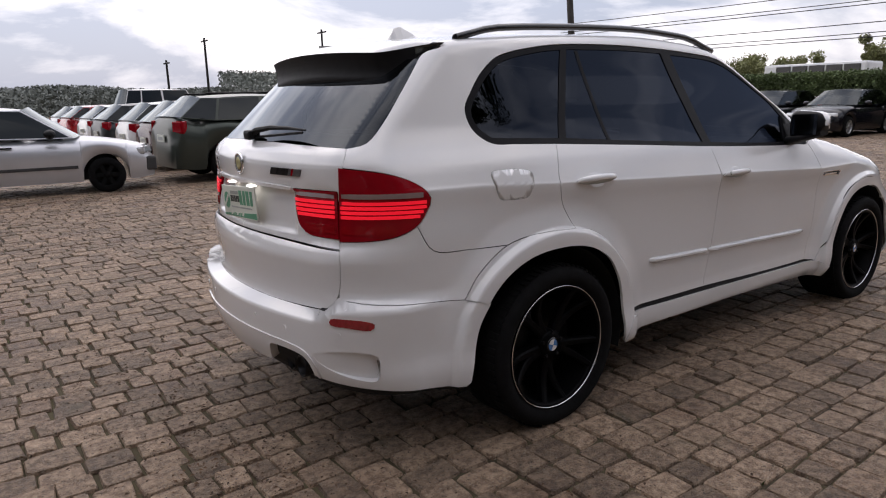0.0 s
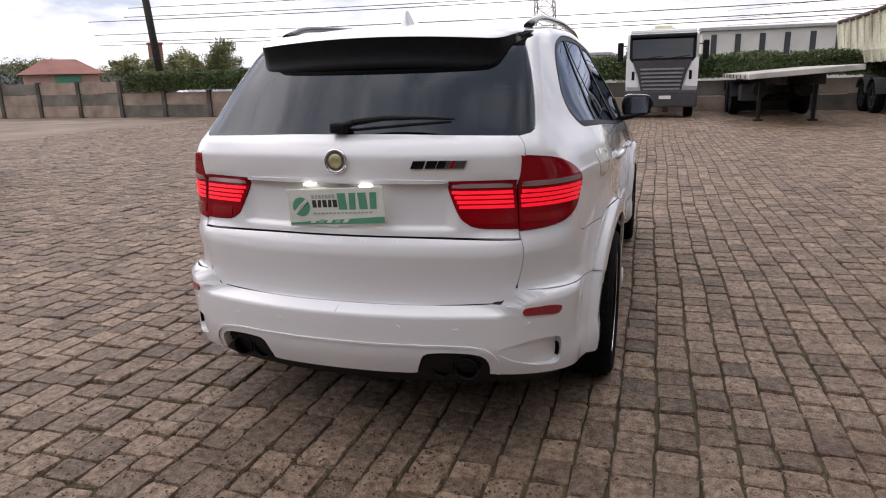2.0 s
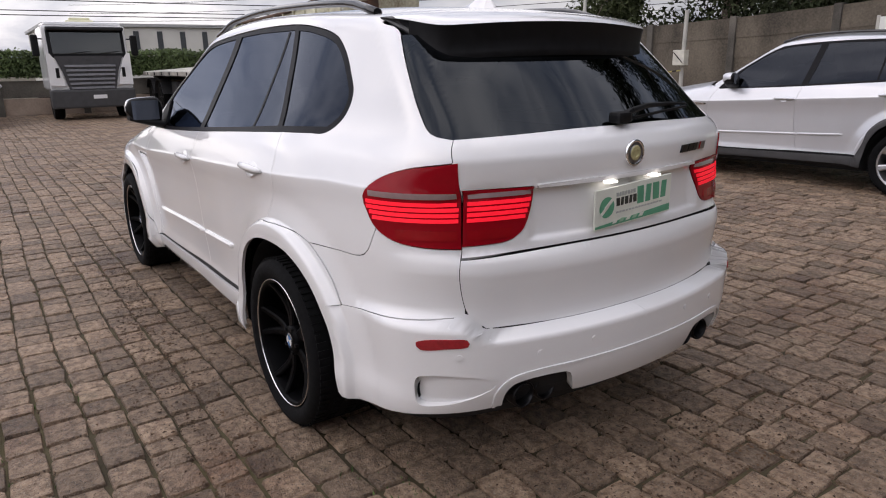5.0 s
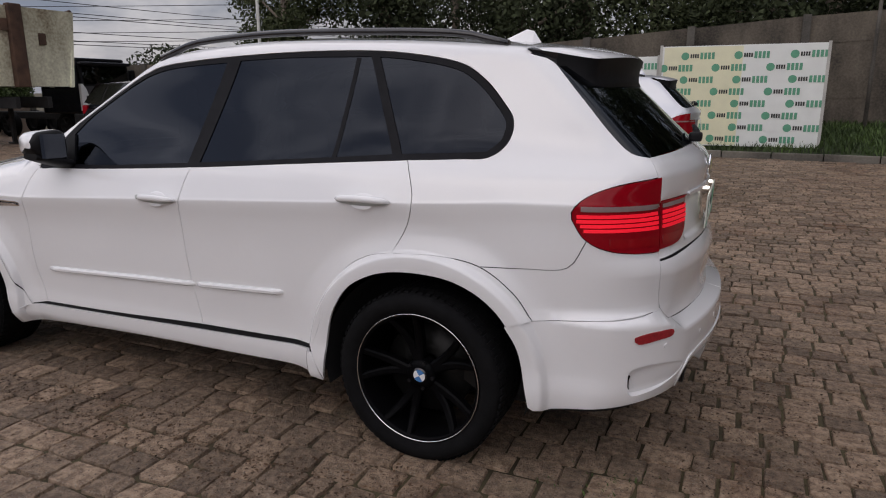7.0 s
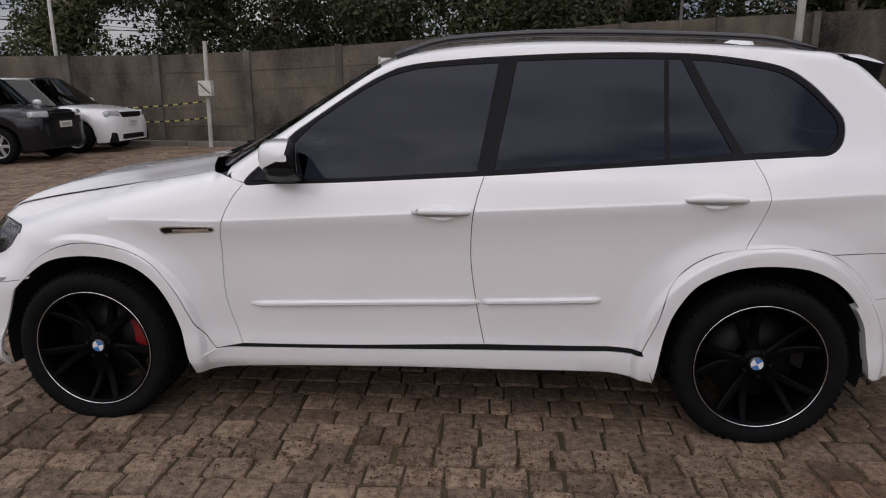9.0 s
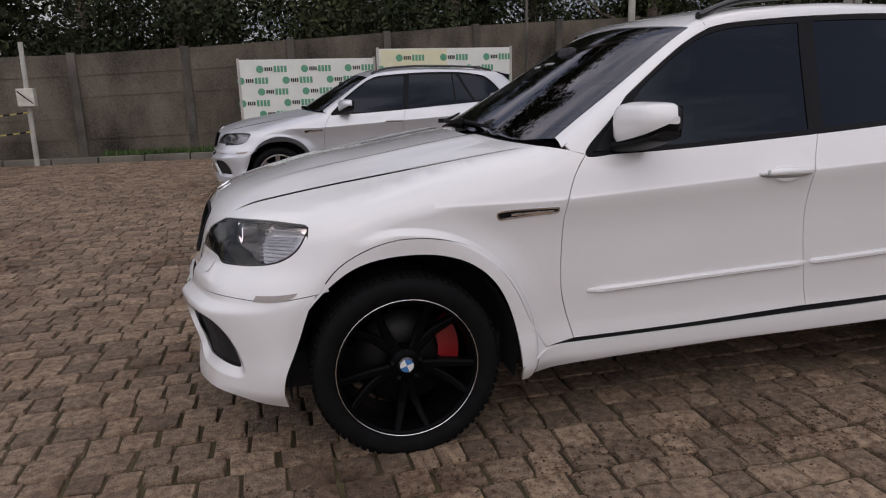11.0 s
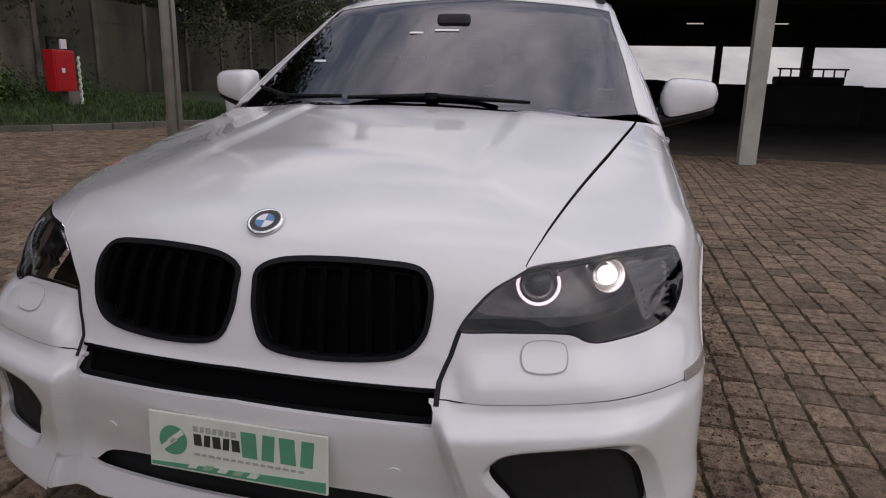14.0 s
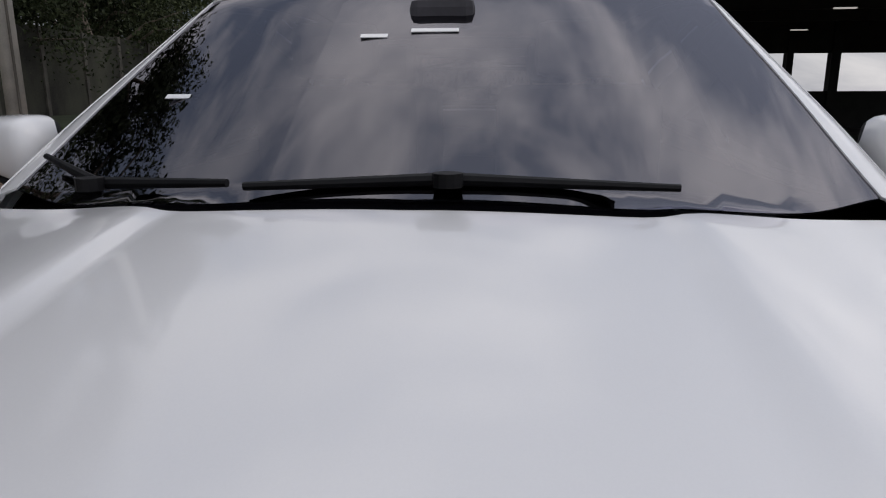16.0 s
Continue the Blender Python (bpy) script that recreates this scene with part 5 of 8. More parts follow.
SIDE_GLASS = [below_edge(q, .040) for q in SIDE_GLASS]
mats_exhaust = mat("dark_exhaust_chrome", (.035, .035, .038), .34, 1.0, vary=.3, scale=20)
dark_wheel = build_wheel(RIM, LIP, 5, "split")
build_suv(PAINT, dark_wheel, "white five-door SUV with black wheels and dark tinted windows")
for ob in (dark_wheel, *dark_wheel.children_recursive):
    bpy.data.objects.remove(ob)



# ---- the yard: ground, kerb, grass, walls, hedge, open shed ----
SOIL = mat("dark_joint_soil", (.050, .032, .018), .95, vary=.35, scale=1.3, bump=.5, fine=90, tint=(.075, .062, .028))


def stone_mat(name, own):
    """Brown granite: coarse grain, pits, damp stains a metre wide and a tone of its own for each block."""
    m, n, l, b = shade(name)
    at = n.new("ShaderNodeNewGeometry")
    def spots(scale, detail, lo, hi):
        t, r = n.new("ShaderNodeTexNoise"), n.new("ShaderNodeMapRange")
        t.inputs["Scale"].default_value, t.inputs["Detail"].default_value, t.inputs["Roughness"].default_value = scale, detail, .62
        r.inputs["From Min"].default_value, r.inputs["From Max"].default_value = lo, hi
        l.new(at.outputs["Position"], t.inputs["Vector"])
        l.new(t.outputs["Fac"], r.inputs["Value"])
        return r.outputs[0]
    def blend(fac, one, two, mode="MIX"):
        x = n.new("ShaderNodeMix")
        x.data_type, x.blend_type = "RGBA", mode
        for key, q in (("Factor", fac), ("A", one), ("B", two)):
            if isinstance(q, tuple) or isinstance(q, float):
                x.inputs[key].default_value = q if isinstance(q, float) else (*q, 1)
            else:
                l.new(q, x.inputs[key])
        return x.outputs["Result"]
    col = blend(spots(26, 7, .40, .62), (.156, .099, .062), (.372, .260, .174))
    col = blend(spots(150, 3, .55, .70), col, (.35, .295, .23))
    col = blend(spots(95, 4, .58, .66), col, (.062, .043, .030))
    hue, rng = n.new("ShaderNodeHueSaturation"), n.new("ShaderNodeMapRange")
    info = n.new("ShaderNodeObjectInfo") if own == "Random" else at
    rng.inputs["To Min"].default_value, rng.inputs["To Max"].default_value = .66, 1.34
    l.new(info.outputs[own], rng.inputs["Value"])
    l.new(rng.outputs[0], hue.inputs["Value"])
    l.new(col, hue.inputs["Color"])
    damp = spots(1.3, 6, .52, .66)
    col = blend(damp, hue.outputs[0], (.60, .51, .46), "MULTIPLY")
    moss = n.new("ShaderNodeMath")
    moss.operation, moss.inputs[1].default_value = "MULTIPLY", .35
    l.new(spots(2.2, 7, .60, .72), moss.inputs[0])
    col = blend(moss.outputs[0], col, (.075, .085, .035))
    l.new(col, b.inputs["Base Color"])
    wet = n.new("ShaderNodeMapRange")
    wet.inputs["To Min"].default_value, wet.inputs["To Max"].default_value = .62, .46
    l.new(damp, wet.inputs["Value"])
    l.new(wet.outputs[0], b.inputs["Roughness"])
    rough = n.new("ShaderNodeMath")
    rough.operation = "ADD"
    l.new(spots(22, 6, .3, .7), rough.inputs[0])
    l.new(spots(110, 4, .3, .7), rough.inputs[1])
    bp = n.new("ShaderNodeBump")
    bp.inputs["Strength"].default_value, bp.inputs["Distance"].default_value = .85, .010
    l.new(rough.outputs[0], bp.inputs["Height"])
    l.new(bp.outputs[0], b.inputs["Normal"])
    return m


STONE = stone_mat("brown_granite_sett", "Random Per Island")
STONE_EACH = stone_mat("brown_granite_sett_near", "Random")
def streaked(m):
    """Draws a surface's blotches out into streaks that run down it."""
    n, l = m.node_tree.nodes, m.node_tree.links
    at = [q for q in n if q.bl_idname == "ShaderNodeTexCoord"][0]
    big = [q for q in n if q.bl_idname == "ShaderNodeTexNoise"][0]
    st = n.new("ShaderNodeMapping")
    st.inputs["Scale"].default_value = (.75, .75, .34)
    l.new(at.outputs["Object"], st.inputs["Vector"])
    l.new(st.outputs[0], big.inputs["Vector"])
    return m


WALL_MAT = streaked(mat("streaked_wall_concrete", (.120, .100, .076), .92, vary=.60, scale=1.5, bump=.6, fine=22))
# darker copy of the wall concrete: the trees' shade painted into its colour
WALL_SHADED = streaked(mat("shaded_wall_concrete", (.050, .043, .034), .92, vary=.5, scale=1.1, bump=.6, fine=22, tint=(.050, .050, .034)))
CONCRETE = mat("weathered_concrete", (.175, .158, .132), .9, vary=.38, scale=.9, bump=.5, fine=25)
CONCRETE_DARK = mat("dark_stained_concrete", (.105, .095, .080), .9, vary=.4, scale=1.4, bump=.4, fine=30)
CONCRETE_PALE = mat("pale_concrete_post", (.46, .45, .41), .85, vary=.18, scale=2.5, bump=.3, fine=40)
FAR_CONCRETE = mat("pinkish_stained_concrete", (.34, .262, .205), .9, vary=.32, scale=1.2, bump=.4, fine=25)
GRASS_SOIL = mat("grass_bank_soil", (.030, .040, .014), .95, vary=.35, scale=2, bump=.5, fine=40)
GRASS = mat("grass_blades", (.036, .070, .014), .7, vary=.3, scale=1.5, island=.35, tint=(.064, .105, .024))
LEAF = mat("dark_leaves", (.040, .050, .023), .75, spec=.2, vary=.3, scale=.5, island=.45)
LEAF_LIGHT = mat("olive_leaves", (.058, .070, .030), .75, spec=.2, vary=.3, scale=.5, island=.4)
HEDGE = mat("hedge_leaves", (.095, .135, .046), .7, vary=.3, scale=.8, island=.45)
BARK = mat("eucalyptus_bark", (.20, .16, .125), .9, vary=.35, scale=3, bump=.5, fine=18)
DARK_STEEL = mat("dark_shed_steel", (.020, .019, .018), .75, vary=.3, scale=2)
SHED_FLOOR = mat("shed_floor", (.085, .070, .060), .9, vary=.3, scale=1.0, bump=.3, fine=30)

ground = solid("ground", [(-900, -900, -.016), (900, -900, -.016), (900, 900, -.016), (-900, 900, -.016)], [(0, 1, 2, 3)], SOIL)
tagged(ground, "dark soil and moss in the joints of the yard", "ground", kind="structure")


FAR_STONE = mat("distant_brown_setts", (.165, .118, .080), .75, vary=.3, scale=.5, bump=.8, fine=9, tint=(.23, .165, .115))
for nm, (x0, y0, x1, y1) in (("far_pavement", (-12, 17, 22.3, 46)), ("side_pavement", (-60, -12, -34.2, 46))):
    ob = solid(nm, [(x0, y0, -.006), (x1, y0, -.006), (x1, y1, -.006), (x0, y1, -.006)], [(0, 1, 2, 3)], FAR_STONE)
    tagged(ob, "worn brown setts that run on to the edge of the yard", "pavement", kind="structure")


def along(path, x):
    return float(np.interp(x, [p[0] for p in path], [p[1] for p in path]))


KERB = [(-14, -9.3), (-10, -10.6), (-8.5, -11.7), (-7, -12.4), (-4.5, -13.0), (0, -13.35), (4.5, -13.5), (14, -14.0)]
WALL_Y = [(-64, -17.0), (-30, -16.2), (-14, -16.0), (-4, -15.3), (3, -14.6), (12, -14.3), (24, -14.0)]
WALL_TOP = [(-64, 4.2), (-30, 3.7), (-14, 3.6), (-4, 3.15), (3, 2.62), (8, 2.36), (24, 2.36)]

bm = bmesh.new()
for x in np.arange(-14, 13.9, 1.0):
    a, b = Vector((x + .01, along(KERB, x), 0)), Vector((x + .99, along(KERB, x + 1), 0))
    m = Matrix.Translation((a + b) / 2) @ Matrix.Rotation(math.atan2(b.y - a.y, b.x - a.x), 4, "Z")
    block(bm, (-(b - a).length / 2 + .004, -.07, -.05), ((b - a).length / 2 - .004, .07, .13 + .006 * math.sin(x * 5)), .012, m)
tagged(part("kerb", bm, CONCRETE, None), "worn concrete kerb stones along the yard's edge", "kerb", kind="structure")

xs = np.arange(-64, 24.1, 1.0)
v, f = [], []
for x in xs:
    y0, y1 = along(KERB, max(-14, min(14, x))) - .06, along(WALL_Y, x) - .2
    rise = .55 * (1 - ramp(x, -4, 3))
    for k in range(6):
        t = k / 5
        v.append((x, y0 + (y1 - y0) * t, .09 + rise * t ** .8 + .03 * noise.noise((x, t * 3, 1))))
for i in range(len(xs) - 1):
    for k in range(5):
        f.append((i * 6 + k, i * 6 + k + 1, (i + 1) * 6 + k + 1, (i + 1) * 6 + k))
tagged(solid("grass_bank", v, f, GRASS_SOIL, smooth=True), "low grassy bank between kerb and wall", "grass bank", kind="structure")


def blades(spots, tall, rng, wide=.010):
    v, f = [], []
    for x, y, z in spots:
        h, a = tall * rng.uniform(.5, 1.2), rng.uniform(0, math.tau)
        dx, dy = math.cos(a), math.sin(a)
        lean = rng.uniform(.1, .6) * h
        b = len(v)
        v += [(x - dy * wide, y + dx * wide, z), (x + dy * wide, y - dx * wide, z), (x + dx * lean * .4 + dy * wide * .7, y + dy * lean * .4 - dx * wide * .7, z + h * .6), (x + dx * lean, y + dy * lean, z + h)]
        f += [(b, b + 1, b + 2), (b, b + 2, b + 3)]
    return v, f


rng = random.Random(4)
spots = []
for _ in range(26000):
    x = rng.uniform(-16, -.3) if rng.random() < .9 else rng.uniform(-.3, 6)
    t = rng.random() ** .8
    y0, y1 = along(KERB, max(-14, x)) - .1, along(WALL_Y, x)
    spots.append((x, y0 + (y1 - y0) * t, .08 + .55 * (1 - float(ramp(x, -4, 3))) * t ** .8))
v, f = blades(spots, .16, rng, .016)
tagged(solid("grass", v, f, GRASS), "rough green grass on the bank", "grass", kind="stuff")
rng = random.Random(9)
spots = []
for cx, cy, n, r in ((-2.16, .86, 160, .16), (-2.3, .70, 60, .10), (-1.86, -1.36, 26, .10), (-.6, 1.7, 40, .12), (.4, 1.9, 40, .12), (-3.0, -1.2, 30, .08), (1.1, 1.5, 40, .14), (-1.2, 2.0, 40, .12), (-3.2, 1.9, 40, .12), (-1.4, -1.9, 40, .12)):
    spots += [(cx + rng.gauss(0, r), cy + rng.gauss(0, r), -.02) for _ in range(n)]
v, f = blades(spots[::2], .028, rng, .005)
tagged(solid("joint_weeds", v, f, GRASS), "small green weeds growing between the setts", "weeds", kind="stuff")

LITTER = mat("brown_leaf_litter", (.060, .030, .016), .9, vary=.4, scale=3, island=.5, tint=(.09, .05, .025))
rng = random.Random(31)
v, f = [], []
# leaf crumbs, doubled by tail and left sill to deepen the shade there
for cx, cy, rx, ry, n in ((-2.75, .35, .22, .65, 900), (-2.7, -.75, .2, .35, 380), (.35, 1.22, .95, .12, 1300), (-.9, 1.30, .55, .14, 700), (1.55, 1.35, .35, .18, 160), (-1.9, -1.45, .4, .16, 120), (-3.3, .9, .3, .3, 120)):
    for _ in range(n):
        x, y, s, t = cx + rng.gauss(0, rx), cy + rng.gauss(0, ry), rng.uniform(.003, .012), rng.uniform(0, math.tau)
        c, d, b = s * math.cos(t), s * math.sin(t), len(v)
        v += [(x - c, y - d, .006), (x + d * .5, y - c * .5, .006 + s * .5), (x + c, y + d, .007), (x - d * .5, y + c * .5, .005 + s * .3)]
        f.append((b, b + 1, b + 2, b + 3))
tagged(solid("leaf_litter", v, f, LITTER), "brown leaf crumbs and dirt scattered on the setts", "leaf litter", kind="stuff")

# the precast wall: posts with plank panels between them
wall = thing("wall_south", None, "dark weathered precast concrete wall with posts", "wall", kind="structure")
posts_x = list(np.arange(-63.5, 23, 2.5))
for x in posts_x:
    bm = bmesh.new()
    y, z = along(WALL_Y, x), along(WALL_TOP, x)
    block(bm, (x - .09, y - .10, -.1), (x + .09, y + .12, z + .04), .012)
    part("wall_post", bm, CONCRETE_DARK, wall)
for x0, x1 in zip(posts_x, posts_x[1:]):
    y0, y1 = along(WALL_Y, x0), along(WALL_Y, x1)
    z0, z1 = along(WALL_TOP, x0), along(WALL_TOP, x1)
    n = 5
    for k in range(n):
        a0, a1, b0, b1 = z0 * k / n, z1 * k / n, z0 * (k + 1) / n + .001, z1 * (k + 1) / n + .001
        d = .012 * ((k * 7 + int(x0)) % 3)
        vv = [(x, y + s, z) for s in (-.03 + d, .04 + d) for x, y, z in ((x0 + .08, y0, a0), (x1 - .08, y1, a1), (x1 - .08, y1, b1), (x0 + .08, y0, b0))]
        # panels beyond x = -16 take the colour with shade painted in
        solid("wall_panel", vv, [(3, 2, 1, 0), (4, 5, 6, 7), (0, 1, 5, 4), (2, 3, 7, 6), (1, 2, 6, 5), (3, 0, 4, 7)], WALL_MAT if x0 > -16 else WALL_SHADED, wall)

# the far boundary: a low wall with a clipped hedge over it
far_wall = thing("wall_north", None, "low stained concrete wall under the clipped hedge", "wall", kind="structure")
for y in np.arange(-14, 46, 2.5):
    bm = bmesh.new()
    block(bm, (22.3, y - .1, -.1), (22.52, y + .1, 1.22 if y < 23 else 1.75), .015)
    part("wall_post", bm, CONCRETE_DARK, far_wall)
    for k in range(2 if y < 23 else 3):
        bm = bmesh.new()
        block(bm, (22.38, y + .1, .02 + .56 * k), (22.45, y + 2.4, .56 + .56 * k), .01)
        part("wall_panel", bm, FAR_CONCRETE if (k + int(y)) % 3 else CONCRETE, far_wall)


def leaf_cloud(centres, size, rng, up=.35):
    """Quads of leaf scattered at the given places."""
    v, f = [], []
    for x, y, z in centres:
        n = Vector((rng.gauss(0, 1), rng.gauss(0, 1), rng.gauss(up, 1))).normalized()
        a = n.orthogonal().normalized()
        b = n.cross(a)
        s = size * rng.uniform(.55, 1.35)
        t = rng.uniform(0, math.tau)
        p, q = (a * math.cos(t) + b * math.sin(t)) * s, (b * math.cos(t) - a * math.sin(t)) * s * .5
        c = Vector((x, y, z))
        k = len(v)
        v += [c - p, c + q - p * .1, c + p, c - q - p * .1]
        f.append((k, k + 1, k + 2, k + 3))
    return v, f


rng = random.Random(21)
pts = []
for _ in range(70000):
    y = rng.uniform(-14, 23)
    bump = .10 * noise.noise((y * .8, 3, 0)) + .05 * noise.noise((y * 3, 7, 0))
    if rng.random() < .62:
        pts.append((22.15 + rng.uniform(-.05, .22) - bump, y, rng.uniform(1.22, 2.0 + bump)))
    else:
        pts.append((rng.uniform(22.2, 23.3), y, 1.98 + bump + rng.gauss(0, .05)))
v, f = leaf_cloud(pts, .055, rng)
hedge = thing("hedge", None, "long clipped dark green hedge behind the parked cars", "hedge", kind="structure")
solid("hedge_leaves", v, f, HEDGE, hedge)["kind"] = "stuff"
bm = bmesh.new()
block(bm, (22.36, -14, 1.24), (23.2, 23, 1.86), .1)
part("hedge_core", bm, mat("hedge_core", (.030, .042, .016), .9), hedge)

# the open shed behind the car's tail
shed = thing("shed", None, "large dark open-sided shed with pale posts", "shed", kind="structure")
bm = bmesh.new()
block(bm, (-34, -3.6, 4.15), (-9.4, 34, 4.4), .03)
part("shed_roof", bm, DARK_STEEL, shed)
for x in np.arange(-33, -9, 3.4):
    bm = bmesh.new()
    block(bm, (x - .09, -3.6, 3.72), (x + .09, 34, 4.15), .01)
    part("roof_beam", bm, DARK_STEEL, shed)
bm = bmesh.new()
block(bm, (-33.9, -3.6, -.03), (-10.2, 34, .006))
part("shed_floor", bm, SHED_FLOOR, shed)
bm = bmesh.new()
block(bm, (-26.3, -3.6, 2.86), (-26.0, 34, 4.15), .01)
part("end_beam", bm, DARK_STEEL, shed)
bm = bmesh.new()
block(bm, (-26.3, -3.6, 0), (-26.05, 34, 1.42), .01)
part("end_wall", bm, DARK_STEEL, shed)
# added panel: shuts out the bright sky beside the orange column
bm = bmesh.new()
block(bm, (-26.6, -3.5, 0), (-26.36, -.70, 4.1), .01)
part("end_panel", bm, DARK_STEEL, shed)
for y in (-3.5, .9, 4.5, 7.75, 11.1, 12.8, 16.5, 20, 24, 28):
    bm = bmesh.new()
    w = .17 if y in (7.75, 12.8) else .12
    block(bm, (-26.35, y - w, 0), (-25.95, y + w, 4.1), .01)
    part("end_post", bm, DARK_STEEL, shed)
# added wall, run forward to x = -12 only to black out the sky
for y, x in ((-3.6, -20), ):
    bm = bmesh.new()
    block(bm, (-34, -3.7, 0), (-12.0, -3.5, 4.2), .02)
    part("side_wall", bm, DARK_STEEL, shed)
for y in (2.97, 12.0, 21.0):
    bm = bmesh.new()
    block(bm, (-9.25, y - .14, -.02), (-8.95, y + .14, 4.4), .015)
    part("shed_post", bm, CONCRETE_PALE, shed, "pale square concrete post")
TUBE = glowing("dim_strip_lamp", (1, .98, .92), .5)
for x, y in ((-25.2, 3.4), (-25.2, 6.4), (-25.2, -.4), (-18.5, 9.5), (-25.2, 11)):
    bm = bmesh.new()
    block(bm, (x - .05, y - .30, 3.62), (x + .05, y + .30, 3.66), .01)
    tagged(part("strip_lamp", bm, TUBE, None), "white strip lamp under the dark shed roof", "lamp", "shed lamps")
bm = bmesh.new()
tube(bm, (-24, -.34, 0), (-24, -.34, 2.75), .30, None, 20)
tagged(part("orange_drum_column", bm, mat("orange_paint", (.75, .20, .02), .5, vary=.12), None), "orange painted round column in the shed", "column")
bm = bmesh.new()
block(bm, (-24.3, 5.6, 0), (-23.2, 9.0, 1.45), .08)
block(bm, (-24.2, 6.2, 1.45), (-23.4, 8.4, 1.72), .05)
for y in np.arange(6.3, 8.5, .35):
    tube(bm, (-23.5, y, 1.72), (-23.5, y, 1.98), .03, None, 6)
tube(bm, (-23.5, 6.2, 1.98), (-23.5, 8.5, 1.98), .03, None, 6)
tagged(part("machine_body", bm, DARK_STEEL, None), "dark machine with a low rail standing in the shed", "machine")

# poles
for nm, (x, y), r, h, m, lab in (("concrete_pole", (-9.15, -8.3), .165, 8.5, CONCRETE_PALE, "pale round concrete pole standing on the setts"),
                                 ("white_pole", (-7.3, -13.6), .10, 7.0, CONCRETE_PALE, "slim white pole on the grass bank"),
                                 ("wall_pole", (-4.9, -15.0), .045, 5.0, CONCRETE_DARK, "thin dark pole by the wall"),
                                 ("tall_dark_pole", (24.0, 22.2), .19, 10.0, mat("tarred_wood_pole", (.05, .045, .04), .9, vary=.3), "tall dark wooden utility pole behind the wall"),
                                 ("thin_lamp_pole", (12.4, -15.2), .06, 4.6, CONCRETE_PALE, "thin pale pole behind the wall")):
    bm = bmesh.new()
    tube(bm, (x, y, -.05), (x, y + h * (.09 if nm == "tall_dark_pole" else 0), h), r, r * .8, 20)
    for fc in bm.faces:
        fc.smooth = len(fc.verts) == 4
    tagged(part(nm, bm, m, None), lab, "pole")
conduit = bmesh.new()
tube(conduit, (-9.0, -8.12, 0), (-9.0, -8.12, 4.5), .022, None, 8)
part("conduit", conduit, CONCRETE_DARK, bpy.data.objects["concrete_pole"])
meter = thing("meter_post", None, "slim post with a pale metal meter box", "meter post")
bm = bmesh.new()
tube(bm, (7.25, -13.45, 0), (7.2, -13.45, 2.65), .055, .05, 12)
part("post", bm, CONCRETE_PALE, meter)
bm = bmesh.new()
block(bm, (7.03, -13.42, 1.30), (7.37, -13.22, 1.68), .015)
box_ = part("meter_box", bm, mat("pale_painted_metal", (.62, .60, .52), .5, vary=.15, scale=6), meter)
bm = bmesh.new()
tube(bm, (7.06, -13.212, 1.36), (7.34, -13.212, 1.62), .012, None, 6)
part("box_strap", bm, BLACK, box_)
hose = thing("fire_hose_cabinet", None, "red fire hose cabinet on a concrete stand by the kerb", "hose cabinet")
RED = mat("red_cabinet_paint", (.52, .012, .018), .4, vary=.12, scale=4)
bm = bmesh.new()
block(bm, (-11.62, -13.2, .78), (-10.92, -12.9, 1.80), .02)
cab_ = part("cabinet", bm, RED, hose)
bm = bmesh.new()
block(bm, (-11.57, -12.9, .82), (-10.97, -12.88, 1.76), .008)
part("cabinet_door", bm, RED, cab_)
bm = bmesh.new()
block(bm, (-11.24, -12.878, 1.24), (-11.14, -12.868, 1.36), .01)
part("door_label", bm, WHITE_ENAMEL, cab_)
bm = bmesh.new()
block(bm, (-11.70, -13.14, 0), (-11.30, -12.90, .80), .02)
part("stand", bm, CONCRETE, hose)
bm = bmesh.new()
block(bm, (-11.72, -13.2, 1.78), (-11.66, -13.14, 2.12), .006)
block(bm, (-11.72, -13.2, 2.08), (-11.05, -13.14, 2.12), .006)
block(bm, (-11.11, -13.2, 1.78), (-11.05, -13.14, 2.12), .006)
part("lamp_frame", bm, BLACK, hose)
bm = bmesh.new()
block(bm, (-11.66, -13.19, 1.84), (-11.46, -13.13, 2.08), .01)
part("lamp_box", bm, WHITE_ENAMEL, hose)
bm = bmesh.new()
for k in range(20):
    tube(bm, (-11.74 + .03 * math.sin(k * 2.1), -12.90, .45 + k * .06), (-11.74 + .03 * math.sin((k + 1) * 2.1), -12.90, .51 + k * .06), .035, None, 6)
part("chain", bm, PLATE, hose)
red_box = bmesh.new()
block(red_box, (21.9, 14.4, .45), (22.3, 15.2, 1.35), .03)
tagged(part("red_wall_cabinet", red_box, RED, None), "red metal cabinet on the low wall", "cabinet")

# printed boards in front of the wall
BOARD_WHITE = mat("white_board_print", (.74, .76, .72), .5, vary=.05, scale=3)
BOARD_CREAM = mat("cream_board_print", (.74, .72, .50), .5, vary=.06, scale=3)


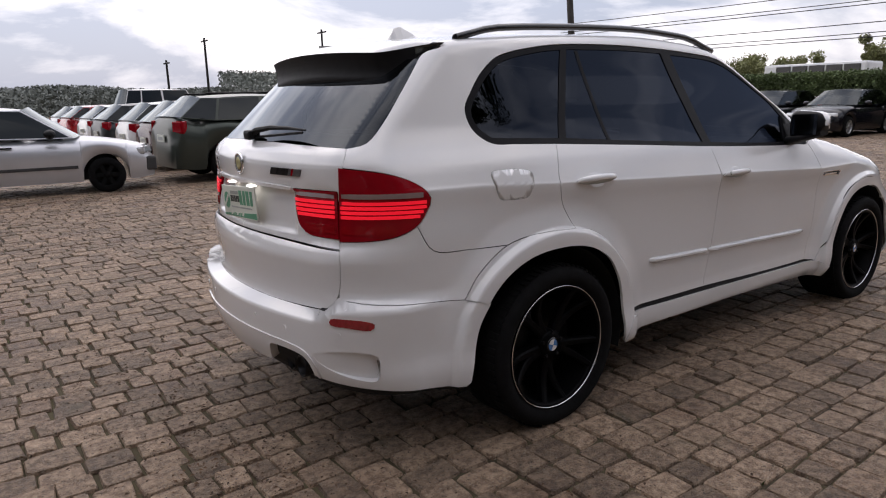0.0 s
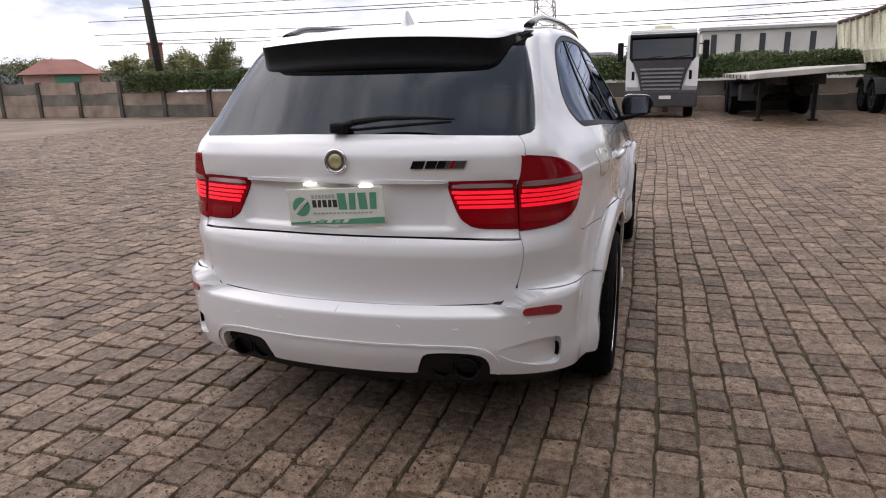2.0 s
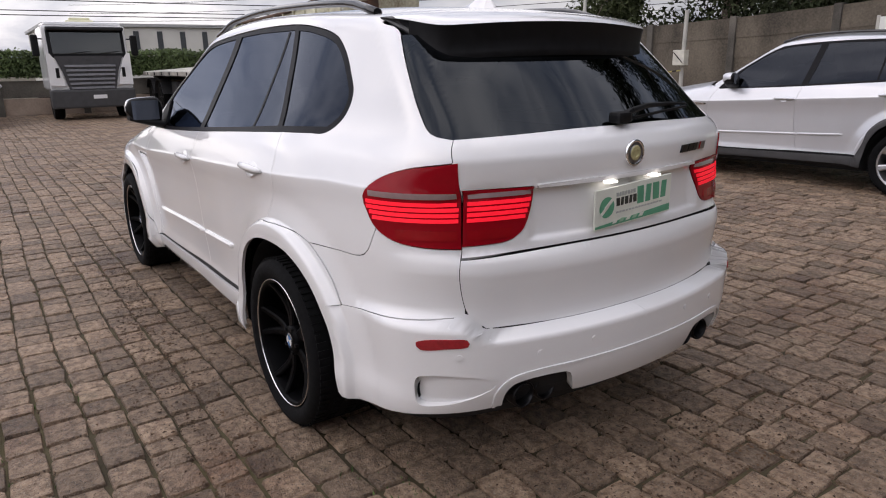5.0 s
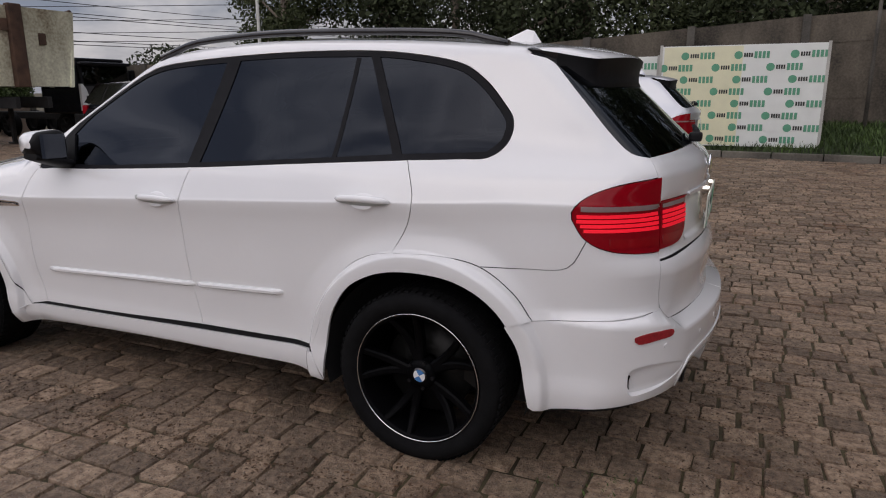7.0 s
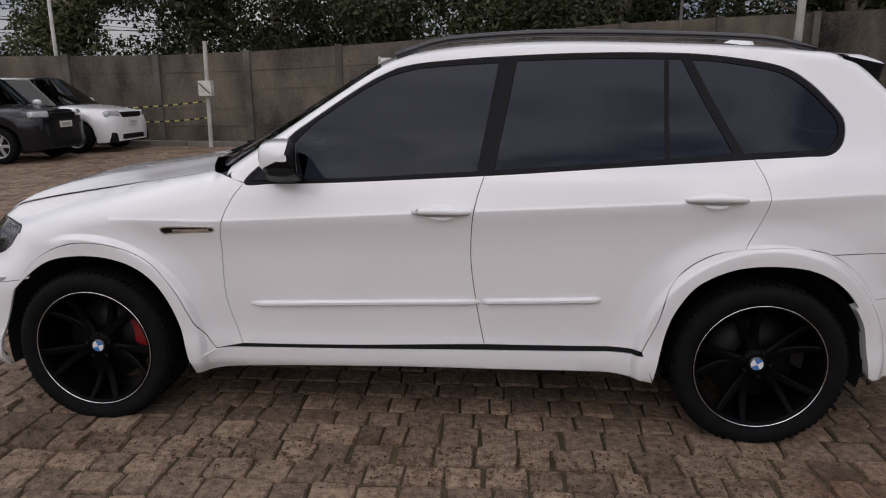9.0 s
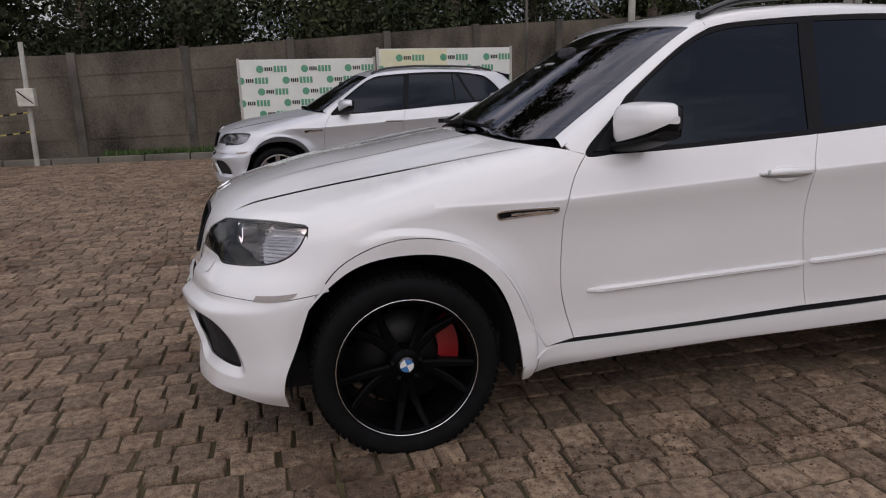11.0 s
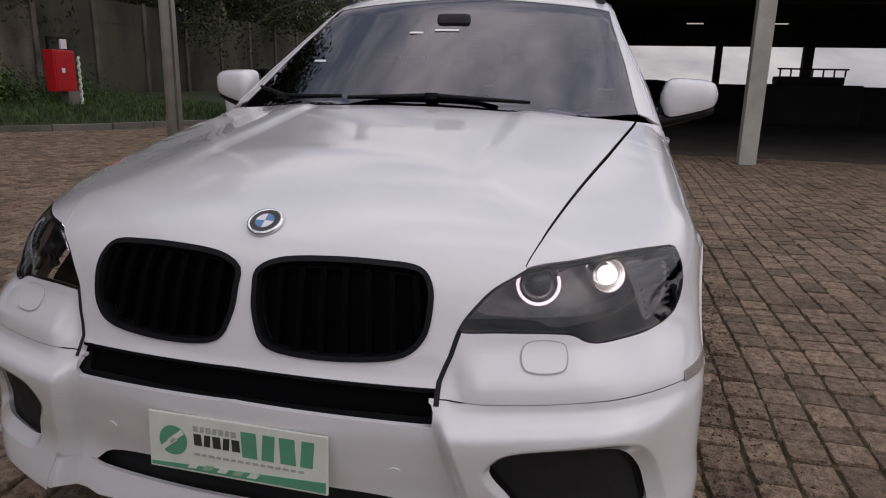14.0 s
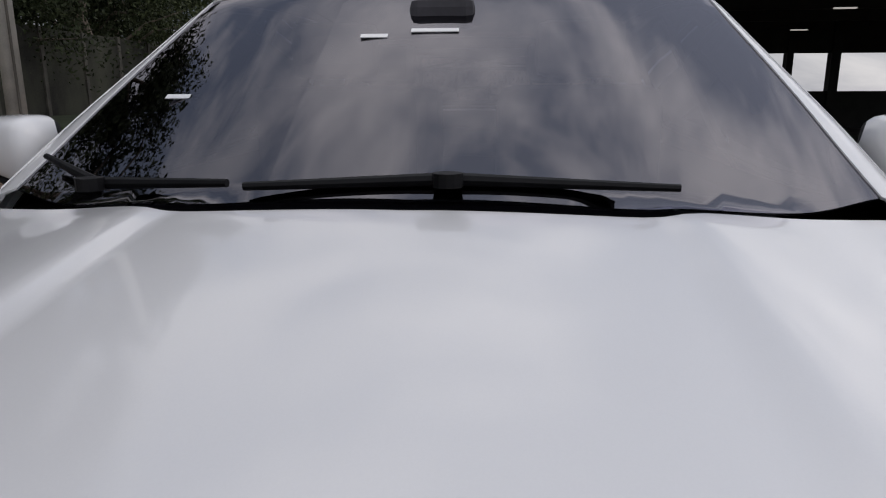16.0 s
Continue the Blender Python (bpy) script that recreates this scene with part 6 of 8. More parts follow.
def board(x0, x1, y, z0, z1, cream, turn=0.0):
    b = thing("printed_board", Matrix.Translation(((x0 + x1) / 2, y, 0)) @ Matrix.Rotation(turn, 4, "Z"), "upright white printed board with rows of green marks", "board", "printed boards")
    w = abs(x1 - x0) / 2
    bm = bmesh.new()
    block(bm, (-w, -.03, z0), (w, 0, z1), .008)
    part("panel", bm, BOARD_WHITE, b)
    if cream:
        bm = bmesh.new()
        block(bm, (-w * .02, 0, z0 + .02), (w * .96, .003, z1 - .02))
        part("cream_panel", bm, BOARD_CREAM, b)
    for k in (-1, 1):
        bm = bmesh.new()
        block(bm, (k * w - .03, -.04, z0 - .02), (k * w + .03, .012, z1 + .03), .006)
        part("board_edge", bm, CONCRETE_PALE, b)
        bm = bmesh.new()
        block(bm, (k * w * .8 - .04, -.12, -.02), (k * w * .8 + .04, -.03, z1 - .3), .006)
        part("board_leg", bm, CONCRETE_DARK, b)
    row = 0
    z = z1 - .22
    while z > z0 + .1:
        for i in range(3):
            x = -w + .38 + i * (2 * w - .5) / 2.6 + (.45 if row % 2 else 0)
            if x < w - .25:
                m = Matrix.Translation((x, .004, z)) @ Matrix.Rotation(radians(180), 4, "Z") @ Matrix.Rotation(radians(90), 4, "X")
                bm = bmesh.new()
                bmesh.ops.create_circle(bm, cap_ends=True, segments=20, radius=.085, matrix=m @ Matrix.Translation((-.26, 0, 0)))
                part("printed_disc", bm, GREEN, b)
                for c0, c1, hz, mm in ((-.15, .04, .07, INK), (.06, .38, .115, GREEN)):
                    for q in range(4):
                        a = c0 + (c1 - c0) * q / 4
                        bm = bmesh.new()
                        block(bm, (min(a, a + (c1 - c0) / 5.5), -hz / 1.6, 0), (max(a, a + (c1 - c0) / 5.5), hz / 1.6, .003), 0, m)
                        part("printed_bar", bm, mm, b)
        z -= .26
        row += 1
    return b


board(-.52, -3.9, -13.45, .22, 2.42, True)
board(2.75, -.45, -13.6, .05, 2.22, False)



# ---- other vehicles ----
PLAIN_RIM = mat("silver_alloy_rim", (.55, .55, .56), .3, .9, vary=.1)
GREY_PLASTIC = mat("grey_bumper_plastic", (.05, .05, .052), .6, vary=.15)
CAR_GLASS = glass("parked_car_glass", (.07, .08, .085), ior=1.45, sheen=(.9, .97, 1.0))
HEAD_CLEAR = mat("clear_headlight", (.62, .64, .66), .12, .3, vary=.15, scale=20, coat=1)


def gloss(name, c, metal=.0):
    return mat(name, c, .30 if metal else .16, metal, vary=.05, scale=1.5, fine=300, coat=.5 if max(c) > .1 else .15, spec=.5 if max(c) > .1 else .22)


def simple_wheel(r, w, rim_mat):
    wh = thing("wheel")
    bm = bmesh.new()
    lathe(bm, [(r * .66, -w / 2), (r * .93, -w / 2), (r, -w * .36), (r, w * .36), (r * .94, w / 2), (r * .68, w / 2 - .005)], (0, 0, 0), 30)
    part("tyre", bm, RUBBER, wh)
    bm = bmesh.new()
    lathe(bm, [(r * .69, w / 2 - .008), (r * .64, w / 2 - .004), (r * .60, w / 2 - .03), (r * .58, -w / 2)], (0, 0, 0), 30)
    rim = part("rim", bm, rim_mat, wh)
    for k in range(6):
        a = math.tau * k / 6
        bm = bmesh.new()
        block(bm, (.02, w / 2 - .045, -.032), (r * .63, w / 2 - .018, .032), .006, Matrix.Rotation(a, 4, "Y"))
        part("spoke", bm, rim_mat, rim)
    bm = bmesh.new()
    lathe(bm, [(.0005, w / 2 - .012), (.05, w / 2 - .014), (.06, w / 2 - .04)], (0, 0, 0), 16)
    part("hub", bm, rim_mat, rim)
    bm = bmesh.new()
    lathe(bm, [(.0005, -.01), (r * .6, -.01)], (0, 0, 0), 24)
    part("wheel_back", bm, BLACK_SOFT, wh)
    return wh


def build_car(paint, label, at, L=4.3, W=1.74, H=1.48, wheelbase=2.55, nose_h=.72, hood_h=.95, tail_h=1.0, belt=.96, scr=(.95, .25), rear=(-1.45, -1.95), r=.31, clear=.19,
              rim_mat=None, bumper=None, grille=BLACK, style="", group="parked cars", roof_bars=False, wheels_dark=False):
    """A parked car that faces +x: a lofted body with arches, a glazed cabin, lamps, plates, mirrors and wheels."""
    car = thing("parked_car", at, label, "car", group)
    w2, h2 = W / 2, L / 2
    xf, xr = wheelbase / 2 + .04 * L * .3, -wheelbase / 2 + .04 * L * .3
    top = Curve((-h2, tail_h * .86), (-h2 + .08, tail_h), (rear[1] + .05, tail_h + .01), (rear[0], belt + .03), (scr[0], hood_h + .02), (h2 - .55, hood_h - .05), (h2 - .14, nose_h + .06), (h2, nose_h - .12))
    wid = Curve((-h2, w2 * .78), (-h2 + .06, w2 * .90), (-h2 + .2, w2 * .95), (-h2 + .7, w2 * .99), (0, w2), (h2 - .8, w2 * .985), (h2 - .3, w2 * .93), (h2 - .10, w2 * .84), (h2, w2 * .68))
    xs = np.unique(np.round(np.concatenate([np.linspace(-h2, h2, 46), *[xw + (r + .06) * np.cos(np.linspace(0, math.pi, 13)) for xw in (xf, xr)]]), 4))
    sec = [(.0, 0), (.55, .02), (.80, .06), (.93, .16), (.985, .30), (1.0, .42), (.992, .60), (.975, .80), (.93, 1.0), (.5, 1.0), (0, 1.0)]
    v, f = [], []
    for x in xs:
        t, w = float(top(x)), float(wid(x))
        low = clear + .03 * ramp(abs(x), h2 - .3, h2)
        for xw in (xf, xr):
            d = (r + .06) ** 2 - (x - xw) ** 2
            if d > 0:
                low = max(low, r + math.sqrt(d))
        low = float(min(low, t - .08))
        for a, b in sec:
            v.append((x, a * w, t - (t - low) * b))
    n = len(sec)
    for i in range(len(xs) - 1):
        for j in range(n - 1):
            f.append((i * n + j, i * n + j + 1, (i + 1) * n + j + 1, (i + 1) * n + j))
    f += [tuple(range(n))[::-1], tuple((len(xs) - 1) * n + j for j in range(n))]
    k = len(v)
    v += [(x, -y, z) for x, y, z in v]
    f += [tuple(i + k for i in t[::-1]) for t in f]
    ob = solid("body", v, f, paint, car, smooth=True)
    bm = bmesh.new()
    bm.from_mesh(ob.data)
    bmesh.ops.remove_doubles(bm, verts=bm.verts, dist=.0005)
    bm.to_mesh(ob.data)
    bm.free()
    ob.data.set_sharp_from_angle(angle=radians(38))
    bm = bmesh.new()
    block(bm, (-h2 + .6, -w2 * .74, clear + .01), (h2 - .65, w2 * .74, .60), .03)
    part("underbody", bm, BLACK_SOFT, car)
    # cabin: a ring at the belt, a ring at the roof
    lo_f, hi_f, hi_r, lo_r = scr[0], scr[1], rear[0] + .15, rear[1]
    zr = H - .02
    bw, rw = w2 * .955, w2 * .70
    P = {"bf": (lo_f, bw * .93, hood_h + .01), "br": (lo_r, bw * .90, tail_h), "rf": (hi_f, rw * .95, zr - .03), "rr": (hi_r, rw * .95, zr - .04)}
    mid_f, mid_r = lo_f - (lo_f - lo_r) * .50, lo_f - (lo_f - lo_r) * .80
    fr = lambda a, b, t: tuple(p + (q - p) * t for p, q in zip(a, b))

    def pane(name, quad, material, inset_=.03, out=.0):
        c = np.mean(quad, axis=0)
        q = [tuple(c + (np.array(p) - c) * (1 - inset_)) for p in quad]
        for s in (1, -1):
            qq = [(x, s * y, z) for x, y, z in q]
            solid(name, qq, [(0, 1, 2, 3) if s > 0 else (3, 2, 1, 0)], material, car)

    belt_at = lambda x: (x, bw * (.93 + .07 * math.sin(math.pi * min(1, max(0, (x - lo_r) / (lo_f - lo_r))))), float(belt) + .012 if lo_r + .3 < x < lo_f - .1 else (hood_h if x > 0 else tail_h))
    roof_at = lambda x: (x, rw, zr - .02 - .05 * ((x - (hi_f + hi_r) / 2) / (hi_f - hi_r) * 2) ** 2)
    # painted cabin frame, glazed with panes that stand a little proud
    ring_lo = [P["br"], belt_at(mid_r), belt_at(mid_f), P["bf"]]
    ring_hi = [P["rr"], roof_at(max(hi_r + .02, mid_r * .9)), roof_at(mid_f * .9), P["rf"]]
    vv, ff = [], []
    for s in (1, -1):
        b = len(vv)
        vv += [(x, s * y, z) for x, y, z in ring_lo + ring_hi]
        for i in range(3):
            q = (b + i, b + i + 4, b + i + 5, b + i + 1)
            ff.append(q if s > 0 else q[::-1])
    solid("cabin_frame", vv, ff, paint if style != "black_pillars" else BLACK_GLOSS, car)
    for i in range(3):
        q = np.array([ring_lo[i], ring_hi[i], ring_hi[i + 1], ring_lo[i + 1]])
        q = q + np.array([0, .006, 0])
        pane("side_window", [tuple(p) for p in q], CAR_GLASS, .075)
    v, f = [], []
    st = np.linspace(hi_r, hi_f, 9)
    for x in st:
        y, z = roof_at(x)[1], roof_at(x)[2]
        for t in np.linspace(-1, 1, 9):
            v.append((x, t * y, z + .05 * (1 - t * t) ** .8))
    for i in range(8):
        for j in range(8):
            f.append((i * 9 + j, (i + 1) * 9 + j, (i + 1) * 9 + j + 1, i * 9 + j + 1))
    solid("roof", v, f, paint, car, smooth=True)
    for nm, lo, hi, bulge in (("windscreen", P["bf"], P["rf"], .10), ("rear_window", P["br"], P["rr"], -.06)):
        v, f = [], []
        for i in range(5):
            c = fr(lo, hi, i / 4)
            for t in np.linspace(-1, 1, 9):
                v.append((c[0] + bulge * (1 - t * t), c[1] * t, c[2] + (.05 * (1 - t * t) if i == 4 else .02 * (1 - t * t))))
        for i in range(4):
            for j in range(8):
                q = (i * 9 + j, i * 9 + j + 1, (i + 1) * 9 + j + 1, (i + 1) * 9 + j)
                f.append(q if bulge > 0 else q[::-1])
        solid(nm, v, f, CAR_GLASS, car, smooth=True)
    bm = bmesh.new()
    block(bm, (rear[1] + .2, -bw * .85, .55), (scr[0] - .15, bw * .85, belt - .02), .05)
    for y in (-.35, .35):
        for x in (.05, -.85):
            block(bm, (x - .10, y - .22, belt - .1), (x + .05, y + .22, H - .24), .05)
    part("cabin_inside", bm, CABIN, car)
    # lamps, grille, plates, mirrors
    for s in (1, -1):
        bm = bmesh.new()
        yaw = Matrix.Translation((h2 - .165, s * w2 * .66, nose_h - .05)) @ Matrix.Rotation(radians(22 * s), 4, "Z") @ Matrix.Rotation(radians(-12), 4, "Y")
        block(bm, (-.04, -.20, -.065), (.10, .20, .07), .045, yaw)
        part("headlight", bm, HEAD_CLEAR, car)
        bm = bmesh.new()
        yaw = Matrix.Translation((-h2 + .12, s * w2 * .79, tail_h - .16)) @ Matrix.Rotation(radians(-24 * s), 4, "Z")
        block(bm, (-.075, -.13, -.13), (.06, .13, .10), .035, yaw)
        part("tail_light", bm, TAIL_RED, car)
        bm = bmesh.new()
        bmesh.ops.create_icosphere(bm, subdivisions=2, radius=1, matrix=Matrix.Translation((scr[0] - .33, s * (w2 + .08), belt + .07)) @ Matrix.Diagonal((.09, .11, .075, 1)))
        part("mirror", bm, BLACK if style == "black_mirrors" else paint, car)
        bm = bmesh.new()
        block(bm, (-.2, s * (w2 * .99) - .006, belt - .14), (-.02, s * (w2 * .99) + .02, belt - .115), .005)
        part("door_handle", bm, paint if bumper is None else BLACK, car)
        bm = bmesh.new()
        block(bm, (xr + r + .12, s * w2 * .985 - .012, .42), (xf - r - .12, s * w2 * .985 + .016, .47), .006)
        part("side_moulding", bm, bumper or paint, car)
    bm = bmesh.new()
    block(bm, (h2 - .16, -w2 * .42, nose_h - .13), (h2 + .012, w2 * .42, nose_h - .005), .025)
    part("grille", bm, grille, car)
    bm = bmesh.new()
    if style == "black_pillars":
        block(bm, (h2 - .30, -w2 * .82, clear - .01), (h2 - .015, w2 * .82, clear + .24), .05)
    block(bm, (h2 - .10, -w2 * .5, clear + .06), (h2 + .015, w2 * .5, clear + .19), .03)
    part("lower_grille", bm, BLACK, car)
    for x, t, z in ((h2, 0, nose_h - .25), (-h2, math.pi, tail_h - .38)):
        bm = bmesh.new()
        block(bm, (0, -.20, -.065), (.02, .20, .065), .004, Matrix.Translation((x + (.015 if x > 0 else -.015), 0, z)) @ Matrix.Rotation(t, 4, "Z"))
        pl = part("number_plate", bm, PLATE, car)
        bm = bmesh.new()
        block(bm, (.021, -.15, -.03), (.023, .15, .03), 0, Matrix.Translation((x + (.015 if x > 0 else -.015), 0, z)) @ Matrix.Rotation(t, 4, "Z"))
        part("plate_bar", bm, INK_GREY, pl)
    if bumper:
        for x in (h2, -h2):
            bm = bmesh.new()
            block(bm, (x - .14, -w2 * .86, clear + .12), (x + .03, w2 * .86, clear + .36), .04)
            part("bumper", bm, bumper, car)
    if roof_bars:
        for s in (1, -1):
            bm = bmesh.new()
            tube(bm, (hi_f - .15, s * rw * .93, H + .02), (hi_r + .1, s * rw * .93, H + .02), .018, None, 8)
            part("roof_bar", bm, BLACK, car)
    w = simple_wheel(r, .20, RUBBER if wheels_dark else (rim_mat or PLAIN_RIM))
    for s in (1, -1):
        for xw in (xf, xr):
            c = copy_thing(w, Matrix.Translation((xw, s * (w2 - .125), r)) @ (Matrix.Identity(4) if s > 0 else Matrix.Rotation(math.pi, 4, "Z")))
            c.parent = car
    for o in (w, *w.children_recursive):
        bpy.data.objects.remove(o)
    return car


def stand(x, y, yaw):
    return Matrix.Translation((x, y, 0)) @ Matrix.Rotation(radians(yaw), 4, "Z")


SILVER = gloss("silver_paint", (.60, .61, .64), .45)
BLACKP = mat("black_paint", (.007, .007, .010), .20, vary=.05, scale=1.5, fine=300, coat=.25, spec=.3)
WHITEP = gloss("white_paint", (.78, .78, .78))
GREENP = gloss("dark_grey_green_paint", (.060, .070, .060), .4)
MAROON = gloss("dark_maroon_paint", (.055, .012, .018))
REDP = gloss("red_paint", (.40, .015, .02))
GREYP = gloss("dark_grey_paint", (.04, .042, .046), .3)

silver_wheel = build_wheel(PLAIN_RIM, PLAIN_RIM, 8, "plain")
silver_suv = build_suv(SILVER, silver_wheel, "silver five-door SUV with black wheel arches and bright alloy wheels", lit=False, cladding=GREY_PLASTIC)
silver_suv.matrix_world = Matrix.Translation((.54, -6.95, 0)) @ Matrix.Rotation(radians(4), 4, "Z")
for ob in (silver_wheel, *silver_wheel.children_recursive):
    bpy.data.objects.remove(ob)
# their dealer plates carry no lights here
build_car(SILVER, "old silver hatchback with black steel wheels", stand(-2.45, 10.40, -8), 4.05, 1.62, 1.42, 2.44, .70, .90, .94, .92, (.85, .15), (-1.30, -1.90), .29, .20, bumper=GREY_PLASTIC, wheels_dark=True, style="black_mirrors")
build_car(GREENP, "dark grey-green SUV with roof bars and side steps", stand(2.05, 10.5, 2), 4.35, 1.82, 1.58, 2.60, .95, 1.12, 1.18, 1.10, (1.0, .35), (-1.75, -2.05), .35, .24, roof_bars=True, style="")
for k, (p, y, h, lab) in enumerate(((MAROON, 13.2, 1.52, "dark maroon hatchback in the parked row"), (WHITEP, 15.9, 1.50, "white hatchback in the parked row"), (GREYP, 18.8, 1.48, "dark grey hatchback in the parked row"),
                                    (WHITEP, 21.8, 1.46, "white saloon in the parked row"), (REDP, 25.2, 1.46, "red hatchback at the end of the row"), (SILVER, 28.6, 1.46, "silver car at the end of the row"))):
    build_car(p, lab, stand(2.25 + .1 * (k % 2), y, 2 + k), 4.15, 1.72, h, 2.5, .74, .96, 1.04, .97, (.92, .22), (-1.62, -1.98), .31)
build_car(WHITEP, "white passenger van far behind the parked row", stand(7.5, 40, 10), 5.0, 1.95, 2.35, 3.1, .95, 1.25, 1.5, 1.3, (1.9, 1.3), (-2.3, -2.45), .34)
build_car(BLACKP, "black hatchback with pale headlights facing the yard", stand(20.3, 12.3, 176), 4.3, 1.80, 1.50, 2.6, .78, 1.0, 1.05, .98, (.95, .25), (-1.70, -2.05), .32)
build_car(BLACKP, "small black hatchback facing the yard", stand(20.2, 9.6, 178), 4.0, 1.70, 1.45, 2.45, .72, .95, 1.0, .95, (.92, .2), (-1.6, -1.9), .30)
build_car(BLACKP, "black saloon facing the yard", stand(20.2, 7.2, 179), 4.4, 1.72, 1.44, 2.6, .72, .94, 1.02, .94, (.85, .15), (-1.25, -1.75), .31)
build_car(BLACKP, "black compact people carrier by the hedge", stand(21.6, 4.6, 180), 1.6 * 2.5, 1.72, 1.62, 2.6, .85, 1.05, 1.08, 1.02, (1.1, .4), (-1.65, -1.9), .31)
build_car(SILVER, "silver hatchback with a wide dark lower grille", stand(19.0, 2.1, 178), 4.36, 1.82, 1.48, 2.65, .76, .98, 1.05, .98, (1.05, .3), (-1.7, -2.0), .32)
build_car(BLACKP, "black boxy off-road car with clear headlights", stand(11.2, -10.05, 181), 4.5, 1.91, 1.74, 2.66, 1.02, 1.14, 1.20, 1.12, (1.0, .55), (-2.0, -2.15), .36, .25, rim_mat=PLAIN_RIM, roof_bars=False)
build_car(WHITEP, "white SUV with black pillars and black grille", stand(11.2, -12.4, 181), 4.85, 1.98, 1.76, 2.92, .95, 1.10, 1.18, 1.12, (1.1, .35), (-2.0, -2.3), .38, .24, style="black_pillars")
build_car(WHITEP, "white crossover with a dark front, by the grass", stand(-14.4, -8.6, 10), 4.3, 1.82, 1.50, 2.68, .88, 1.05, 1.10, 1.05, (1.05, .3), (-1.65, -2.05), .34, .21)
build_car(GREYP, "dark car under the shed roof", stand(-23.0, 1.9, 0), 4.3, 1.75, 1.5, 2.6, .76, .98, 1.05, .98, (1.0, .3), (-1.7, -2.0), .32)
build_car(WHITEP, "white car on a raised stand beyond the wall", Matrix.Translation((33, 50, 2.6)) @ Matrix.Rotation(radians(-40), 4, "Z"), 4.2, 1.75, 1.45, 2.55)
bm = bmesh.new()
block(bm, (30.6, 48.0, 0), (35.4, 52.0, 2.6), .05)
tagged(part("raised_stand", bm, CONCRETE_DARK, None), "dark raised stand under a white car", "stand")


# ---- lorry, trailers ----
RUST = streaked(mat("rusty_cream_paint", (.52, .40, .24), .75, vary=.42, scale=1.2, bump=.3, fine=15, tint=(.78, .72, .54)))
RUST_DARK = mat("rusted_steel", (.085, .045, .028), .85, vary=.4, scale=3, bump=.4, fine=40)
CHASSIS = mat("dark_chassis", (.016, .015, .015), .8, vary=.3)
TRUCK_BLACK = gloss("lorry_black_paint", (.012, .012, .014))
TRUCK_GREY = mat("lorry_grille_grey", (.050, .050, .054), .45, vary=.15)
TRUCK_SLAT = mat("lorry_slat_grey", (.15, .15, .16), .40, vary=.15)
TRUCK_GLASS = glass("lorry_glass", (.10, .11, .12), ior=1.7, sheen=(.9, .97, 1.0))


